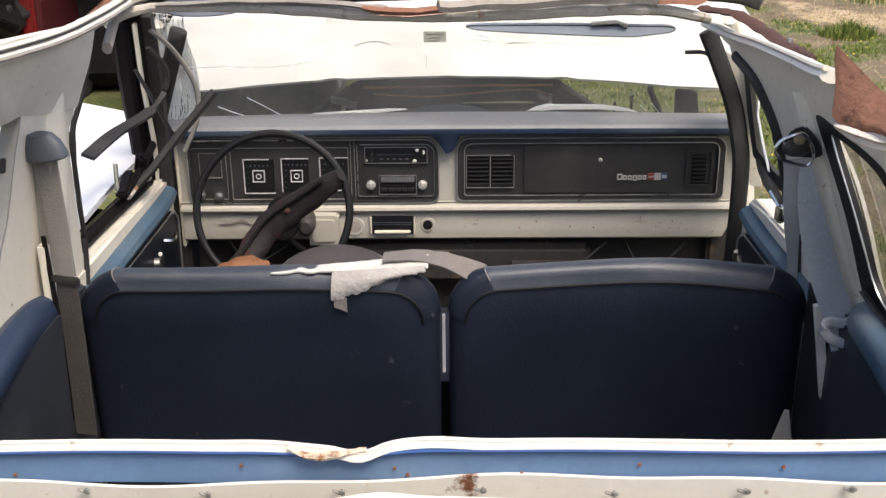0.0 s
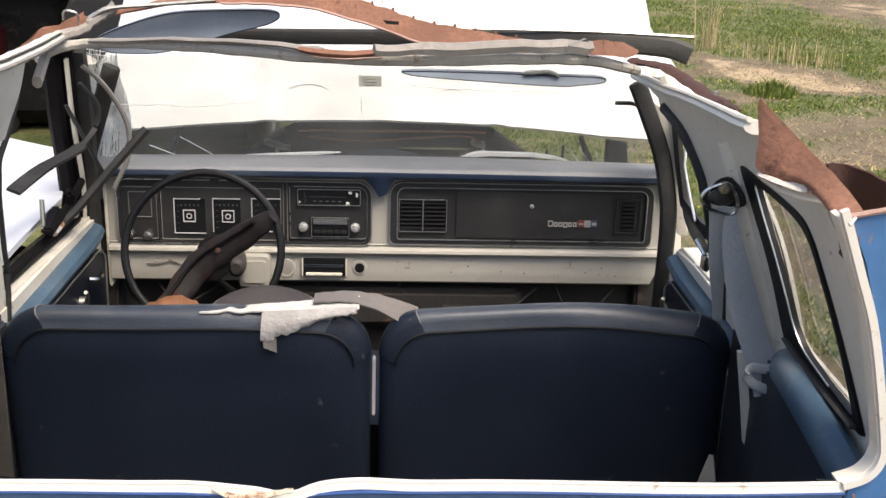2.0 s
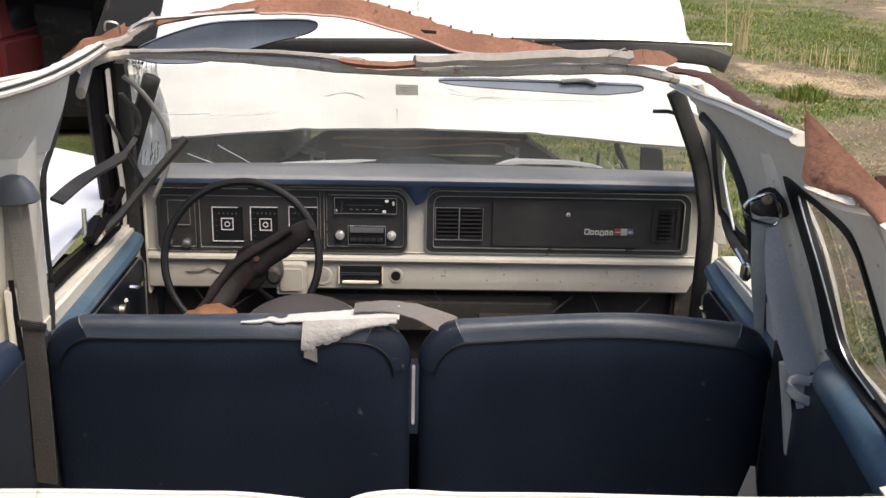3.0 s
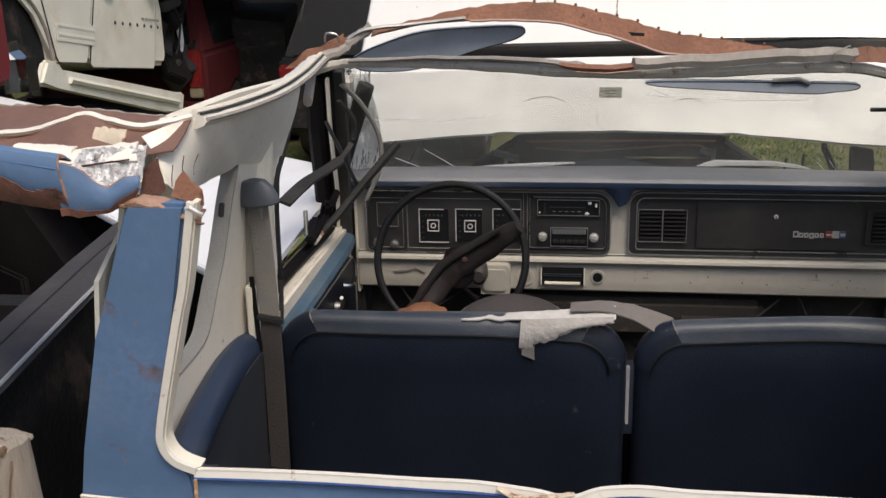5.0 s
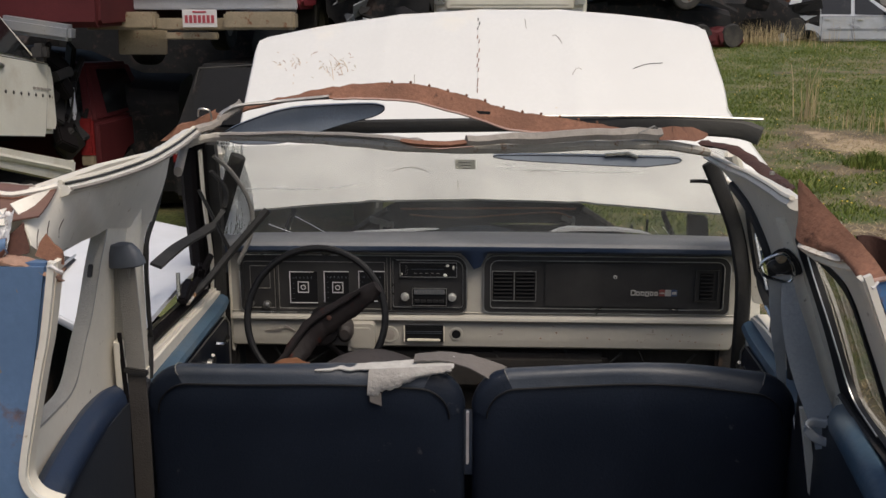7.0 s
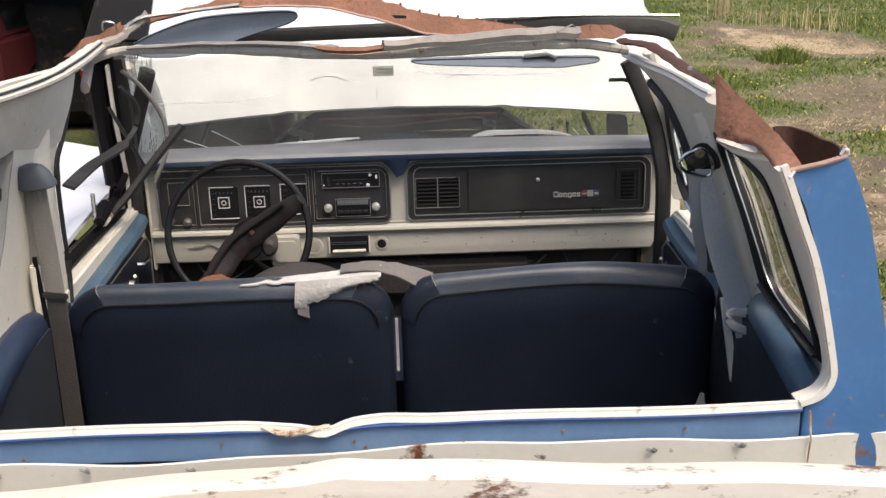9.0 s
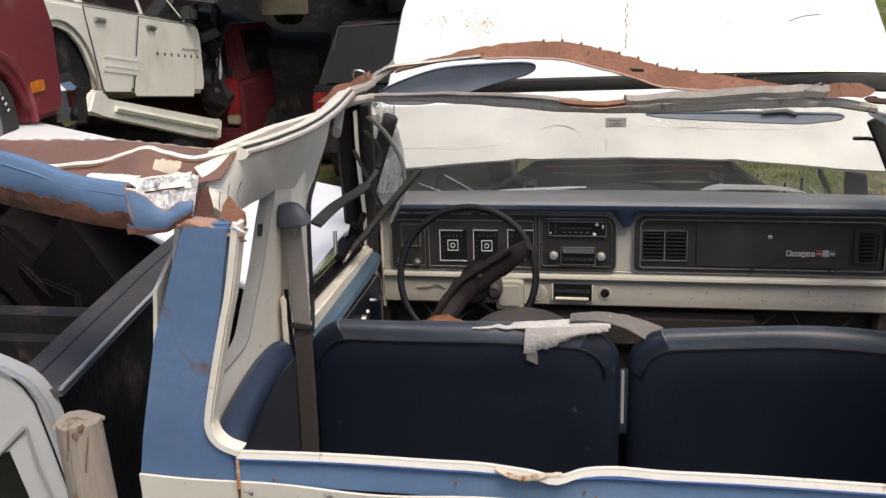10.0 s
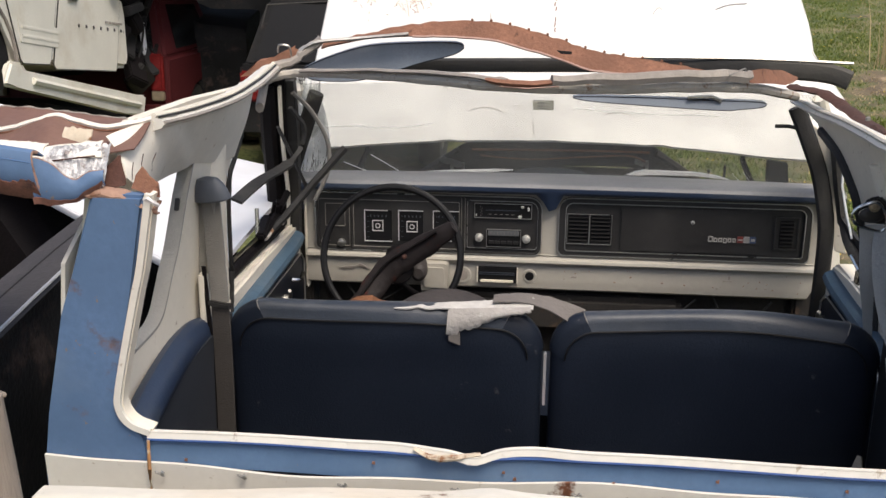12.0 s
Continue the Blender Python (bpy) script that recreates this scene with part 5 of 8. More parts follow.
def bezel(x0, x1, z0, z1, r, nm, lbl, border=0.020):
    """Black panel: a raised border with a silver line round it, and a sunken face."""
    ri = tuple(max(0.006, q - border * 0.8) for q in r)
    fr = part(nm, ring_frame(rounded_rect(x0, x1, z0, z1, r), rounded_rect(x0 + border, x1 - border, z0 + border * 0.75, z1 - border * 0.75, ri), on_dash(DY - 0.018), (0, 0.02, 0)), black_plastic, dash, lbl)
    line_frame(x0, x1, z0, z1, fr, 0.0032, DY - 0.021, trim_silver, r, "bezel_line", 5)
    part("bezel_face", plate([(x, DY - 0.008, z) for x, z in rounded_rect(x0 + border * 0.9, x1 - border * 0.9, z0 + border * 0.6, z1 - border * 0.6, ri)], (0, 0.012, 0)), black_plastic, fr)
    return fr


def face(x0, x1, z0, z1, parent, mat=black_plastic, y=DY - 0.011, d=0.006, nm="gauge_face", r=0.003):
    part(nm, plate([(x, y, z) for x, z in rounded_rect(x0, x1, z0, z1, r, 2)], (0, d, 0)), mat, parent)


def rule(x0, x1, z0, z1, parent, mat=plate_white, y=DY - 0.0135):
    part("frame_line", span(x0, x1, y, y + 0.004, z0, z1), mat, parent)


bl = bezel(-0.792, -0.026, 1.073, 1.277, (0.020, 0.030, 0.045, 0.030), "instrument_bezel", "black instrument panel with silver lines", 0.012)
br = bezel(0.027, 0.842, 1.079, 1.280, (0.022, 0.022, 0.040, 0.042), "glovebox_bezel", "black glovebox panel with silver lines", 0.024)
line_frame(0.050, 0.822, 1.096, 1.263, br, 0.0028, DY - 0.0205, trim_silver, (0.010, 0.012, 0.026, 0.026), "bezel_line", 5)
# three sunken fields of the instrument panel
line_frame(-0.782, -0.674, 1.086, 1.250, bl, 0.0018, DY - 0.0125, strap_grey, (0.004, 0.004, 0.004, 0.012), "field_line", 3)
line_frame(-0.662, -0.302, 1.085, 1.250, bl, 0.0018, DY - 0.0125, strap_grey, 0.004, "field_line", 3)
line_frame(-0.276, -0.040, 1.093, 1.259, bl, 0.0020, DY - 0.0125, trim_silver, (0.006, 0.012, 0.030, 0.006), "field_line", 4)
for x in (-0.295, -0.283):
    part("divider", span(x - 0.0009, x + 0.0009, DY - 0.0125, DY - 0.006, 1.082, 1.266), strap_grey, bl)
part("divider", span(-0.670, -0.666, DY - 0.0165, DY - 0.006, 1.082, 1.262), black_plastic, bl)
line_frame(-0.758, -0.690, 1.155, 1.234, bl, 0.0014, DY - 0.0125, strap_grey)
for x0, x1, z0, z1, ex in ((-0.624, -0.530, 1.105, 1.215, 1.0), (-0.508, -0.424, 1.110, 1.217, 0.0), (-0.391, -0.303, 1.111, 1.219, 0.0)):
    face(x0, x1, z0, z1, bl, gauge_black)
    rule(x0, x0 + 0.0026, z0, z1 if x0 < -0.4 else z1, bl)
    rule(x0, x1 - (0.014 if ex else 0.0), z1 - 0.0024, z1, bl)
    if ex:
        rule(x0, x1, z0, z0 + 0.0026, bl)
    cx = (x0 + x1) / 2
    if x1 < -0.41:
        cx = -0.578 if ex else -0.4615
        line_frame(cx - 0.0185, cx + 0.0185, 1.142, 1.180, bl, 0.0024, DY - 0.0145, plate_white, 0.001)
        hub = [(cx + 0.0075 * math.cos(a), DY - 0.0145, 1.161 + 0.0075 * math.sin(a)) for a in [2 * math.pi * k / 18 for k in range(18)]]
        part("gauge_hub", sweep(hub, 0.0032, 0.003, n=5, closed=True, up=(0, 1, 0)), plate_white, bl)
    for k in range(5):
        rule(x0 + 0.010, x0 + 0.016, z0 + 0.014 + 0.018 * k, z0 + 0.0155 + 0.018 * k, bl, vinyl_blue, DY - 0.0125)
        rule(cx - 0.026 + 0.013 * k, cx - 0.022 + 0.013 * k, z1 - 0.024, z1 - 0.018, bl, vinyl_blue, DY - 0.0125)
rule(-0.349, -0.327, 1.113, 1.1156, bl)
for x, z in ((-0.759, 1.104), (-0.703, 1.099)):
    part("switch_knob", lathe([(0.012, 0), (0.0145, 0.004), (0.0135, 0.018), (0.008, 0.021), (0.003, 0.0212)], pose(x, DY - 0.008, z, 90), 8), old_metal, bl, "faceted dull metal knob")
# radio and heater controls
heater = part("heater_control", plate([(x, DY - 0.013, z) for x, z in rounded_rect(-0.250, -0.063, 1.202, 1.249, 0.003, 2)], (0, 0.008, 0)), gauge_black, dash, "black heater control panel")
line_frame(-0.252, -0.061, 1.200, 1.251, heater, 0.0018, DY - 0.016, trim_silver)
for k in range(5):
    part("scale_mark", span(-0.205 + 0.019 * k, -0.195 + 0.019 * k, DY - 0.0150, DY - 0.0128, 1.213, 1.2145), strap_grey, heater)
for k in range(7):
    part("lever_slot", span(-0.232 + 0.004 * (k % 2), -0.230 + 0.004 * (k % 2), DY - 0.0145, DY - 0.0128, 1.208 + 0.005 * k, 1.210 + 0.005 * k), strap_grey, heater)
part("lever_slot", span(-0.215, -0.105, DY - 0.0140, DY - 0.0126, 1.226, 1.2285), vinyl_blue, heater)
for x, z, w, h in ((-0.092, 1.242, 0.011, 0.008), (-0.072, 1.235, 0.007, 0.013), (-0.100, 1.208, 0.012, 0.008), (-0.245, 1.211, 0.005, 0.007)):
    part("slider", box(w, 0.012, h, pose(x, DY - 0.017, z), 0.002), paper, heater)
radio = part("radio", plate([(x, DY - 0.015, z) for x, z in rounded_rect(-0.209, -0.097, 1.103, 1.161, 0.004, 2)], (0, 0.01, 0)), gauge_black, dash, "car radio with two round chrome knobs")
line_frame(-0.211, -0.095, 1.101, 1.163, radio, 0.0018, DY - 0.018, trim_silver)
part("dial", span(-0.205, -0.101, DY - 0.019, DY - 0.0152, 1.141, 1.159, 0.001), dial_grey, radio)
for k in range(9):
    part("dial_mark", span(-0.197 + 0.0115 * k, -0.1955 + 0.0115 * k, DY - 0.0198, DY - 0.0188, 1.146, 1.154), strap_grey, radio)
for k in range(5):
    part("push_button", span(-0.203 + 0.0205 * k, -0.185 + 0.0205 * k, DY - 0.022, DY - 0.0152, 1.112, 1.124, 0.002), black_plastic, radio)
for x in (-0.235, -0.077):
    kn = part("radio_knob", lathe([(0.0135, 0), (0.0145, 0.004), (0.013, 0.016), (0.009, 0.0185), (0.0085, 0.0175), (0.004, 0.0178)], pose(x, DY - 0.009, 1.132, 90), 20), knob_pale, radio, "pale metal radio knob")
    part("knob_cap", lathe([(0.006, 0), (0.0055, 0.002), (0.002, 0.0025)], pose(x, DY - 0.0268, 1.132, 90), 12), clip_grey, kn)
# glovebox side: vents, door, lock, badge bars
for x0, x1, z0, z1 in ((0.060, 0.126, 1.127, 1.219), (0.134, 0.199, 1.127, 1.218), (0.743, 0.787, 1.130, 1.221)):
    vt = part("air_vent", plate([(x, DY - 0.0085, z) for x, z in rounded_rect(x0, x1, z0, z1, 0.003, 2)], (0, 0.006, 0)), gauge_black, dash, "black slatted air vent")
    for k in range(7):
        part("slat", box(x1 - x0 - 0.004, 0.009, 0.0022, pose((x0 + x1) / 2, DY - 0.0125, z0 + 0.007 + 0.0130 * k, 30)), gauge_black, vt)
    if x0 < 0.06 + 1e-6:
        line_frame(0.056, 0.203, 1.121, 1.225, vt, 0.0016, DY - 0.018, trim_silver)
        part("vent_post", span(0.1285, 0.1315, DY - 0.0185, DY - 0.008, 1.123, 1.223), trim_silver, vt)
        part("thumb_wheel", box(0.003, 0.010, 0.012, pose(0.0565, DY - 0.017, 1.150), 0.001), strap_grey, vt)
    if x0 > 0.7:
        line_frame(0.726, 0.804, 1.124, 1.234, vt, 0.004, DY - 0.017, black_plastic, 0.004)
gb = part("glovebox_door", plate([(x, DY - 0.0155, z) for x, z in rounded_rect(0.231, 0.702, 1.103, 1.254, 0.010, 3)], (0, 0.010, 0), 0.004), black_plastic, dash, "black glovebox door")
part("lock", lathe([(0.0065, 0), (0.0065, 0.004), (0.004, 0.005)], pose(0.463, DY - 0.0155, 1.208, 90), 14), knob_pale, gb)
part("lock_slot", box(0.0025, 0.003, 0.007, pose(0.463, DY - 0.0205, 1.207)), gauge_black, gb)
for k, (w, h) in enumerate(((0.016, 0.019), (0.013, 0.014), (0.013, 0.014), (0.013, 0.017), (0.012, 0.014), (0.011, 0.014))):
    x = 0.516 + 0.0152 * k + (0.002 if k else 0)
    line_frame(x, x + w, 1.145 - (0.003 if k == 3 else 0), 1.145 + h - (0.003 if k == 3 else 0), gb, 0.0036, DY - 0.0185, clip_grey, 0.002, "badge_bar")
for k, mt in enumerate((dull_red, clip_grey, dull_blue)):
    part("badge_bar", span(0.609 + 0.020 * k, 0.6285 + 0.020 * k, DY - 0.0190, DY - 0.0152, 1.144, 1.166, 0.001), mt, gb)
part("badge_bar", span(0.611, 0.627, DY - 0.0198, DY - 0.0185, 1.153, 1.157), clip_grey, gb)
part("badge_bar", span(0.652, 0.666, DY - 0.0198, DY - 0.0185, 1.151, 1.160), clip_grey, gb)
# lower dash details: ashtray hole, round holes, torn patch, chips
ash = part("ashtray_opening", span(-0.240, -0.103, 3.026, 3.036, 0.976, 1.033, 0.003), gauge_black, dash, "empty ashtray opening")
for z in (1.006, 1.012):
    part("ashtray_rail", span(-0.232, -0.112, 3.022, 3.028, z, z + 0.002), vinyl_blue, ash)
part("ashtray_rail", span(-0.228, -0.116, 3.016, 3.030, 0.980, 0.988, 0.002), inner_white, ash)
for x in (-0.240, -0.106):
    part("ashtray_cheek", span(x, x + 0.004, 3.018, 3.032, 0.978, 1.032, 0.001), inner_white, ash)
for x, z, r, mt in ((-0.063, 1.003, 0.011, gauge_black), (-0.289, 0.999, 0.014, grey_brown)):
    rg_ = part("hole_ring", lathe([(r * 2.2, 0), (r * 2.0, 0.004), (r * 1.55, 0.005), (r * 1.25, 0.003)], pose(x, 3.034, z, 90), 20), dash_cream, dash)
    part("knob_hole", lathe([(r * 1.35, 0), (r * 1.35, 0.0045), (r * 0.6, 0.005)], pose(x, 3.033, z, 90), 18), mt, rg_)
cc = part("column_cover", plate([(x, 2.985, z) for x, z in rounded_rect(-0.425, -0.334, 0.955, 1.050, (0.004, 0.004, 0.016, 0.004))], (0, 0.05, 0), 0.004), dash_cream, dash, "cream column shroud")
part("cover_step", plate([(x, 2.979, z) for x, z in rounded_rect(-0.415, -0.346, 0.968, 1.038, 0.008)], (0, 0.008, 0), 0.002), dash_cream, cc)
tp = [(-0.712, 1.011), (-0.690, 1.016), (-0.655, 1.017), (-0.643, 1.027), (-0.628, 1.021), (-0.607, 1.008), (-0.632, 1.016), (-0.645, 1.020), (-0.660, 1.011), (-0.700, 1.006)]
part("torn_patch", plate(jag([(x, 3.028, z) for x, z in tp], 0.0015, 2, 2), (0, 0.004, 0)), grey_brown, dash)
rc = random.Random(23)
for k in range(34):
    x = rc.uniform(0.02, 0.84) if k < 26 else rc.uniform(-0.75, -0.3)
    z, q = rc.uniform(0.972, 1.036), rc.uniform(0.0012, 0.0034)
    part("paint_chip", plate([(x + q * rc.uniform(0.7, 1.5) * math.cos(a), 3.0315, z + q * rc.uniform(0.6, 1.0) * math.sin(a)) for a in (0, 1.2, 2.5, 3.7, 5.0)], (0, 0.003, 0)), rust_metal if k % 3 else grey_brown, dash)
for x, z, w, h in ((0.085, 1.005, 0.018, 0.006), (0.595, 1.022, 0.006, 0.012), (0.590, 1.010, 0.030, 0.0015), (0.715, 0.988, 0.008, 0.003)):
    part("scrape", plate(jag([(x - w / 2, 3.0315, z - h / 2), (x + w / 2, 3.0315, z - h / 2), (x + w / 2, 3.0315, z + h / 2), (x - w / 2, 3.0315, z + h / 2)], 0.0008, 2, 3), (0, 0.003, 0)), grey_brown, dash)
part("under_dash", merge(span(-0.80, 0.86, 3.10, 3.13, 0.55, 0.97), span(-0.35, 0.45, 3.04, 3.1, 0.80, 0.93, 0.02), span(0.20, 0.42, 2.96, 3.05, 0.86, 0.88)), bay_black, dash)
for s in (-1, 1):
    part("kick_panel", span(s * 0.815, s * 0.90, 3.06, 3.42, 0.50, 1.20, 0.01), bay_black, dash)
for k in range(6):
    part("wire", sweep(smooth_path([(-0.7 + 0.25 * k, 3.07, 0.95), (-0.62 + 0.25 * k, 3.05, 0.87 - 0.02 * (k % 3)), (-0.5 + 0.25 * k, 3.07, 0.93)], 5), 0.008, n=5), black_rubber, dash)

# ---- steering wheel and column ----
WM = Matrix.Translation((-0.480, 2.70, 1.164)) @ Euler((radians(70), 0, radians(-2))).to_matrix().to_4x4()
sw_ring = [WM @ Vector((0.2125 * math.cos(2 * math.pi * k / 56), 0.2125 * math.sin(2 * math.pi * k / 56), 0)) for k in range(56)]
wheel = part("steering_wheel", sweep(sw_ring, 0.022, 0.022, n=10, closed=True, up=WM.to_3x3() @ Vector((0, 0, 1))), wheel_black, truck, "thin black steering wheel with a bare horn bar")
bar = smooth_path([(-0.598, 2.66, 0.990), (-0.558, 2.70, 1.030), (-0.522, 2.73, 1.078), (-0.488, 2.74, 1.116), (-0.448, 2.74, 1.146), (-0.380, 2.73, 1.192), (-0.330, 2.715, 1.230), (-0.290, 2.706, 1.262)], 4)
nb_ = len(bar)
part("horn_bar", sweep(bar, [0.040 + 0.042 * math.sin(math.pi * min(1.0, 0.10 + 0.92 * k / (nb_ - 1))) ** 0.7 + 0.003 * math.sin(1.3 * k) for k in range(nb_)], 0.030, n=12, up=WM.to_3x3() @ Vector((0, 0, 1)), wobble=0.0012), horn_brown, wheel, "black horn bar with rust")
part("bar_ridge", sweep([(p[0] - 0.012, p[1] - 0.016, p[2] + 0.016) for p in bar[3:-4]], 0.010, 0.010, n=6, wobble=0.0012), worn_black, wheel)
for x, z, m_ in ((-0.372, 1.212, rust_metal), (-0.444, 1.156, rust_inner), (-0.535, 1.066, rust_inner)):
    part("horn_contact", lathe([(0.008, 0), (0.008, 0.004), (0.004, 0.006)], pose(x, 2.724, z, 72), 10), m_, wheel)
part("hub_plate", lathe([(0.05, 0), (0.048, 0.012), (0.03, 0.02)], WM @ pose(0.01, -0.035, -0.075), 18), worn_black, wheel)
part("column", sweep([WM @ Vector((0, -0.03, -0.07)), WM @ Vector((0, 0, -0.12)), WM @ Vector((0, 0, -0.45))], [0.07, 0.085, 0.08], [0.07, 0.085, 0.08], n=14, up=(1, 0, 0)), worn_black, wheel)
part("ignition_lock", sweep([(-0.432, 2.985, 1.044), (-0.425, 2.94, 1.040), (-0.424, 2.915, 1.039), (-0.424, 2.905, 1.039)], [0.058, 0.056, 0.050, 0.03], [0.068, 0.066, 0.058, 0.035], n=18, up=(0, 0, 1)), lid_brown, wheel)
part("turn_lever", sweep([(-0.470, 2.86, 1.02), (-0.438, 2.84, 1.004), (-0.418, 2.83, 0.992)], [0.022, 0.018, 0.026], [0.02, 0.018, 0.022], n=8), worn_black, wheel)

# ---- doors ----
for s, fy in ((-1, 3.02), (1, 2.80)):
    door = part("door", plate([(s * 0.845, y, z) for y, z in ((2.13, 0.55), (fy, 0.55), (fy + 0.02, 1.12), (fy - 0.04, 1.175), (2.6, 1.175), (2.16, 1.185), (2.13, 1.15))], (s * 0.10, 0, 0), 0.012), inner_white, truck, "white door with blue padded top and dark panel")
    part("door_pad", sweep(smooth_path([(s * 0.838, 2.14, 1.115), (s * 0.838, 2.5, 1.12), (s * 0.838, fy - 0.16, 1.125), (s * 0.845, fy - 0.05, 1.13)], 4), 0.06, 0.05, n=10), door_blue, door, "blue padded door top")
    pan = [(2.17, 0.60), (fy - 0.06, 0.60), (fy - 0.04, 1.05), (fy - 0.08, 1.085), (2.20, 1.085), (2.17, 1.05)]
    part("door_card", plate([(s * 0.838, y, z) for y, z in pan], (-s * 0.012, 0, 0), 0.004), vinyl_dark, door, "dark blue vinyl door card")
    part("chrome_strip", sweep([(s * 0.822, y, z) for y, z in pan], 0.005, 0.006, n=6, closed=True, up=(1, 0, 0)), trim_silver, door)
    part("window_crank", merge(lathe([(0.018, 0), (0.016, 0.014), (0.008, 0.018)], pose(s * 0.826, 2.72, 1.0, 0, -s * 90, 0), 12), sweep([(s * 0.808, 2.72, 1.0), (s * 0.800, 2.70, 1.03), (s * 0.798, 2.68, 1.045)], 0.012, n=6)), old_metal, door, "dull metal window crank")
    part("door_handle", sweep(smooth_path([(s * 0.822, fy - 0.22, 1.04), (s * 0.800, fy - 0.20, 1.035), (s * 0.802, fy - 0.14, 1.035)], 4), 0.016, 0.014, n=6), chrome, door)

# left door window remains: bent channels, seal strips and rods
wl = part("door_window_frame", sweep(smooth_path([(-0.875, 2.80, 1.66), (-0.885, 2.84, 1.50), (-0.90, 2.92, 1.33), (-0.905, 2.96, 1.17)], 5), 0.050, 0.03, n=6, up=(0, 1, 0)), worn_black, truck, "bent black window channels and seals of the broken door window")
part("channel", sweep(smooth_path([(-0.845, 2.82, 1.69), (-0.86, 2.87, 1.5), (-0.875, 2.95, 1.32), (-0.885, 2.98, 1.16)], 5), 0.050, 0.035, n=6, up=(0, 1, 0), square=True), worn_black, wl)
part("channel", sweep(smooth_path([(-0.835, 2.80, 1.66), (-0.845, 2.85, 1.48), (-0.855, 2.93, 1.30), (-0.865, 2.96, 1.16)], 5), 0.008, 0.02, n=6, up=(0, 1, 0), square=True), inner_white, wl)
part("channel", sweep(smooth_path([(-0.815, 2.83, 1.68), (-0.825, 2.90, 1.48), (-0.845, 2.97, 1.30), (-0.855, 3.0, 1.10)], 5), 0.040, 0.035, n=6, up=(0, 1, 0), square=True), black_rubber, wl)
part("seal_strip", sweep(smooth_path([(-0.80, 2.82, 1.64), (-0.755, 2.86, 1.58), (-0.715, 2.90, 1.48), (-0.715, 2.91, 1.38), (-0.76, 2.9, 1.28)], 6), 0.016, 0.014, n=7), strap_grey, wl, "curling grey rubber seal")
part("seal_strip", sweep(smooth_path([(-0.80, 2.78, 1.60), (-0.77, 2.82, 1.54), (-0.775, 2.82, 1.48), (-0.80, 2.74, 1.435), (-0.85, 2.58, 1.415), (-0.870, 2.42, 1.398)], 6), [0.014] * 18 + [0.034] * 13, 0.008, n=4, square=True, up=(0.3, 0.6, 0.7)), black_rubber, wl, "torn black strip sticking out")
part("seal_strip", sweep([(-0.84, 2.78, 1.54), (-0.80, 2.82, 1.42), (-0.77, 2.86, 1.32)], 0.018, 0.010, n=6), black_rubber, wl)
part("rod", sweep([(-0.645, 2.84, 1.468), (-0.74, 2.80, 1.36), (-0.82, 2.76, 1.265), (-0.88, 2.68, 1.205)], 0.018, 0.026, n=6), black_rubber, wl, "black strip leaning over the door")
part("torn_foam", sweep([(-0.865, 2.66, 1.222), (-0.86, 2.76, 1.235), (-0.85, 2.82, 1.222)], [0.02, 0.035, 0.02], [0.02, 0.03, 0.02], n=7, wobble=0.004), rotten, wl)
part("glass_edge", sweep([(-0.905, 2.34, 1.232), (-0.90, 2.55, 1.245), (-0.89, 2.72, 1.262)], 0.006, 0.008, n=5), old_metal, wl)
part("rod", sweep([(-0.86, 2.62, 1.235), (-0.855, 2.78, 1.262), (-0.85, 2.90, 1.30)], 0.022, 0.028, n=6), worn_black, wl)
part("lower_rail", sweep([(-0.885, 2.22, 1.200), (-0.885, 2.5, 1.197), (-0.88, 2.92, 1.185)], 0.03, 0.036, n=8), worn_black, wl, "torn lower window rail")
part("bolt", sweep([(-0.868, 2.60, 1.25), (-0.870, 2.612, 1.325)], 0.013, n=8, up=(1, 0, 0)), chrome, wl)
part("bracket", merge(box(0.03, 0.16, 0.02, pose(-0.865, 2.66, 1.255, 6, 0, 8), 0.006), box(0.03, 0.04, 0.06, pose(-0.855, 2.78, 1.28, 20, 10, 20), 0.01)), worn_black, wl)
part("arch_channel", sweep(smooth_path([(-0.80, 2.45, 1.655), (-0.83, 2.6, 1.68), (-0.86, 2.74, 1.695)], 6), 0.025, 0.03, n=7), grey_brown, wl)
# right door window remains: cream frame, black seals and a broken pane
wr = part("door_window_frame", plate([(0.755, 2.885, 1.575), (0.80, 2.88, 1.545), (0.838, 2.88, 1.517), (0.862, 2.88, 1.39), (0.885, 2.88, 1.245), (0.915, 2.88, 1.165), (0.885, 2.90, 1.165), (0.858, 2.90, 1.25), (0.815, 2.90, 1.39)], (0.004, 0.02, 0), 0.003), inner_white, truck, "door window frame with broken glass")
part("window_seal", sweep(smooth_path([(0.80, 2.90, 1.60), (0.838, 2.87, 1.515), (0.860, 2.86, 1.392), (0.872, 2.82, 1.30), (0.862, 2.72, 1.262), (0.852, 2.58, 1.248), (0.848, 2.44, 1.235), (0.845, 2.30, 1.22)], 6), 0.022, 0.030, n=8, up=(0, 1, 0)), black_rubber, wr)
shard = part("glass_shard", plate([(0.826, 2.72, 1.495), (0.845, 2.70, 1.455), (0.872, 2.66, 1.30), (0.862, 2.68, 1.275), (0.845, 2.70, 1.35), (0.832, 2.72, 1.42)], (0.004, 0, 0)), green_glass, wr, "broken door glass")
part("glass_edge", sweep([(0.826, 2.715, 1.495), (0.832, 2.715, 1.42), (0.845, 2.695, 1.35), (0.862, 2.675, 1.275)], 0.005, 0.008, n=5, wobble=0.002), crack_white, wr)
shard.visible_shadow = False
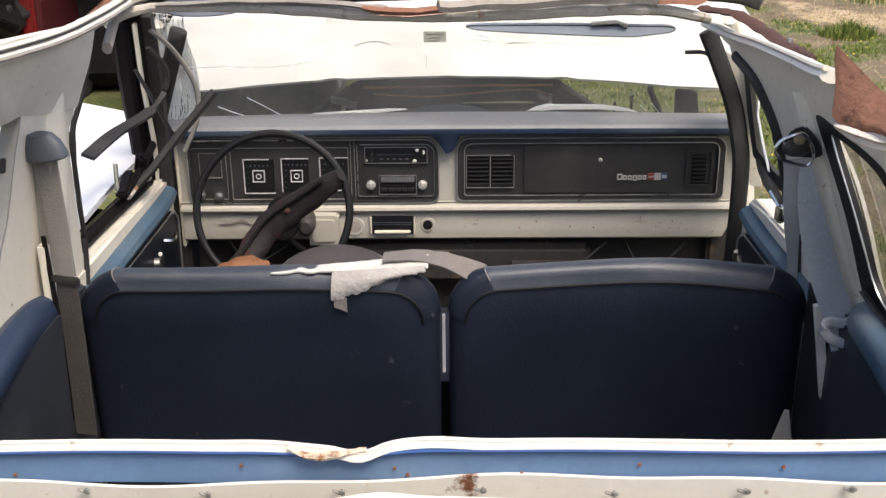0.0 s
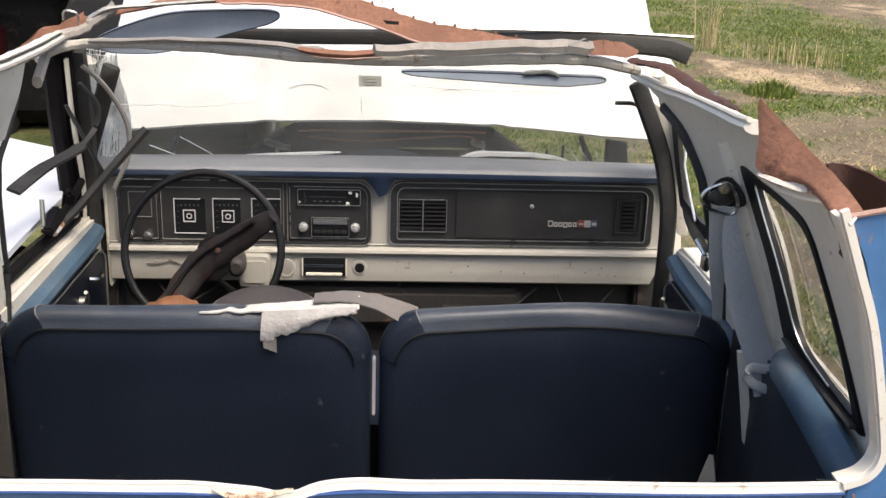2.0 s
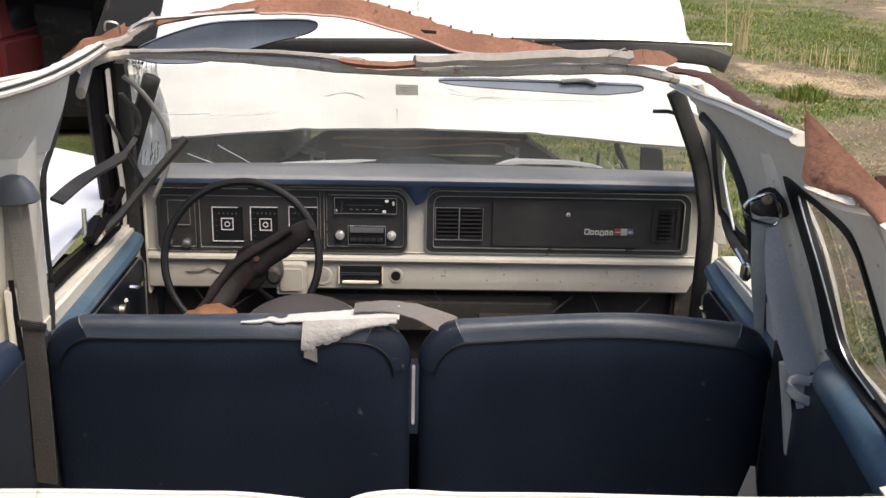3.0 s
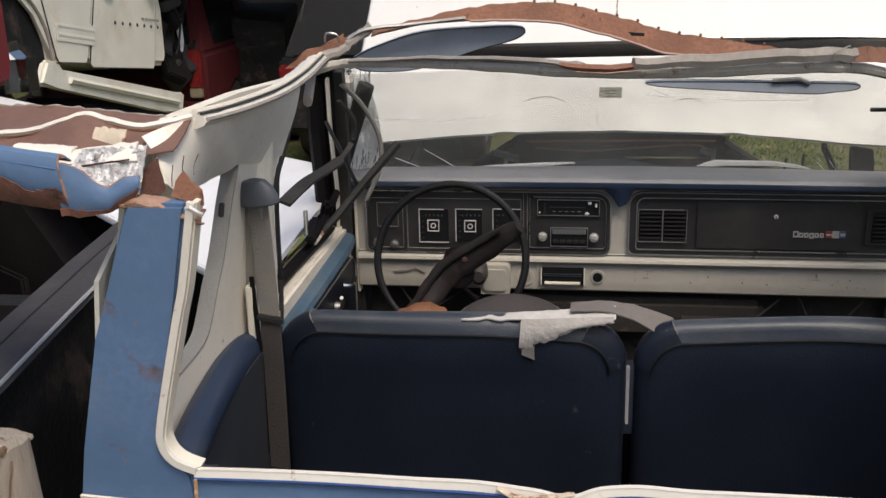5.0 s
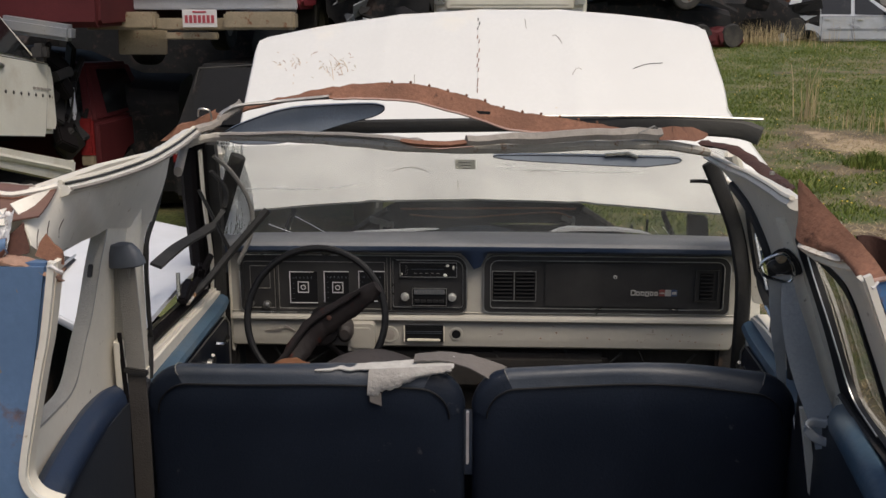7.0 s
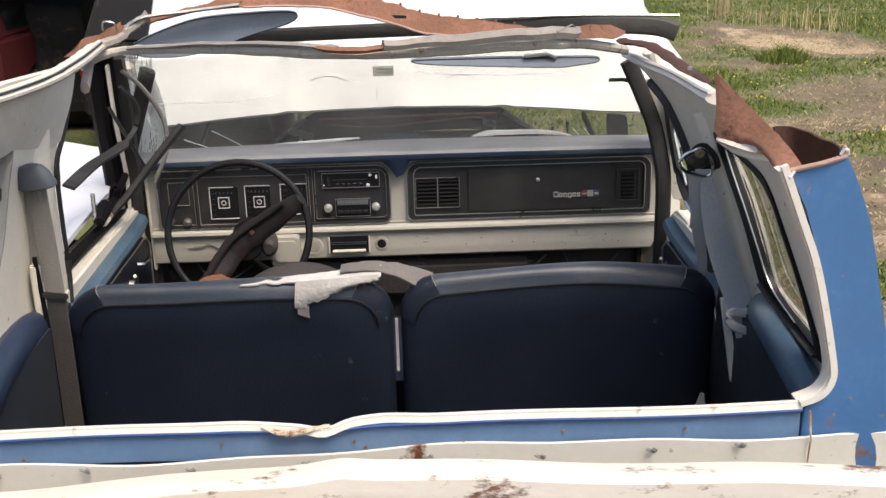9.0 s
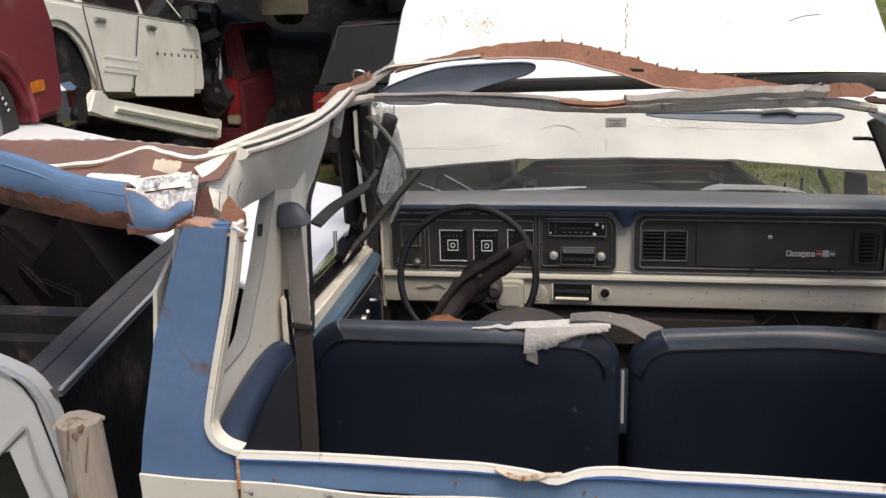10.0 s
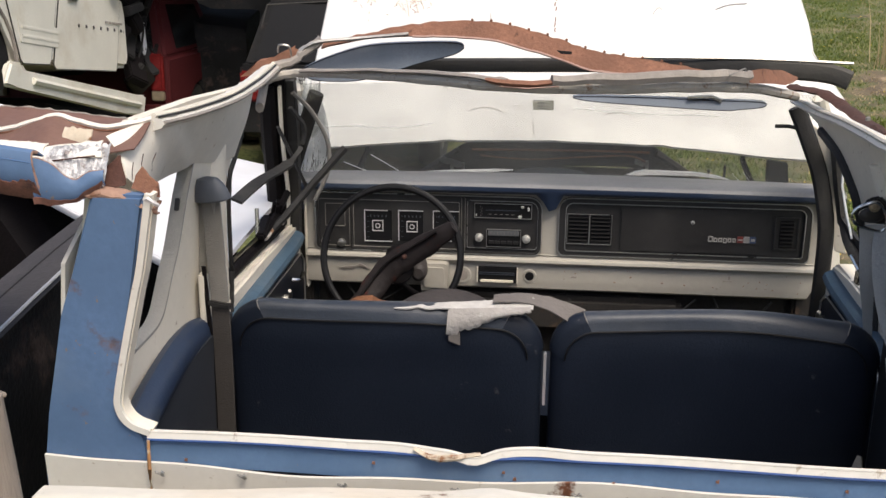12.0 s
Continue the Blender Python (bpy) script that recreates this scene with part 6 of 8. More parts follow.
dw = [(2.85, 1.535), (2.86, 1.40), (2.85, 1.27), (2.62, 1.245), (2.40, 1.265), (2.36, 1.33), (2.44, 1.45), (2.58, 1.545), (2.72, 1.575)]
di = [(2.66 + (y - 2.66) * 0.72, 1.40 + (z - 1.40) * 0.74) for y, z in dw]
part("sash", holed_plate(dw, [di], lambda y, z: (0.872 - 0.20 * (z - 1.25), y, z), (0.012, 0, 0)), black_rubber, wr, "black window sash")
part("latch", merge(box(0.02, 0.03, 0.045, pose(0.815, 2.40, 1.25, 0, 0, 15), 0.006), sweep([(0.81, 2.40, 1.27), (0.795, 2.43, 1.30)], 0.012, n=6)), chrome, wr)
part("stub_wire", sweep([(0.66, 2.88, 1.56), (0.70, 2.87, 1.562), (0.725, 2.88, 1.555)], 0.006, 0.012, n=5), black_rubber, wr)

# ---- seats ----
def seat_back(x0, x1, crown, nm_label):
    """Half of the bench's backrest: plump box with rounded shoulders, seam piping and a stitched top coloured lighter
    for sky light.
    """
    r = 0.098

    def outline(inset, zt):
        a, b = x0 + inset, x1 - inset
        rr = max(0.02, r - inset * 0.6)
        pts = [(a, 0.62), (a, 0.85), (a, 1.05)]
        for k in range(9):
            t = math.pi - math.pi / 2 * k / 8
            pts.append((a + rr + rr * math.cos(t), zt - inset - rr + rr * math.sin(t)))
        for k in range(1, 16):
            f = k / 16
            pts.append((a + rr + (b - a - 2 * rr) * f, zt - inset + crown * math.sin(math.pi * f) - 0.003 * math.sin(2 * math.pi * f)))
        for k in range(9):
            t = math.pi / 2 - math.pi / 2 * k / 8
            pts.append((b - rr + rr * math.cos(t), zt - inset - rr + rr * math.sin(t)))
        return pts + [(b, 1.05), (b, 0.85), (b, 0.62)]

    def lean(z):
        return 0.05 * (1.25 - z)
    prof = [(0.16, 2.024), (0.11, 2.022), (0.085, 2.023), (0.060, 2.0255), (0.038, 2.0295), (0.020, 2.035), (0.010, 2.040), (0.002, 2.050), (0.0, 2.062), (0.002, 2.078), (0.007, 2.092), (0.022, 2.104), (0.06, 2.112)]
    rings = [[(x, y + lean(z) + 0.005 * math.sin(7 * x + 5 * z) * (1 if y < 2.04 else 0), z) for x, z in outline(i, 1.244)] for i, y in prof]
    ob = part("seat_back", loft(rings), vinyl_dark, truck, nm_label, smooth=50)
    band = [[(x, y + lean(z) + 0.005 * math.sin(7 * x + 5 * z) * (1 if y < 2.04 else 0) - 0.0018, z + 0.0012) for x, z in outline(i - 0.0022, 1.244)[3:-3]] for i, y in prof[4:-1]]
    nb, mb = len(band), len(band[0])
    # upper strip takes the lighter vinyl, so skylight is painted into it
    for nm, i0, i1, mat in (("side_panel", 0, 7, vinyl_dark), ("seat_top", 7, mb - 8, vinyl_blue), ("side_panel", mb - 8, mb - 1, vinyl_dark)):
        part(nm, sheet(lambda u, v: band[min(nb - 1, round(v * (nb - 1)))][i0 + round(u * (i1 - i0))], i1 - i0, nb - 1, 0.0016), mat, ob, "grey-blue seat top, sky light put into its colour" if nm == "seat_top" else "", smooth=60)
    part("piping", sweep([(p[0], p[1] - 0.003, p[2] - 0.001) for p in band[0]], 0.005, n=6), wheel_black, ob)
    for e in (7, mb - 8):
        part("stitching", sweep([(b[e][0], b[e][1], b[e][2] + 0.002) for b in band[1:]], 0.0025, n=4), strap_grey, ob)
    return ob


seat_back(-0.795, -0.012, 0.004, "dark blue vinyl seat backrest with torn card on top")
seat_back(0.006, 0.780, 0.017, "dark blue vinyl seat backrest, top coloured lighter for sky light")
part("seat_gap_bar", span(-0.0085, -0.0015, 2.08, 2.10, 0.985, 1.125, 0.002), plate_white, truck, "pale metal bar between the seat backs")
cush = part("seat_cushion", sheet(lambda u, v: (-0.79 + 1.58 * u, 2.20 + 0.50 * v, 0.90 + 0.02 * math.sin(math.pi * v) - 0.05 * max(0, (v - 0.8) / 0.2) ** 2), 30, 12, 0.16), vinyl_dark, truck, "dark blue bench seat cushion")
part("seat_frame", merge(span(-0.72, 0.72, 2.22, 2.66, 0.66, 0.75), span(-0.72, -0.66, 2.22, 2.66, 0.55, 0.66), span(0.66, 0.72, 2.22, 2.66, 0.55, 0.66)), worn_black, cush)
part("cab_floor", span(-0.84, 0.84, 1.36, 3.45, 0.50, 0.55), dark_bay, truck, "dark cab floor")
part("buckle", sweep([(0.71, 1.92, 0.80), (0.725, 1.95, 0.88), (0.735, 1.97, 0.95)], [0.05, 0.045, 0.01], 0.012, n=6, square=True), strap_grey, truck)

# ---- seat belts ----
def belt(pts, w, mat, parent, up=(1, 0, 0), n=5, twist=None):
    return part("strap", sweep(smooth_path(pts, n), w, 0.004, square=True, up=up, twist=twist), mat, parent)


bl_ = part("seat_belt", moved(lathe([(0.004, -0.014), (0.044, -0.016), (0.051, -0.012), (0.050, 0.0), (0.042, 0.020), (0.028, 0.036), (0.010, 0.041), (0.003, 0.041)], None, 22), pose(-0.796, 1.985, 1.532, 4, -6, -14) @ Matrix.Diagonal((1.0, 0.55, 1.0, 1))), cap_blue, truck, "blue-grey belt guide with grey webbing")
belt([(-0.795, 1.985, 1.515), (-0.788, 1.975, 1.40), (-0.778, 1.955, 1.275)], 0.048, strap_grey, bl_, up=(0.25, 1, 0))
belt([(-0.778, 1.955, 1.275), (-0.774, 1.944, 1.12), (-0.772, 1.93, 0.92)], 0.048, strap_dark, bl_, up=(0.25, 1, 0))
belt([(-0.805, 1.99, 1.515), (-0.822, 1.998, 1.40), (-0.842, 2.00, 1.26), (-0.852, 2.005, 1.14)], 0.052, strap_shade, bl_, up=(0.5, 1, 0))
part("belt_clip", box(0.060, 0.014, 0.014, pose(-0.777, 1.950, 1.270, 0, 3, -12), 0.003), black_plastic, bl_)
part("strap_shadow", sweep([(-0.816, 1.965, 1.36), (-0.806, 1.955, 1.20), (-0.802, 1.94, 0.95)], 0.010, 0.004, n=4, square=True, up=(0.25, 1, 0)), worn_black, bl_)
part("retractor", sweep(smooth_path([(-0.868, 1.96, 1.180), (-0.838, 1.975, 1.190), (-0.806, 2.00, 1.180), (-0.802, 2.02, 1.150), (-0.830, 2.02, 1.132)], 4), 0.012, 0.028, n=8), pad_blue, bl_, "blue plastic belt guide loop")
br_ = part("seat_belt", plate([(0.668, 1.985, 1.545), (0.684, 1.985, 1.566), (0.708, 1.985, 1.572), (0.730, 1.985, 1.552), (0.752, 1.985, 1.520), (0.740, 1.985, 1.506), (0.690, 1.985, 1.512)], (0.006, 0.016, 0), 0.004), black_plastic, truck, "chrome belt ring with grey-blue webbing")
RING = smooth_path([(0.646, 1.958, 1.532), (0.653, 1.956, 1.551), (0.674, 1.955, 1.562), (0.692, 1.955, 1.567), (0.709, 1.957, 1.553), (0.721, 1.962, 1.528), (0.723, 1.965, 1.511), (0.713, 1.968, 1.499), (0.686, 1.966, 1.504), (0.660, 1.962, 1.514)], 3, True)
part("ring", sweep(RING, 0.0075, n=8, closed=True), chrome, br_, "chrome belt ring")
part("ring_boss", lathe([(0.003, 0), (0.026, 0.002), (0.028, 0.012), (0.020, 0.018), (0.003, 0.019)], pose(0.690, 1.978, 1.534, 90, 0, 0) @ Matrix.Diagonal((1.0, 0.62, 1.0, 1)), 18), black_plastic, br_, "black plastic boss behind the ring")
part("ring_bolt", lathe([(0.012, 0), (0.012, 0.006), (0.006, 0.010), (0.005, 0.006)], pose(0.691, 1.962, 1.556, 90, 0, 0), 12), bumper_cream, br_)
S1 = smooth_path([(0.692, 1.968, 1.512), (0.697, 1.978, 1.482), (0.704, 1.995, 1.424), (0.715, 2.015, 1.357), (0.730, 2.04, 1.297), (0.752, 2.075, 1.205), (0.785, 2.13, 1.118), (0.80, 2.16, 1.04)], 4)
part("strap", sweep(S1, [0.052 - 0.034 * min(1.0, k / 20) for k in range(len(S1))], 0.003, square=True, up=(0.1, 1, 0)), strap_blue, br_, "grey-blue webbing hanging from the ring")
S2 = smooth_path([(0.712, 1.968, 1.499), (0.718, 1.956, 1.447), (0.733, 1.946, 1.385), (0.751, 1.940, 1.324), (0.772, 1.935, 1.263), (0.792, 1.928, 1.213), (0.806, 1.915, 1.172), (0.815, 1.90, 1.13)], 4)
part("sleeve", sweep(S2, [0.022 + 0.038 * math.sin(math.pi / 2 * min(1.0, k / 13)) for k in range(len(S2))], 0.003, square=True, up=(0.15, 1, 0.1)), sleeve_blue, br_, "wide grey-blue belt webbing running to the reel")
part("retractor", sweep(smooth_path([(0.842, 1.86, 1.200), (0.822, 1.875, 1.206), (0.800, 1.895, 1.190), (0.772, 1.90, 1.192), (0.760, 1.895, 1.180), (0.772, 1.89, 1.162), (0.795, 1.885, 1.152), (0.815, 1.88, 1.148)], 4), 0.013, 0.022, n=8), sleeve_blue, br_, "blue-grey plastic belt guide loop")
part("anchor_screw", lathe([(0.007, 0), (0.007, 0.004)], pose(0.790, 1.94, 1.145, 90), 8), rust_metal, br_)

# ---- truck running gear and bed ----
def wheel_parts(parent, x, y, z, r, w, s, rim=rim_metal, tyre=tyre_rubber):
    m = pose(x, y, z, 0, 90, 0)
    prof = [(r * 0.60, -w / 2 * 0.85), (r * 0.75, -w / 2), (r * 0.93, -w / 2 * 0.95), (r, -w / 2 * 0.72), (r, w / 2 * 0.72), (r * 0.93, w / 2 * 0.95), (r * 0.75, w / 2), (r * 0.60, w / 2 * 0.85)]
    rings = [[Vector((q * math.cos(2 * math.pi * k / 28), q * math.sin(2 * math.pi * k / 28), h)) for k in range(28)] for q, h in prof]
    rings.append(rings[0])
    bm = moved(loft(rings, caps=False), m)
    wh = part("wheel", bm, tyre, parent, "dusty black tyre")
    part("rim", lathe([(r * 0.61, -w * 0.42), (r * 0.60, -w * 0.2), (r * 0.25, -w * 0.05), (r * 0.12, 0), (r * 0.12, w * 0.1), (r * 0.30, w * 0.14), (r * 0.5, w * 0.05), (r * 0.58, w * 0.2), (r * 0.62, w * 0.42)], m @ Matrix.Diagonal((1, 1, s, 1)), 20), rim, wh)
    return wh


for s in (-1, 1):
    wheel_parts(truck, s * 0.82, 3.95, 0.37, 0.37, 0.22, s)
    wheel_parts(truck, s * 0.82, 0.2, 0.37, 0.37, 0.22, s)
part("chassis", merge(span(-0.45, -0.37, -1.3, 4.4, 0.42, 0.54), span(0.37, 0.45, -1.3, 4.4, 0.42, 0.54), span(-0.8, 0.8, 3.90, 4.0, 0.33, 0.42), span(-0.8, 0.8, 0.15, 0.25, 0.33, 0.42), span(-0.75, 0.75, 1.5, 1.6, 0.48, 0.52)), worn_black, truck)


def bed_top(u, v):
    x = -0.86 + 1.72 * u
    kink = math.exp(-((x + 0.09) / 0.05) ** 2)
    z = 1.197 + 0.036 * (1 - abs(x + 0.09) / 0.85) + 0.004 * kink + 0.003 * math.sin(13 * x)
    prof = ((1.234, -0.02), (1.230, 0.0), (1.190, 0.002), (1.183, -0.004), (1.180, -0.034), (1.195, -0.5))
    k = v * 5
    i = min(4, int(k))
    y, dz = [prof[i][c] + (prof[i + 1][c] - prof[i][c]) * (k - i) for c in (0, 1)]
    return (x, y + 0.006 * kink - 0.025 * abs(x), z + dz)


bed = part("bed", sheet(bed_top, 60, 15, 0.005), chipped_white, truck, "white cargo bed front wall, bent, chipped and rusty")
rb_ = random.Random(19)


def bed_mark(u, v, du, dv, k, mat, lift=0.0012, nm="paint_chip"):
    """A thin ragged flake lying on the bed wall's top or face."""
    pts = []
    for a in range(7):
        t = 2 * math.pi * a / 7
        q = rb_.uniform(0.6, 1.1)
        p = bed_top(u + du * 1.5 * q * math.cos(t), v + dv * 1.6 * q * math.sin(t))
        pts.append((p[0], p[1] - lift, p[2] + lift))
    part(nm, plate(pts, (0, 0.0006, -0.0006)), mat, bed)


for k in range(74):
    edge = k % 3
    v = (rb_.gauss(0.415, 0.02), rb_.uniform(0.22, 0.40), rb_.uniform(0.60, 0.72))[edge]
    bed_mark(rb_.uniform(0.03, 0.97), v, rb_.uniform(0.0015, 0.008), rb_.uniform(0.004, 0.012) if edge else rb_.uniform(0.008, 0.022), k, rust_metal if k % 4 else grey_brown)
for u, n in ((0.445, 7), (0.72, 6), (0.70, 4)):
    for k in range(n):
        bed_mark(u + rb_.gauss(0, 0.006), 0.32 + 0.055 * k, rb_.uniform(0.003, 0.008), 0.028, k, stain_orange if k % 2 else rust_metal, 0.0016, "rust_streak")
for s in (-1, 1):
    part("bed_side", plate([(s * 0.86, y, z) for y, z in ((1.14, 0.62), (1.14, 1.20), (-1.25, 1.20), (-1.25, 0.62))], (s * 0.10, 0, 0), 0.02), white_paint, bed)
part("bed_floor", span(-0.86, 0.86, -1.25, 1.15, 0.60, 0.66), rust_metal, bed)
part("tailgate", span(-0.86, 0.86, -1.30, -1.255, 0.62, 1.18, 0.015), white_paint, bed)

# ---- loose things in the cab ----
def card_fn(u, v):
    # torn board lying along the seat's rear edge, rising to the right
    x = -0.372 + 0.335 * u
    y0 = 2.034 + 0.011 * noise.noise(Vector((x * 30, 0, 3))) + 0.005 * noise.noise(Vector((x * 80, 0, 5)))
    y = y0 + (0.022 + 0.030 * u) * v * min(1.0, 0.15 + 4 * u)
    return (x, y, 1.248 + 0.012 * u + 0.010 * v * u + 0.003 * noise.noise(Vector((x * 24, y * 9, 0))))


card = part("torn_card", sheet(card_fn, 40, 8, 0.003), card_light, None, smooth=50)
tagged(card, "torn pale fibre board lying over the seat backs", "cardboard")


def tongue(u, v):
    # the ragged strip that hangs down behind the seat
    x = -0.240 + 0.198 * u
    prof = ((0.0, 0.060), (0.13, 0.062), (0.15, 0.050), (0.28, 0.048), (0.36, 0.042), (0.5, 0.028), (0.62, 0.018), (0.8, 0.012), (1.0, 0.004))
    d = 0.0
    for (a, da), (b, db) in zip(prof, prof[1:]):
        if a <= u <= b:
            d = da + (db - da) * (u - a) / (b - a)
    d += 0.008 * noise.noise(Vector((u * 25, 3, 0))) + 0.005 * noise.noise(Vector((u * 60, 5, 0)))
    top = 1.254 + 0.010 * u
    return (x - 0.004 * v * (1 - u), 2.028 - 0.012 * math.sin(math.pi * v * 0.8) - 0.004 * v, top - d * v)


part("hanging_strip", sheet(tongue, 40, 10, 0.003), card_fibre, card, smooth=50)
part("hanging_tab", plate([(-0.238, 2.016, 1.196), (-0.211, 2.016, 1.198), (-0.210, 2.014, 1.166), (-0.238, 2.014, 1.177)], (0, 0.003, 0)), card_grey, card)


def board_fn(u, v):
    # grey side of the board, arched and dipping into the gap
    x = -0.135 + 0.225 * u
    return (x, 2.050 + 0.055 * v, 1.256 + 0.020 * math.sin(math.pi * min(1.0, 0.18 + 0.82 * u)) - (0.045 * u ** 2.2) * (1.15 - v) - 0.012 * u * u + 0.003 * noise.noise(Vector((u * 9, v * 4, 0))))


part("arched_board", sheet(board_fn, 18, 6, 0.003), card_grey, card)
lid = thing("round_lid", "dull grey-brown round lid lying on the seat", "lid", (-0.32, 2.45, 0.92))
part("disc", lathe([(0.02, 0.03), (0.10, 0.028), (0.13, 0.022), (0.150, 0.008), (0.155, 0.0), (0.147, -0.004)], pose(-0.293, 2.50, 1.045, 12, 1, 0), 32), lid_brown, lid)
part("bead", sweep([pose(-0.293, 2.50, 1.045, 12, 1, 0) @ Vector((0.153 * math.cos(2 * math.pi * k / 36), 0.153 * math.sin(2 * math.pi * k / 36), 0)) for k in range(36)], 0.008, n=6, closed=True), grey_brown, lid)
part("stack", lathe([(0.12, 0.91), (0.13, 0.95), (0.12, 1.02), (0.10, 1.03)], pose(-0.30, 2.50, 0), 24), lid_brown, lid)
glove = part("work_glove", sweep(smooth_path([(-0.66, 2.58, 1.00), (-0.60, 2.59, 1.025), (-0.54, 2.60, 1.045), (-0.485, 2.61, 1.035)], 5), [0.05, 0.07, 0.085, 0.09, 0.095, 0.1, 0.1, 0.1, 0.095, 0.09, 0.085, 0.08, 0.075, 0.06, 0.05, 0.03], [0.03, 0.04, 0.045, 0.05, 0.05, 0.05, 0.045, 0.045, 0.045, 0.04, 0.04, 0.04, 0.035, 0.03, 0.025, 0.02], n=10, wobble=0.003), tan_leather)
tagged(glove, "tan leather work glove lying in a heap by the wheel", "glove")
rag = part("clothes_heap", sheet(lambda u, v: (-0.75 + 0.36 * u, 2.42 + 0.28 * v, 0.915 + 0.09 * math.sin(math.pi * u) * math.sin(math.pi * v) + 0.01 * noise.noise(Vector((u * 6, v * 6, 2)))), 20, 16, 0.01), dark_wreck)
tagged(rag, "dark crumpled cloth heap on the bench seat", "cloth")

# ---- ground ----
def ground_z(x, y):
    t = min(1.0, max(0.0, (y - 11.0) / 18.0))
    base = 0.60 * t * t * (3 - 2 * t) + 0.012 * max(0.0, min(y, 90.0) - 29)
    r = 1.0 if y > 4.6 or abs(x) > 1.6 else 0.3
    return base + r * (0.035 * noise.noise(Vector((x * 0.5, y * 0.5, 0))) + 0.012 * noise.noise(Vector((x * 2.1, y * 2.1, 4))))


def axis(lo, hi, step, far):
    a = list(np.arange(lo, hi + 1e-6, step))
    out, d = [], step
    v = hi
    while v < far:
        d *= 1.35
        v += d
        out.append(v)
    pre, d, v = [], step, lo
    while v > -far:
        d *= 1.35
        v -= d
        pre.append(v)
    return pre[::-1] + a + out


# bare and grassy places of the yard: x, y, reach along x, reach along y, amount (minus: bare)
PATCHES = [(5.2, 13.75, 0.75, 0.75, -2.4), (4.75, 14.9, 0.35, 0.6, -1.6), (5.9, 13.1, 0.6, 0.45, -1.7), (10.0, 21.0, 1.3, 2.2, -1.8), (11.3, 23.8, 1.2, 1.5, -1.2),
           (3.85, 8.95, 0.50, 0.22, -1.9), (3.4, 6.9, 0.55, 0.75, -1.5), (3.0, 5.7, 0.5, 0.6, -1.4), (4.7, 9.6, 0.7, 0.5, -1.0), (5.2, 10.9, 0.8, 0.5, -0.9), (4.3, 12.2, 0.4, 0.5, -0.9),
           (4.4, 10.5, 0.35, 0.3, -0.7), (3.85, 10.95, 0.32, 0.22, 0.9), (3.70, 9.85, 0.36, 0.30, 1.1), (4.62, 11.5, 0.6, 0.4, 0.9), (4.3, 8.3, 0.4, 0.35, 1.0), (3.32, 7.1, 0.28, 0.25, 0.9), (2.7, 5.1, 0.35, 0.3, 0.9), (4.5, 13.3, 0.35, 0.3, 0.8), (7.0, 16.9, 3.5, 1.8, 0.7), (6.3, 12.2, 0.8, 0.35, 0.6)]


def turf_amount(x, y):
    """0 bare earth, 1 full grass."""
    n = noise.noise(Vector((x * 0.32 + 5, y * 0.32, 2))) + 0.5 * noise.noise(Vector((x * 1.1, y * 1.1, 7)))
    near = 0.16 * (1 - min(1.0, max(0.0, (y - 11.5) / 2.5))) if x > 1.5 else 0.0
    spot = sum(a * math.exp(-((x - cx) / rx) ** 2 - ((y - cy) / ry) ** 2) for cx, cy, rx, ry, a in PATCHES if abs(y - cy) < 3 * ry)
    return 0.80 + 0.6 * n - near + spot * (1 + 0.5 * noise.noise(Vector((x * 2.6, y * 2.6, 15)))) + 0.75 * noise.noise(Vector((x * 1.9, y * 1.9, 3))) + 0.55 * noise.noise(Vector((x * 4.4, y * 4.4, 8)))


GX, GY = axis(-8, 16, 0.16, 1500), axis(-3, 34, 0.16, 1500)
gv = [(x, y, ground_z(x, y)) for y in GY for x in GX]
nx = len(GX)
gf = [(j * nx + i, j * nx + i + 1, (j + 1) * nx + i + 1, (j + 1) * nx + i) for j in range(len(GY) - 1) for i in range(nx - 1)]
gm = bpy.data.meshes.new("ground")
gm.from_pydata(gv, [], gf)
gm.polygons.foreach_set("use_smooth", [True] * len(gf))
cover = gm.attributes.new("turf", "FLOAT", "POINT")
cover.data.foreach_set("value", [turf_amount(x, y) for x, y, z in gv])


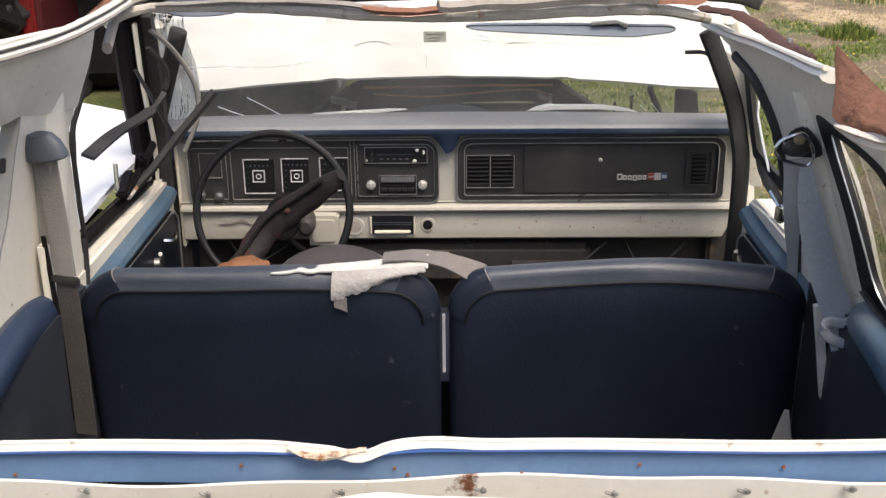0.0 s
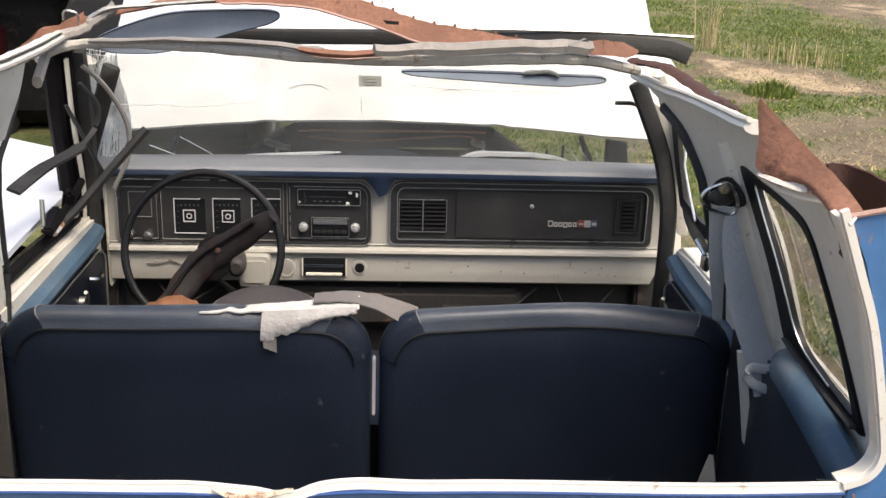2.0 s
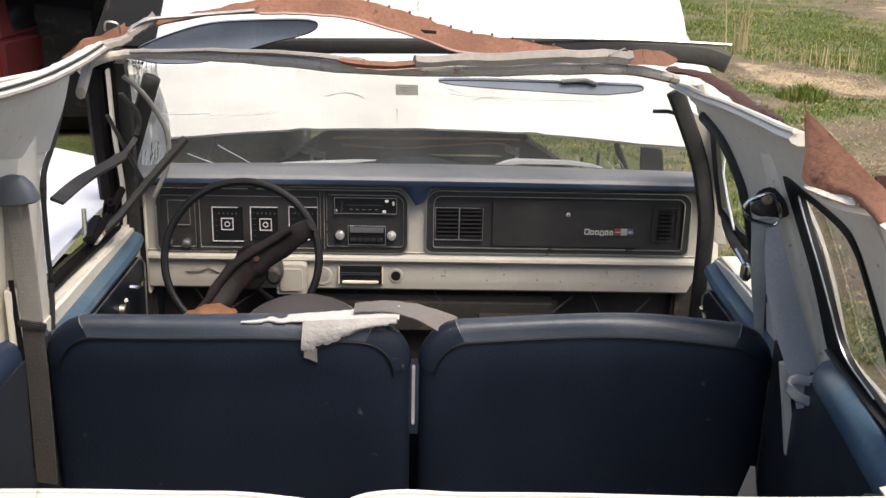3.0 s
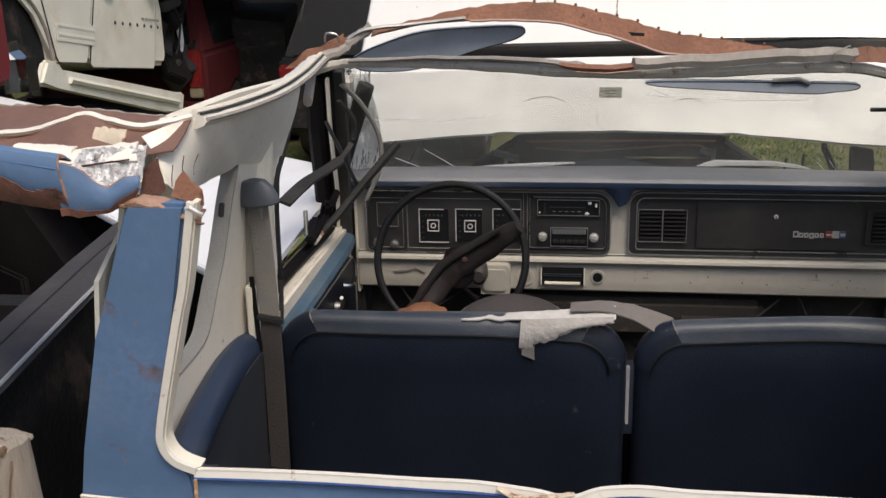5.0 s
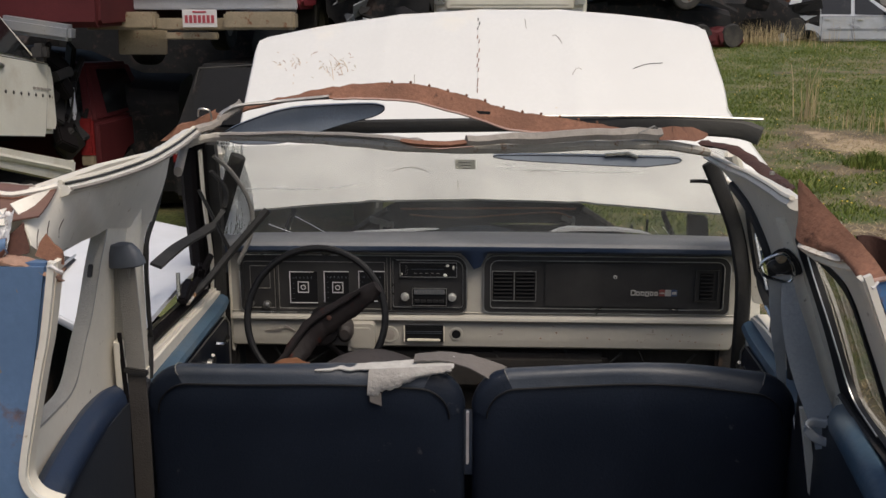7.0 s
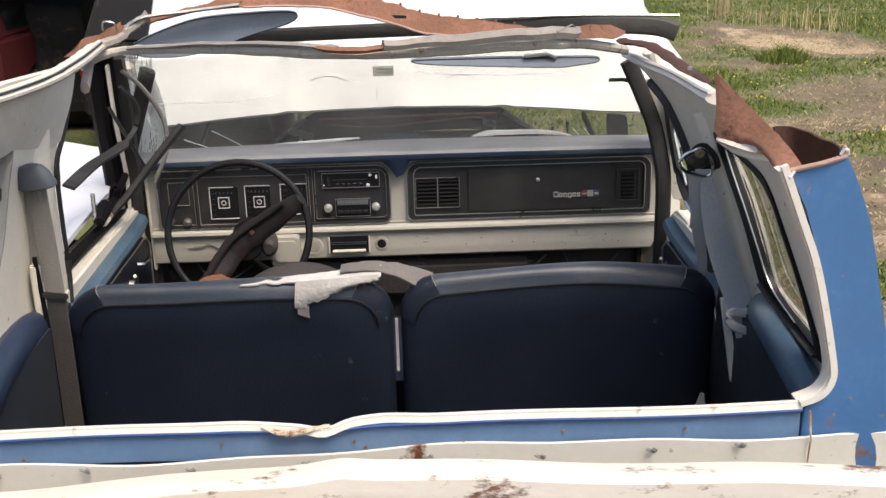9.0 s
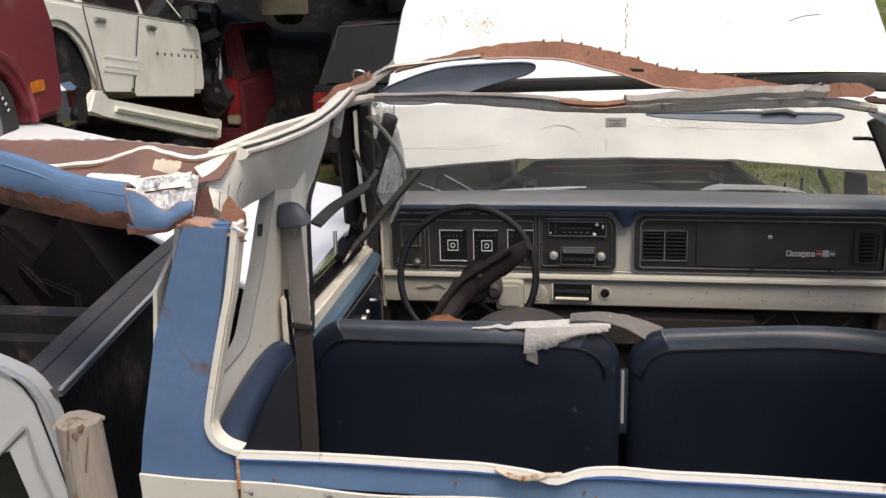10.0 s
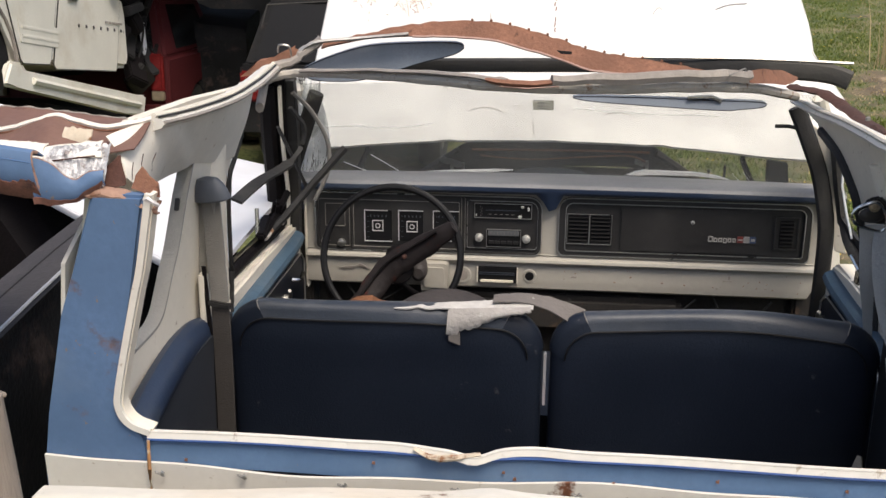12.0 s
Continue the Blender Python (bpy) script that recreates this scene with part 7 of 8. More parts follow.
def ground_material():
    m = bpy.data.materials.new("ground_earth_and_turf")
    m.use_nodes = True
    t = m.node_tree
    N, L = t.nodes, t.links
    b = N["Principled BSDF"]
    co = N.new("ShaderNodeTexCoord")

    def nz(scale, detail=6.0, off=(0, 0, 0)):
        mp = N.new("ShaderNodeMapping")
        mp.inputs[1].default_value = off
        L.new(co.outputs["Object"], mp.inputs[0])
        n = N.new("ShaderNodeTexNoise")
        n.inputs["Scale"].default_value, n.inputs["Detail"].default_value = scale, detail
        L.new(mp.outputs[0], n.inputs["Vector"])
        return n.outputs["Fac"]

    def rng(f, a, c):
        r = N.new("ShaderNodeMapRange")
        r.inputs[1].default_value, r.inputs[2].default_value = a, c
        L.new(f, r.inputs[0])
        return r.outputs[0]

    def mix(f, a, c):
        x = N.new("ShaderNodeMix")
        x.data_type = "RGBA"
        L.new(f, x.inputs[0])
        for s_, v in ((x.inputs[6], a), (x.inputs[7], c)):
            if isinstance(v, tuple):
                s_.default_value = (*v, 1)
            else:
                L.new(v, s_)
        return x.outputs[2]
    cover = N.new("ShaderNodeAttribute")
    cover.attribute_name = "turf"
    rough = N.new("ShaderNodeMath")
    rough.operation = "MULTIPLY_ADD"
    L.new(nz(9.0, 7, (2, 2, 0)), rough.inputs[0])
    rough.inputs[1].default_value = 1.3
    L.new(cover.outputs["Fac"], rough.inputs[2])
    soil = mix(rng(nz(2.2), 0.38, 0.62), (0.100, 0.076, 0.046), (0.165, 0.128, 0.078))
    soil = mix(rng(nz(26.0, 3), 0.52, 0.7), soil, (0.10, 0.07, 0.045))
    straw = mix(rng(nz(9.0), 0.4, 0.6), (0.40, 0.31, 0.20), (0.30, 0.225, 0.145))
    soil = mix(rng(rough.outputs[0], 0.0, -0.6), soil, straw)
    turf = mix(rng(nz(4.0), 0.35, 0.65), (0.060, 0.085, 0.022), (0.125, 0.140, 0.042))
    turf = mix(rng(nz(0.9, 4), 0.42, 0.62), turf, (0.175, 0.155, 0.070))
    turf = mix(rng(nz(30.0, 3), 0.45, 0.7), turf, (0.033, 0.050, 0.014))
    col = mix(rng(rough.outputs[0], 0.70, 1.25), soil, turf)
    L.new(col, b.inputs["Base Color"])
    b.inputs["Roughness"].default_value = 0.95
    bp = N.new("ShaderNodeBump")
    bp.inputs["Strength"].default_value, bp.inputs["Distance"].default_value = 0.7, 0.03
    L.new(nz(22.0, 5), bp.inputs["Height"])
    L.new(bp.outputs[0], b.inputs["Normal"])
    return m


gm.materials.append(ground_material())
tagged(new("ground", gm), "dirt and patchy grass of the scrapyard", "ground", kind="structure")


def blade_material(name, a, bcol):
    m = bpy.data.materials.new(name)
    m.use_nodes = True
    t = m.node_tree
    N, L = t.nodes, t.links
    b = N["Principled BSDF"]
    g = N.new("ShaderNodeNewGeometry")
    x = N.new("ShaderNodeMix")
    x.data_type = "RGBA"
    x.inputs[6].default_value, x.inputs[7].default_value = (*a, 1), (*bcol, 1)
    L.new(g.outputs["Random Per Island"], x.inputs[0])
    L.new(x.outputs[2], b.inputs["Base Color"])
    b.inputs["Roughness"].default_value = 0.7
    b.inputs["Specular IOR Level"].default_value = 0.25
    return m


blade_green = blade_material("grass_blades", (0.058, 0.108, 0.018), (0.185, 0.205, 0.044))
blade_dry = blade_material("dry_blades", (0.34, 0.26, 0.14), (0.52, 0.42, 0.25))
flower_yellow = material("flower_yellow", (0.62, 0.48, 0.06), 0.7, vary=0.2, bump=0.0)


def blades(name, spots, mat, label, width=0.006, kinds="grass"):
    V, F = [], []
    r = random.Random(3)
    for x, y, hgt, lean in spots:
        a = r.uniform(0, 6.283)
        dx, dy = math.cos(a), math.sin(a)
        b = r.uniform(0, 6.283)
        lx, ly = math.cos(b) * lean * hgt, math.sin(b) * lean * hgt
        w = width * r.uniform(0.6, 1.4)
        z = ground_z(x, y) - 0.005
        k = len(V)
        V += [(x - dx * w, y - dy * w, z), (x + dx * w, y + dy * w, z), (x + dx * w * 0.7 + lx * 0.4, y + dy * w * 0.7 + ly * 0.4, z + hgt * 0.6), (x - dx * w * 0.7 + lx * 0.4, y - dy * w * 0.7 + ly * 0.4, z + hgt * 0.6), (x + lx, y + ly, z + hgt)]
        F += [(k, k + 1, k + 2, k + 3), (k + 3, k + 2, k + 4)]
    me = bpy.data.meshes.new(name)
    me.from_pydata(V, [], F)
    me.materials.append(mat)
    return tagged(new(name, me), label, kinds, kind="stuff")


rg = random.Random(9)
green, dry, dots = [], [], []
for k in range(190000):
    y = 4.6 + 25.0 * rg.random() ** 1.15
    x = 0.9 + (0.36 * y + 1.6) * rg.random() if rg.random() < 0.93 else -0.8 + 1.6 * rg.random()
    t = turf_amount(x, y) - 0.22
    if rg.random() < t * 0.95:
        q = max(0.0, noise.noise(Vector((x * 0.7, y * 0.7, 11))))
        green.append((x, y, rg.uniform(0.02, 0.05) * (0.8 + 1.8 * q + 0.5 * min(1.0, max(0.0, t))) * (0.8 + 0.012 * y), rg.uniform(0.3, 1.3)))
        if rg.random() < 0.005:
            dots.append((x, y))
    elif rg.random() < 0.16:
        dry.append((x, y, rg.uniform(0.012, 0.035), rg.uniform(0.8, 2.5)))
for k in range(900):                                   # weed tuft beside the bare strip
    a, d = rg.uniform(0, 6.283), rg.random() ** 0.8 * 0.34
    green.append((4.70 + d * math.cos(a), 12.45 + d * math.sin(a), rg.uniform(0.10, 0.27) * (1 - 1.6 * d), rg.uniform(0.2, 0.9)))
for cx, cy, n, sp, hh in ((5.02, 16.2, 26, 0.14, 1.1), (4.88, 15.9, 20, 0.14, 0.5), (5.35, 15.2, 16, 0.35, 0.5), (5.75, 14.9, 40, 0.5, 0.42), (6.1, 14.5, 20, 0.4, 0.3), (7.6, 28.2, 300, 1.3, 0.7), (3.4, 27.6, 200, 1.4, 0.7), (7.3, 29.6, 260, 0.9, 0.75)):
    for k in range(n):
        dry.append((cx + rg.gauss(0, sp * 0.6), cy + rg.gauss(0, sp * 0.35), hh * rg.uniform(0.45, 1.0), rg.uniform(0.03, 0.3)))
for cx, cy, sx_, sy_, n in ((5.2, 13.75, 0.55, 0.5, 1500), (5.9, 13.1, 0.45, 0.3, 500), (3.9, 8.95, 0.3, 0.15, 300)):
    for k in range(n):                                   # flattened straw on the bare strips
        dry.append((cx + rg.gauss(0, sx_), cy + rg.gauss(0, sy_), rg.uniform(0.01, 0.03), rg.uniform(1.5, 4.0)))
blades("grass", green, blade_green, "uneven green grass with bare patches", 0.0055)
blades("dry_grass", dry, blade_dry, "dry straw and tall dead stalks", 0.006)
V, F = [], []
for x, y in dots:
    z, k = ground_z(x, y) + 0.07, len(V)
    for a in range(5):
        V.append((x + 0.013 * math.cos(a * 1.2566), y + 0.013 * math.sin(a * 1.2566), z + 0.004 * (a % 2)))
    V.append((x, y, z + 0.012))
    V.append((x, y, z - 0.006))
    F += [(k + a, k + (a + 1) % 5, k + 5) for a in range(5)] + [(k + (a + 1) % 5, k + a, k + 6) for a in range(5)]
fm = bpy.data.meshes.new("dandelions")
fm.from_pydata(V, [], F)
fm.materials.append(flower_yellow)
tagged(new("dandelions", fm), "scattered yellow dandelion heads in the grass", "flowers", kind="stuff")

# ---- other vehicles ----
def arch_profile(x0, x1, zb, top, wheels, r):
    """Side outline of a lower body from back x0 to front x1 with wheel arches; top is the list of upper points, front to back."""
    pts = [(x0, zb + 0.05), (x0 + 0.05, zb)]
    for wx in sorted(wheels):
        for k in range(9):
            a = math.pi - math.pi * k / 8
            pts.append((wx + r * math.cos(a), max(zb, zb + r * 0.98 * math.sin(a))))
    pts += [(x1 - 0.05, zb), (x1, zb + 0.08)]
    return pts + top


def vehicle(name, label, category, m, width, paint, lower, house, belt, roof, side_windows=(), front=None, rear=None, wheels=(), wr=0.34, doors=(), handles=(), extras=None, window_mat=None):
    """A car in local axes: x ahead, y to its left, z up."""
    e = thing(name, label, category)
    W = width / 2
    wm = window_mat or dark_glass
    bm = plate([(x, -W, z) for x, z in lower], (0, width, 0))
    bmesh.ops.bevel(bm, geom=[d for d in bm.edges if abs(d.verts[0].co.y - d.verts[1].co.y) < 1e-5], offset=0.035, segments=3, affect="EDGES", clamp_overlap=True)
    body = part("body", bm, paint, e, smooth=40)

    def yy(z):
        return W * (0.965 - 0.20 * min(1, max(0, (z - belt) / max(0.01, roof - belt))))
    if house:
        hb = bmesh.new()
        vl = [hb.verts.new((x, yy(z), z)) for x, z in house]
        vr = [hb.verts.new((x, -yy(z), z)) for x, z in house]
        n = len(house)
        hb.faces.new(vl)
        hb.faces.new(vr[::-1])
        for i in range(n):
            j = (i + 1) % n
            hb.faces.new((vl[i], vr[i], vr[j], vl[j]))
        bmesh.ops.bevel(hb, geom=hb.edges[:], offset=0.03, segments=2, affect="EDGES", clamp_overlap=True)
        part("cabin", hb, paint, e, smooth=40)
    for s in (-1, 1):
        for w in side_windows:
            part("side_window", plate([(x, s * (yy(z) + 0.004), z) for x, z in w], (0, s * 0.006, 0)), wm, e)
        for d in doors:
            dr = part("door", plate([(x, s * (W + 0.002), z) for x, z in d], (0, s * 0.008, 0), 0.003), paint, e)
            part("door_gap", sweep([(x, s * (W + 0.006), z) for x, z in d], 0.014, 0.008, n=5, up=(0, 1, 0), closed=True), black_rubber, dr)
        for x, z in handles:
            part("door_handle", box(0.16, 0.03, 0.035, pose(x, s * (W + 0.018), z), 0.01), trim_silver, e)
    for seg, nm in ((front, "windshield"), (rear, "rear_window")):
        if seg:
            (xa, za), (xb, zb_) = seg
            d = Vector((za - zb_, 0, xb - xa))
            d = d.normalized() * 0.012 * (1 if nm == "windshield" else 1)
            if (nm == "windshield") != (d.x > 0):
                d = -d
            part(nm, plate([(xa, -yy(za) + 0.09, za), (xa, yy(za) - 0.09, za), (xb, yy(zb_) - 0.08, zb_), (xb, -yy(zb_) + 0.08, zb_)], d), wm, e)
    for x, z in wheels:
        for s in (-1, 1):
            m2 = pose(x, s * (W - 0.12), z, 90, 0, 0)
            prof = [(wr * 0.52, -0.09), (wr * 0.78, -0.11), (wr * 0.95, -0.10), (wr, -0.07), (wr, 0.07), (wr * 0.95, 0.10), (wr * 0.78, 0.11), (wr * 0.52, 0.09)]
            rings = [[Vector((q * math.cos(2 * math.pi * k / 26), q * math.sin(2 * math.pi * k / 26), h)) for k in range(26)] for q, h in prof]
            rings.append(rings[0])
            wh = part("wheel", moved(loft(rings, caps=False), m2), tyre_rubber, e, "dusty tyre")
            part("rim", lathe([(wr * 0.53, -0.09), (wr * 0.3, -0.03), (wr * 0.14, -0.05), (wr * 0.14, 0.05), (wr * 0.3, 0.03), (wr * 0.40, 0.0), (wr * 0.50, 0.05), (wr * 0.53, 0.09)], m2, 18), rim_metal, wh)
    if extras:
        extras(e, W)
    e.matrix_basis = m
    return e


def heading(x, y, z, deg, pitch=0, roll=0):
    """Pose of a vehicle whose front points deg degrees anticlockwise from +x."""
    return pose(x, y, z, roll, pitch, deg)


# light sport utility, front end stripped, standing on a wreck
J_LOW = arch_profile(-1.90, 1.32, 0.50, [(1.32, 0.95), (1.28, 1.08), (-1.86, 1.10), (-1.92, 0.95)], (-1.06,), 0.46)
J_HOUSE = [(-1.85, 1.08), (1.20, 1.06), (0.45, 1.62), (0.2, 1.68), (-1.6, 1.70), (-1.75, 1.62)]


def jeep_extras(e, W):
    for s in (-1, 1):
        part("side_skirt", plate([(-0.92, s * (W + 0.02), 0.35), (-0.70, s * (W + 0.02), 0.33), (0.93, s * (W + 0.02), 0.13), (1.36, s * (W + 0.02), 0.09), (1.44, s * (W + 0.02), 0.27), (1.18, s * (W + 0.02), 0.28), (-0.65, s * (W + 0.02), 0.43), (-0.63, s * (W + 0.02), 0.50), (-0.80, s * (W + 0.02), 0.51)], (0, s * 0.06, 0), 0.02), car_white, e, "loose cream side skirt")
        part("skirt_ridge", sweep([(-0.55, s * (W + 0.085), 0.38), (0.3, s * (W + 0.085), 0.29), (1.25, s * (W + 0.085), 0.19)], 0.05, 0.05, n=6), car_white, e)
        part("cladding", plate([(-0.52, s * (W + 0.008), 0.64), (0.0, s * (W + 0.008), 0.62), (0.06, s * (W + 0.008), 0.76), (-0.54, s * (W + 0.008), 0.79)], (0, s * 0.008, 0), 0.003), car_white, e)
        for q in (0.745, 0.685):
            part("cladding_ridge", sweep([(-0.50, s * (W + 0.014), q), (0.02, s * (W + 0.014), q - 0.02)], 0.014, 0.030, n=6), car_white, e)
        for k in range(7):
            part("clip_hole", lathe([(0.014, 0), (0.014, 0.004)], pose(0.38 + 0.13 * k, s * (W + 0.013), 0.80, 90), 8), mark_black, e)
        for k in range(5):
            part("badge_bar", span(0.86 + 0.07 * k, 0.91 + 0.07 * k, s * (W + 0.0135), s * (W + 0.0165), 0.845, 0.862), grey_brown, e)
        part("arch_lip", sweep([(-1.06 + 0.47 * math.cos(a), s * (W + 0.004), 0.50 + 0.455 * math.sin(a)) for a in np.linspace(0, math.pi, 15)], 0.035, 0.02, n=6), grey_brown, e)
        part("door_mirror", box(0.12, 0.12, 0.14, pose(1.0, s * (W + 0.04), 1.14), 0.03), black_plastic, e)
    part("arch_liner", span(-1.55, -0.58, -W + 0.04, W - 0.04, 0.42, 0.99, 0.03), dark_wreck, e, "dark rusty wheel housing")
    r = random.Random(12)
    rings = []
    for k in range(10):
        x = 1.28 + 0.072 * k
        n = 1.0 - 0.05 * k
        rings.append([(x + r.uniform(-0.04, 0.04), W * n * math.copysign(abs(math.cos(a)) ** 0.6, math.cos(a)) * r.uniform(0.82, 1.02), 0.80 + 0.32 * math.copysign(abs(math.sin(a)) ** 0.6, math.sin(a)) * r.uniform(0.7, 1.1)) for a in [2 * math.pi * q / 16 for q in range(16)]])
    part("torn_front_end", loft(rings), dark_wreck, e, "black torn-open engine end with hanging parts", smooth=15)
    for k in range(44):
        part("bent_bracket", box(r.uniform(0.08, 0.28), r.uniform(0.03, 0.10), r.uniform(0.08, 0.30), pose(1.34 + r.uniform(0, 0.78), -W + r.uniform(-0.02, 0.3), r.uniform(0.40, 1.18), r.uniform(-40, 40), r.uniform(-40, 40), r.uniform(-40, 40)), 0.012), r.choice((dark_wreck, worn_black, black_plastic)), e)
    for k in range(7):
        y = -W + 0.06 * k
        part("hanging_wire", sweep(smooth_path([(1.4, y, 1.05), (1.55, y - 0.05, 0.9), (1.62, y, 0.7), (1.55, y + 0.05, 0.5 + 0.03 * k)], 4), 0.02, n=5), black_rubber, e)
    part("white_scrap", plate([(1.66, -W + 0.02, 0.92), (1.72, -W, 0.90), (1.74, -W, 0.70), (1.69, -W, 0.62)], (0, 0.02, 0)), pale_white, e)


def door_poly(x0, x1, z0, z1, lean0=0.0, lean1=0.0):
    return [(x0, z0 + 0.03), (x0 + 0.03, z0), (x1 - 0.03, z0), (x1, z0 + 0.04), (x1 + lean1, z1), (x0 + lean0, z1)]


JM = heading(-4.41, 6.85, 0.60, 90, 8.4, -3.5)
vehicle("sport_utility_vehicle", "dirty white sport utility vehicle with its front end torn off", "car", JM, 1.78, car_white, J_LOW, J_HOUSE, 1.08, 1.70,
        side_windows=([(-0.62, 1.11), (0.22, 1.10), (0.20, 1.56), (-0.55, 1.60)], [(0.30, 1.10), (1.02, 1.09), (0.50, 1.52), (0.28, 1.56)], [(-1.70, 1.13), (-0.74, 1.11), (-0.68, 1.58), (-1.50, 1.60)]),
        front=((1.16, 1.09), (0.50, 1.60)), rear=((-1.84, 1.12), (-1.72, 1.60)), 
        doors=(door_poly(-0.54, -0.10, 0.50, 1.07, -0.16, 0.20), door_poly(-0.07, 1.04, 0.47, 1.06, 0.20, 0.16)), handles=((-0.50, 0.99), (0.30, 0.99)), extras=jeep_extras)

# red pickup at the far side
def redpick_extras(e, W):
    sidewall_bars(e, 1.15, -W + 0.006, 0.33, 0.225)
    part("front_bumper", box(0.30, 2 * W + 0.07, 0.36, pose(2.07, 0, 0.33), 0.09, 3), chrome, e)
    for s in (-1, 1):
        part("marker_light", box(0.14, 0.012, 0.065, pose(1.66, s * (W + 0.006), 0.49), 0.01), amber, e, "amber side marker")
        part("headlight", box(0.03, 0.30, 0.20, pose(1.94, s * (W - 0.25), 0.70), 0.02), trim_silver, e)
        part("fender_lip", sweep([(1.15 + 0.43 * math.cos(a), s * (W + 0.01), 0.31 + 0.43 * math.sin(a)) for a in [math.pi * k / 14 for k in range(15)]], 0.05, 0.04, n=6), red_paint, e)


def sidewall_bars(e, x, y, z, r):
    for k in range(13):
        a = 0.35 + 0.17 * k + (0.25 if k > 7 else 0.0)
        part("sidewall_bar", box(0.012, 0.006, 0.020, pose(x + r * math.cos(a), y, z + r * math.sin(a), 0, 90 - math.degrees(a), 0), 0.002), plate_white, e)


R_LOW = arch_profile(-1.2, 1.95, 0.30, [(1.95, 0.80), (1.88, 0.98), (0.3, 1.06), (-1.2, 1.06)], (1.15,), 0.42)
vehicle("red_pickup", "faded red pickup with a chrome bumper and amber marker", "pickup truck", heading(-4.00, 3.28, 0.97, 91), 1.7, red_paint, R_LOW, [(-1.0, 1.04), (0.75, 1.04), (0.2, 1.56), (-0.9, 1.58)], 1.04, 1.58,
        side_windows=([(-0.85, 1.1), (0.55, 1.1), (0.12, 1.50), (-0.8, 1.52)],), front=((0.72, 1.06), (0.25, 1.54)), wheels=((1.15, 0.33), (-0.8, 0.33)), wr=0.33, extras=redpick_extras)


# red people carrier seen from behind
def redsuv_extras(e, W):
    for s in (-1, 1):
        part("tail_light", box(0.06, 0.13, 0.34, pose(-2.06, s * (W - 0.09), 0.86), 0.02), tail_red, e, "red tail lamp")
        part("reverse_lamp", box(0.062, 0.11, 0.09, pose(-2.062, s * (W - 0.09), 0.66), 0.01), bumper_cream, e)
    part("rear_bumper", box(0.12, 2 * W, 0.20, pose(-2.08, 0, 0.48), 0.04), maroon_paint, e)


# body cut short: the black hulk behind stands in for its shaded side
S_LOW = arch_profile(-2.05, -0.55, 0.35, [(-0.55, 0.80), (-0.7, 0.98), (-2.02, 1.0)], (-1.3,), 0.40)
vehicle("red_people_carrier", "dark red people carrier, tail outwards, body cut short to imitate a shaded side", "car", heading(-4.10, 10.75, 0.0, 86), 1.72, maroon_paint, S_LOW, [(-2.0, 0.98), (-0.75, 0.98), (-0.85, 1.44), (-1.72, 1.48)], 0.98, 1.48,
        side_windows=([(-1.72, 1.04), (-0.95, 1.04), (-1.0, 1.38), (-1.60, 1.42)],), rear=((-1.985, 1.04), (-1.77, 1.42)), wheels=((-1.3, 0.33),), wr=0.33, extras=redsuv_extras)


# dark hatchback carrying the stack
def dark_extras(e, W):
    part("rear_frame", sweep([(-1.93, -W * 0.88, 0.98), (-1.76, -W * 0.76, 1.46), (-1.72, 0, 1.50), (-1.76, W * 0.76, 1.46), (-1.93, W * 0.88, 0.98)], 0.03, 0.02, n=8), black_rubber, e)
    for s in (-1, 1):
        part("tail_light", box(0.05, 0.16, 0.26, pose(-2.03, s * (W - 0.1), 0.80), 0.02), tail_red, e)


vehicle("dark_hatchback", "dark grey hatchback crushed under a stacked pickup", "car", heading(-1.75, 10.4, 0.0, 88), 1.7, dark_wreck, arch_profile(-2.02, 2.0, 0.35, [(2.0, 0.7), (1.2, 0.94), (-2.0, 0.98)], (-1.3, 1.3), 0.40), [(-1.96, 0.96), (1.2, 0.94), (0.5, 1.45), (-1.75, 1.50)], 0.96, 1.50,
        side_windows=([(-1.8, 1.02), (0.8, 1.0), (0.4, 1.40), (-1.65, 1.43)],), rear=((-1.95, 1.0), (-1.77, 1.45)), wheels=((-1.3, 0.33), (1.3, 0.33)), wr=0.33, extras=dark_extras, window_mat=wheel_black)


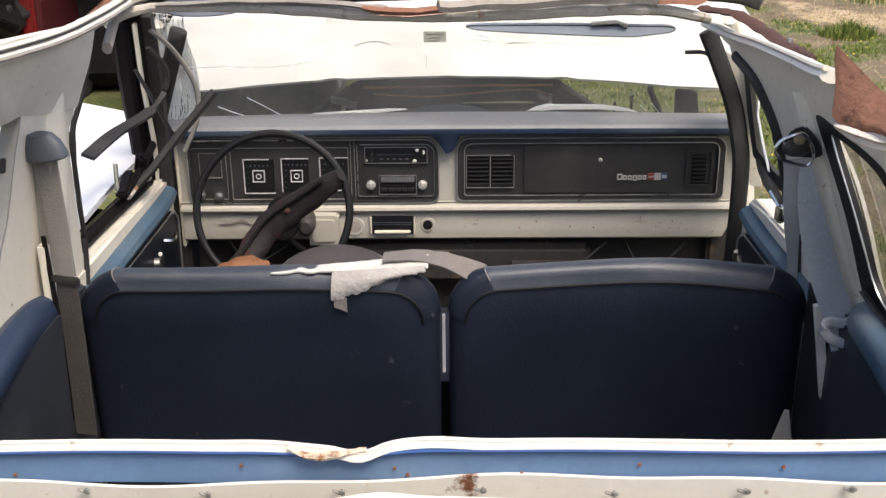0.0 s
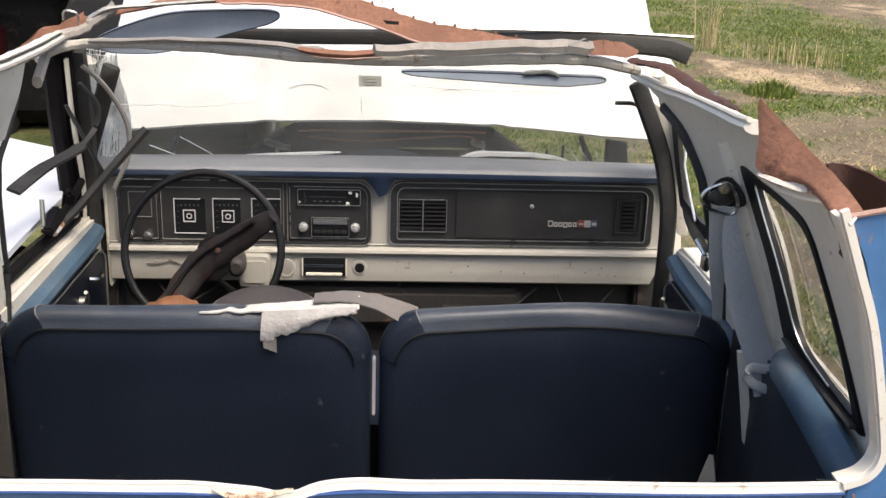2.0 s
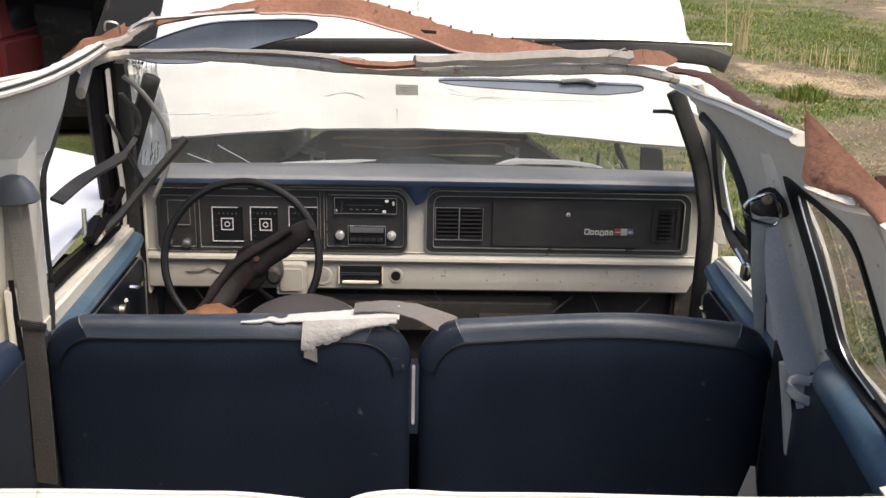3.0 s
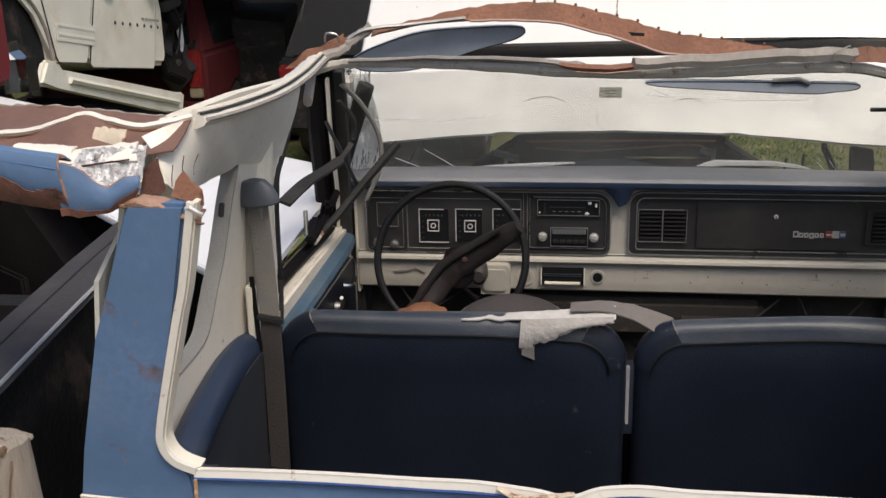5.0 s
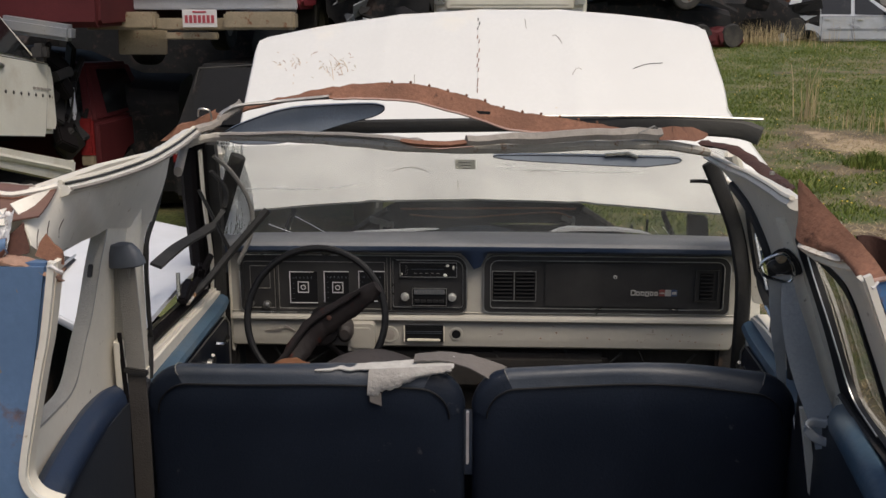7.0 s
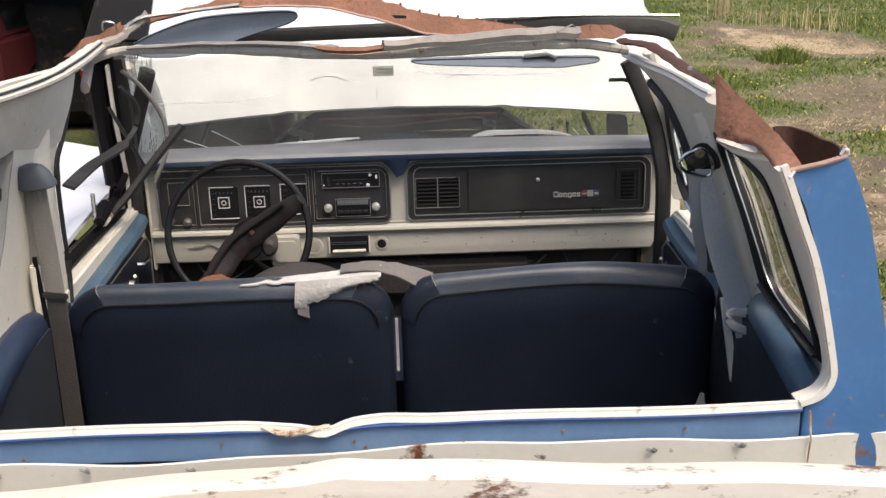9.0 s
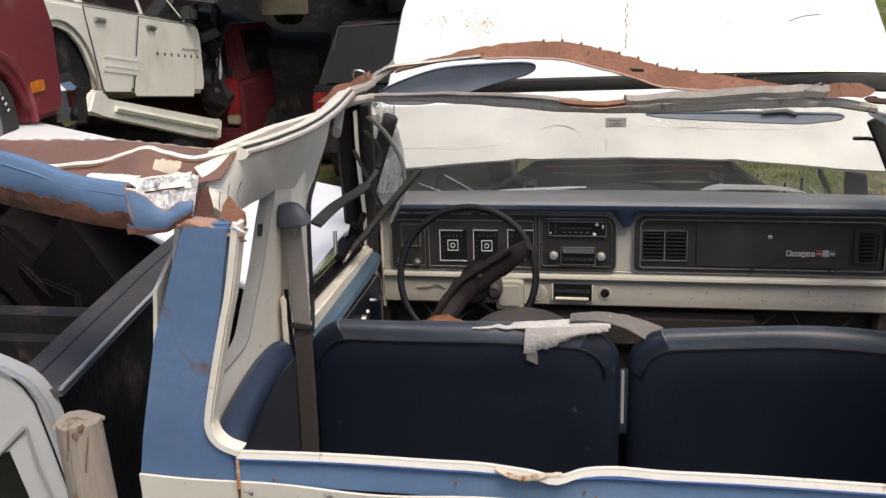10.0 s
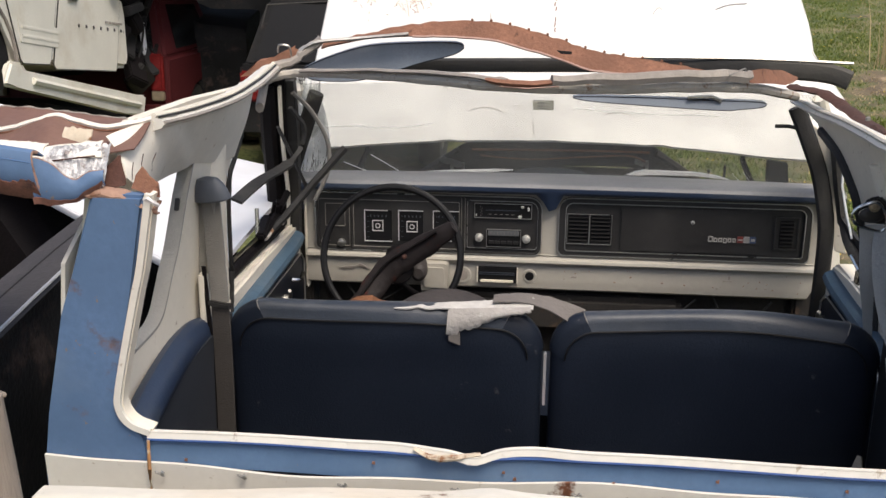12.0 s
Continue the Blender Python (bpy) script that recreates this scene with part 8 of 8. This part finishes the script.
# pickups stacked on top, tailgates outwards
def tailgate_extras(paint, band, z0, letter_mat, letters, plate_on=True, lamp=tail_red, bumper=bumper_cream):
    def fn(e, W):
        tg = part("tailgate", box(0.06, 2 * W - 0.34, 0.44, pose(-2.53, 0, z0), 0.015), paint, e, "dented tailgate")
        part("tailgate_panel", box(0.012, 2 * W - 0.44, 0.30, pose(-2.565, 0, z0 - 0.02), 0.01), band, tg)
        part("gate_handle", box(0.02, 0.16, 0.09, pose(-2.568, 0.02, z0 + 0.11), 0.01), black_plastic, tg)
        y = letters[0]
        for k in range(letters[2]):
            w = letters[1]
            part("badge_bar", box(0.008, w * 0.72, 0.055 if k % 3 else 0.065, pose(-2.575, y - w * k, z0 + letters[3]), 0.002), letter_mat, tg)
        part("valance", box(0.05, 2 * W - 0.1, 0.10, pose(-2.50, 0, z0 - 0.28), 0.01), silver_paint, e)
        for s in (-1, 1):
            part("tail_light", box(0.05, 0.13, 0.40, pose(-2.535, s * (W - 0.085), z0 + 0.02), 0.015), lamp, e, "red tail lamp")
        bp = part("rear_bumper", merge(box(0.16, 0.62, 0.15, pose(-2.66, W - 0.34, z0 - 0.42), 0.02), box(0.16, 0.62, 0.15, pose(-2.66, -W + 0.34, z0 - 0.42), 0.02), box(0.10, 2 * W - 0.9, 0.10, pose(-2.62, 0, z0 - 0.45), 0.01)), bumper, e, "cream step bumper, rusty")
        part("hitch_bar", box(0.06, 0.46, 0.06, pose(-2.66, 0, z0 - 0.55), 0.01), bumper, bp)
        part("hanging_flap", box(0.02, 0.44, 0.24, pose(-2.48, 0.50, z0 - 0.60, 0, 8, 0), 0.03), bumper_cream, e, "stained hanging flap")
        if plate_on:
            pl = part("number_plate", box(0.008, 0.30, 0.15, pose(-2.752, -0.10, z0 - 0.40), 0.004), plate_white, e)
            for k in range(7):
                part("plate_bar", box(0.004, 0.026, 0.065, pose(-2.758, 0.015 - 0.038 * k, z0 - 0.405)), plate_red, pl)
            part("plate_bar", box(0.004, 0.12, 0.014, pose(-2.758, -0.10, z0 - 0.345)), plate_red, pl)
    return fn


P_LOW = arch_profile(-2.5, 2.4, 0.55, [(2.4, 0.85), (2.3, 1.08), (0.7, 1.12), (-2.5, 1.14)], (-1.35, 1.55), 0.46)
P_HOUSE = [(-0.75, 1.10), (0.95, 1.10), (0.4, 1.72), (-0.65, 1.76)]
P_WIN = ([(-0.55, 1.16), (0.72, 1.16), (0.3, 1.66), (-0.5, 1.68)],)
vehicle("stacked_red_pickup", "red pickup stacked on a hatchback, silver tailgate and cream bumper", "pickup truck", heading(-2.52, 11.48, 1.375, 89.5, 0.5), 1.90, red_paint, P_LOW, P_HOUSE, 1.10, 1.76, P_WIN, ((0.92, 1.12), (0.42, 1.70)), ((-0.74, 1.18), (-0.68, 1.66)), ((-1.35, 0.36), (1.55, 0.36)), 0.36,
        extras=tailgate_extras(red_paint, silver_paint, 0.88, mark_black, (-0.30, 0.055, 9, -0.0)))
vehicle("stacked_white_pickup", "cream white pickup high in the stack, tailgate outwards", "pickup truck", heading(0.33, 15.6, 1.21, 89, 0), 1.92, car_white, P_LOW, P_HOUSE, 1.10, 1.76, P_WIN, ((0.92, 1.12), (0.42, 1.70)), ((-0.74, 1.18), (-0.68, 1.66)), ((-1.35, 0.36), (1.55, 0.36)), 0.36,
        extras=tailgate_extras(car_white, car_white, 0.88, grey_brown, (0.10, 0.065, 9, -0.06), False, trim_silver))
# maroon car beside it in the upper row
vehicle("stacked_maroon_car", "maroon car with a grey bumper, high in the stack", "car", heading(-3.62, 10.2, 1.40, 88), 1.15, maroon_paint, arch_profile(-2.0, 1.9, 0.42, [(1.9, 0.8), (1.2, 0.98), (-1.95, 1.0)], (1.2,), 0.4), [(-1.9, 0.98), (1.0, 0.96), (0.4, 1.42), (-1.5, 1.44)], 0.98, 1.44,
        rear=((-1.885, 1.02), (-1.53, 1.40)),
        extras=lambda e, W: (part("rear_bumper", box(0.14, 0.60, 0.13, pose(-2.06, -0.08, 0.42, 8, 0, 0), 0.03), wagon_grey, e, "grey plastic bumper"), part("tail_light", box(0.05, 0.16, 0.20, pose(-2.01, -W + 0.12, 0.82), 0.02), tail_red, e)))


# crushed hulks that carry the upper rows
def hulk(m, L, W, H, seed, mat, label):
    r = random.Random(seed)
    e = thing("crushed_car", label, "wreck", group="crushed cars under the stack")
    rings = []
    for k in range(9):
        x = -L / 2 + L * k / 8
        h = H * (0.62 + 0.38 * math.sin(math.pi * (k + 0.5) / 9)) * r.uniform(0.85, 1.1)
        ring = []
        for a in range(14):
            t = 2 * math.pi * a / 14
            ring.append((x + r.uniform(-0.05, 0.05), W / 2 * math.copysign(abs(math.cos(t)) ** 0.5, math.cos(t)) * r.uniform(0.93, 1.04), h / 2 + h / 2 * math.copysign(abs(math.sin(t)) ** 0.5, math.sin(t)) * (r.uniform(0.93, 1.05) if math.sin(t) > 0 else 1.0)))
        rings.append(ring)
    part("crumpled_body", loft(rings), mat, e, smooth=20)
    for k in range(5):
        part("bent_panel", box(r.uniform(0.3, 0.9), 0.03, r.uniform(0.12, 0.3), pose(r.uniform(-L / 2.4, L / 2.4), r.choice((-1, 1)) * W / 2, H * r.uniform(0.35, 0.75), r.uniform(-25, 25), r.uniform(-20, 20), r.uniform(-12, 12)), 0.01), r.choice((mat, mat, dark_wreck)), e)
    for s in (-1, 1):
        part("wheel_stub", lathe([(0.16, -0.08), (0.28, -0.09), (0.31, 0), (0.28, 0.09), (0.16, 0.08)], pose(s * L * 0.3, -W / 2 + 0.05, 0.30, 90, 0, 0), 18), tyre_rubber, e)
    e.matrix_basis = m
    return e


hulk(heading(-4.45, 7.0, 0.0, 90), 3.2, 1.5, 0.80, 1, dark_wreck, "black crushed hulk under the white utility vehicle")
hulk(heading(-4.05, 3.2, 0.0, 90), 3.2, 1.55, 1.12, 2, dark_wreck, "black crushed hulk under the red pickup")
hulk(heading(-4.9, 9.9, 0.0, 12), 3.8, 1.6, 1.72, 3, dark_wreck, "dark crushed hulks under the maroon car")
hulk(heading(0.4, 15.4, 0.1, 90), 4.2, 1.8, 1.75, 4, dark_wreck, "dark crushed hulk under the white pickup")
hulk(heading(-1.3, 13.2, 0.05, 80), 3.8, 1.7, 1.75, 5, dark_wreck, "dark crushed hulk under the silver wreck")
sw = hulk(heading(-1.10, 11.0, 1.75, 94), 3.0, 0.98, 1.25, 6, dark_wreck, "silver car wreck with crumpled front panels in the stack")
rw = random.Random(41)
for k in range(64):
    w, h = rw.uniform(0.08, 0.30), rw.uniform(0.05, 0.18)
    q = jag([(-w / 2, -h / 2), (w / 2, -h / 2), (w / 2, h / 2), (-w / 2, h / 2)], 0.05, 2, k)
    pn = part("torn_panel", plate([(x, 0.05 * math.sin(9 * x + k) + 0.04 * math.cos(11 * z), z) for x, z in q], (0, 0.012, 0)), rw.choice((wagon_grey, rail_dusty, old_metal, dark_wreck, dark_wreck, wagon_grey, black_plastic)), None)
    pn.parent = sw
    pn.matrix_parent_inverse = pose(rw.uniform(-1.62, -1.2), rw.uniform(-0.46, 0.46), rw.uniform(0.05, 1.1), rw.uniform(-50, 50), rw.uniform(-50, 50), 90 + rw.uniform(-55, 55))
part("lamp_socket", sweep([(-1.58 + 0.02 * math.cos(a), -0.30 + 0.075 * math.cos(a), 0.34 + 0.13 * math.sin(a)) for a in np.linspace(0, 6.0, 20)], 0.03, n=6), wagon_grey, sw, "empty headlamp socket")
part("mirror", sweep([(-1.60, 0.36 + 0.06 * math.cos(a), 0.22 + 0.10 * math.sin(a)) for a in np.linspace(0, 6.2, 20)], 0.035, n=6), black_plastic, sw)
for x, y, z, L, W, H, k, mt, lb in ((4.2, 28.6, 0.62, 4.2, 1.7, 1.35, 7, dark_wreck, "dark crushed car in the far row"), (8.4, 31.6, 0.72, 4.4, 1.7, 1.3, 8, dark_wreck, "dark crushed car behind the hatchback"), (0.2, 28.5, 0.62, 4.4, 1.7, 1.4, 9, dark_wreck, "dark crushed car in the far row"), (-3.6, 21.0, 0.3, 4.4, 1.8, 1.9, 10, dark_wreck, "dark crushed car behind the stack"), (-8.0, 14.0, 0.05, 4.4, 1.8, 2.3, 11, dark_wreck, "dark crushed hulk deep in the stack"), (-5.0, 14.6, 0.1, 4.0, 1.8, 2.3, 12, dark_wreck, "dark crushed car deep in the stack"), (-9.5, 9.0, 0.0, 4.2, 1.8, 2.2, 13, dark_wreck, "dark crushed hulk beside the red pickup")):
    hulk(heading(x, y, z, 8 * math.sin(k)), L, W, H, k, mt, lb)
for x, k in ((2.6, 17), (5.2, 18), (7.4, 19)):
    hulk(heading(x, 30.2, 0.70, 4 * math.sin(k)), 3.4, 1.7, 1.32, k, dark_wreck, "dark crushed car in the far row")
hulk(heading(5.7, 27.4, 0.60, 20), 1.5, 0.8, 0.55, 21, maroon_paint, "red scrap panel lying at the foot of the stack")

# far row: blue pickup, blue pickup, and the hatchback in the grass
def stripe_extras(e, W):
    for s in (-1, 1):
        part("lower_band", box(2.1, 0.012, 0.26, pose(-0.05, s * (W + 0.004), 0.72), 0.004), silver_paint, e, "pale two-tone band")
    part("rear_bumper", box(0.14, 2 * W, 0.16, pose(2.46, 0, 0.56), 0.03), chrome, e)


vehicle("blue_pickup", "two-tone blue and silver pickup stacked in the far row", "pickup truck", heading(3.7, 28.0, 1.42, 178), 1.9, sky_blue_paint, P_LOW, P_HOUSE, 1.10, 1.76, P_WIN, ((0.92, 1.12), (0.42, 1.70)), None, ((-1.35, 0.50), (1.55, 0.50)), 0.36, doors=(door_poly(-0.6, 0.75, 0.62, 1.10),), extras=stripe_extras)


def plainblue_extras(e, W):
    for s in (-1, 1):
        part("tail_light", box(0.04, 0.10, 0.36, pose(-2.52, s * (W - 0.05), 0.90), 0.01), tail_red, e)
    part("hanging_hub", lathe([(0.05, -0.08), (0.16, -0.06), (0.17, 0.04), (0.06, 0.08)], pose(-1.35, -W + 0.1, 0.48, 90), 16), rust_metal, e)


vehicle("blue_pickup", "bright blue pickup without rear wheels stacked over a hatchback", "pickup truck", heading(9.6, 31.2, 1.33, 2), 1.9, car_blue, P_LOW, P_HOUSE, 1.10, 1.76, P_WIN, ((0.92, 1.12), (0.42, 1.70)), ((-0.74, 1.18), (-0.68, 1.66)), ((1.55, 0.45),), 0.36, doors=(door_poly(-0.6, 0.75, 0.62, 1.10),), extras=plainblue_extras)


def wagon_extras(e, W):
    for s in (-1, 1):
        part("tail_light", box(0.26, 0.05, 0.26, pose(-2.13, s * (W - 0.02), 0.48, 0, -8, 0), 0.04), tail_red, e, "red tail lamp")
        part("wheel_arch", sweep([(-1.50 + 0.36 * math.cos(a), s * (W + 0.004), 0.02 + 0.30 * math.sin(a)) for a in np.linspace(0, math.pi, 12)], 0.03, 0.02, n=6), black_plastic, e)
        part("side_moulding", box(2.3, 0.02, 0.05, pose(0.15, s * (W + 0.012), 0.34), 0.008), wagon_grey, e)
        for x, z, w, r in ((-0.25, 0.44, 0.30, 20), (0.55, 0.40, 0.42, -25), (0.72, 0.52, 0.25, 50), (-0.75, 0.36, 0.25, -15), (0.95, 0.46, 0.3, 10)):
            part("dent", box(w, 0.012, 0.07, pose(x, s * (W + 0.010), z, 18 * s, r, 0), 0.006), wagon_grey, e)
        part("mirror", box(0.14, 0.16, 0.12, pose(0.62, s * (W + 0.06), 0.80), 0.03), black_plastic, e)
    part("front_bumper", box(0.16, 2 * W - 0.1, 0.20, pose(2.16, 0, 0.20), 0.04), black_plastic, e, "torn black front bumper")
    part("tailgate_trim", box(0.05, 2 * W - 0.5, 0.05, pose(-2.27, 0, 0.62), 0.01), black_plastic, e)


wag_low = arch_profile(-2.27, 2.2, 0.02, [(2.2, 0.20), (2.0, 0.42), (1.72, 0.60), (1.0, 0.72), (-2.24, 0.74)], (-1.52, 1.32), 0.36)
vehicle("hatchback", "silver-grey hatchback, dented, without wheels in the grass", "car", heading(10.30, 30.2, 0.64, 0), 1.62, wagon_silver, wag_low, [(-2.24, 0.70), (0.92, 0.68), (0.15, 1.20), (-0.3, 1.26), (-1.72, 1.25), (-1.92, 1.18)], 0.70, 1.26,
        side_windows=([(-1.86, 0.76), (-1.30, 0.75), (-1.28, 1.16), (-1.66, 1.16)], [(-1.18, 0.75), (-0.36, 0.74), (-0.36, 1.18), (-1.14, 1.18)], [(-0.26, 0.74), (0.66, 0.72), (0.10, 1.14), (-0.26, 1.18)]), front=((0.90, 0.72), (0.18, 1.18)), rear=((-2.22, 0.76), (-1.94, 1.16)),
        doors=(door_poly(-1.14, -0.32, 0.08, 0.69), door_poly(-0.28, 0.86, 0.08, 0.68)), handles=((-1.0, 0.60), (-0.12, 0.59)), extras=wagon_extras)

# ---- close on the driver's side ----
rv = thing("white_hatchback", "white hatchback without its roof, dark inside", "car", (-1.9, 2.6, 0))


def hatch_outline():
    return [(-1.085, 0.55), (-1.135, 0.95), (-1.152, 1.061), (-1.172, 1.167), (-1.197, 1.265), (-1.218, 1.297), (-1.241, 1.318), (-1.29, 1.340), (-1.361, 1.365), (-1.60, 1.41), (-2.3, 1.43), (-2.75, 1.36), (-2.85, 0.55)]


def hatch_at(x, z, off=0.0):
    """Point of the hatch's bulging face."""
    d = min(1.0, max(0.0, (-1.12 - x) / 0.35))
    return (x, 1.50 + off - 0.05 * math.sin(math.pi / 2 * d) * min(1.0, max(0.0, (1.40 - z) / 0.2)), z)


win = [(-1.252, 1.046), (-1.278, 1.158), (-1.30, 1.150), (-1.44, 1.018), (-1.62, 0.85), (-2.3, 0.80), (-1.9, 0.66), (-1.22, 0.66)]
part("rear_hatch", holed_plate(hatch_outline(), [win], hatch_at, (0, 0.05, 0)), hatch_grey, rv, "white rear corner panel")
part("rear_window", plate([hatch_at(x, z, 0.012) for x, z in win], (0, 0.006, 0)), dark_glass, rv)
part("window_moulding", sweep([hatch_at(x, z, -0.004) for x, z in ((-1.236, 1.214), (-1.30, 1.152), (-1.409, 1.047), (-1.60, 0.865))], 0.010, 0.010, n=6, up=(0, 1, 0)), silver_paint, rv)
part("window_moulding", sweep([hatch_at(x, z, -0.004) for x, z in ((-1.236, 1.214), (-1.222, 1.12), (-1.203, 1.05), (-1.15, 0.75))], 0.008, 0.008, n=6, up=(0, 1, 0)), silver_paint, rv)
part("edge_trim", sweep([hatch_at(x + 0.004, z, -0.004) for x, z in hatch_outline()[:9]], 0.010, 0.020, n=6, up=(0, 1, 0)), silver_paint, rv)
part("edge_trim", sweep([hatch_at(x - 0.016, z, -0.003) for x, z in hatch_outline()[1:7]], 0.004, 0.006, n=5, up=(0, 1, 0)), dark_wreck, rv)
for x, z in ((-1.30, 1.325), (-1.33, 1.318)):
    part("paint_chip", plate(jag([hatch_at(x, z, -0.002), hatch_at(x + 0.012, z - 0.002, -0.002), hatch_at(x + 0.010, z + 0.003, -0.002)], 0.001, 2, 3), (0, 0.002, 0)), mark_black, rv)
RAIL = [(-1.240, 1.52, 1.270), (-1.285, 1.9, 1.272), (-1.325, 2.27, 1.274), (-1.40, 3.0, 1.265)]
part("belt_rail", sweep(RAIL, 0.135, 0.022, n=10, up=(0.12, 0, 1)), rail_dusty, rv, "dusty dark belt rail")
part("rail_edge", sweep([(x + 0.066, y, z + 0.010) for x, y, z in RAIL], 0.010, 0.008, n=6), silver_paint, rv)
part("rail_groove", sweep([(x - 0.012, y, z + 0.011) for x, y, z in RAIL], 0.008, 0.004, n=5), dark_wreck, rv)
# side of the white car in near black: its shade is painted in
part("side_panel", plate([(-1.22, 1.58, 0.35), (-1.24, 1.58, 1.26), (-1.33, 3.0, 1.24), (-1.30, 3.0, 0.35)], (-0.03, 0, 0)), dark_wreck, rv)
part("interior", span(-2.75, -1.36, 1.95, 3.3, 0.40, 0.62, 0.05), dark_wreck, rv)
part("far_side", span(-2.90, -2.80, 1.9, 3.4, 0.4, 1.30, 0.03), dark_wreck, rv)
part("seat", merge(span(-2.6, -2.05, 2.3, 2.5, 0.6, 1.15, 0.06), span(-1.95, -1.45, 2.3, 2.5, 0.6, 1.12, 0.06)), dark_wreck, rv)

hp = thing("detached_hood", "white detached hood panel resting on a crushed car", "hood", (-1.9, 3.9, 0))
a_, b_, c_, d_ = Vector((-0.897, 2.22, 1.213)), Vector((-0.893, 3.42, 1.22)), Vector((-3.28, 5.10, 1.22)), Vector((-3.39, 4.64, 1.215))
part("panel", sheet(lambda u, v: tuple(a_.lerp(d_, u).lerp(b_.lerp(c_, u), v) + Vector((0, 0, 0.03 * math.sin(math.pi * v)))), 20, 10, 0.015), pale_white, hp)
part("folded_edge", sweep([tuple(a_.lerp(d_, k / 10)) for k in range(11)], 0.02, 0.03, n=8), pale_white, hp, "rolled white edge")
hulk(heading(-2.2, 3.85, 0.0, -38), 2.2, 0.70, 1.12, 31, worn_black, "black crushed car under a white panel")

# wooden stake standing in the pocket of the bed side
pm = []
for k in range(12):
    z = 1.02 + 0.405 * k / 11
    rr_ = 0.0385 - 0.003 * (k / 11) ** 2
    ring = []
    for a in range(22):
        t = 2 * math.pi * a / 22
        q = rr_ * (1 + 0.05 * noise.noise(Vector((3 * math.cos(t), 3 * math.sin(t), z * 4))))
        ring.append((-0.868 - 0.022 * k / 11 + q * math.cos(t), 1.100 + q * math.sin(t), z + (0.008 * noise.noise(Vector((2 * math.cos(t), 2 * math.sin(t), 7))) if k == 11 else 0)))
    pm.append(ring)
pm.append([(-0.889 + 0.020 * math.cos(2 * math.pi * a / 22), 1.100 + 0.020 * math.sin(2 * math.pi * a / 22), 1.432 + 0.004 * math.sin(3 * a)) for a in range(22)])
post = part("wooden_post", loft(pm), wood_grey, None, smooth=50)
tagged(post, "weathered round wooden stake with a split, frayed top", "post")
rk = random.Random(8)
for k in range(26):
    t = rk.uniform(0, 6.283)
    q = 0.034 + rk.uniform(-0.012, 0.003)
    x, y, z = -0.889 + q * math.cos(t), 1.100 + q * math.sin(t), 1.424 + rk.uniform(-0.010, 0.006)
    part("splinter", box(rk.uniform(0.006, 0.016), rk.uniform(0.004, 0.010), rk.uniform(0.006, 0.014), pose(x, y, z - 0.004, rk.uniform(-25, 25), rk.uniform(-25, 25), rk.uniform(0, 180)), 0.002), (wood_pale, wood_grey, wood_brown)[k % 3], post)
for t, z0, z1 in ((-1.9, 1.37, 1.425), (-1.1, 1.35, 1.41)):
    part("split", sweep([(-0.887 + 0.0372 * math.cos(t + 0.08 * k), 1.100 + 0.0372 * math.sin(t + 0.08 * k), z0 + (z1 - z0) * k / 4) for k in range(5)], 0.0014, 0.003, n=4, wobble=0.0008), wood_brown, post)
for t, z, w, h in ((-1.25, 1.27, 0.014, 0.05), (-1.75, 1.30, 0.010, 0.03), (-0.9, 1.22, 0.012, 0.04)):
    part("knot_stain", moved(lathe([(0.5, -0.02), (0.5, 0.0), (0.3, 0.02), (0.05, 0.03)], None, 12), pose(-0.884 + 0.0365 * math.cos(t), 1.100 + 0.0365 * math.sin(t), z) @ Matrix.Rotation(t, 4, "Z") @ Matrix.Rotation(math.pi / 2, 4, "Y") @ Matrix.Diagonal((h, w, 0.06, 1))), wood_brown, post)
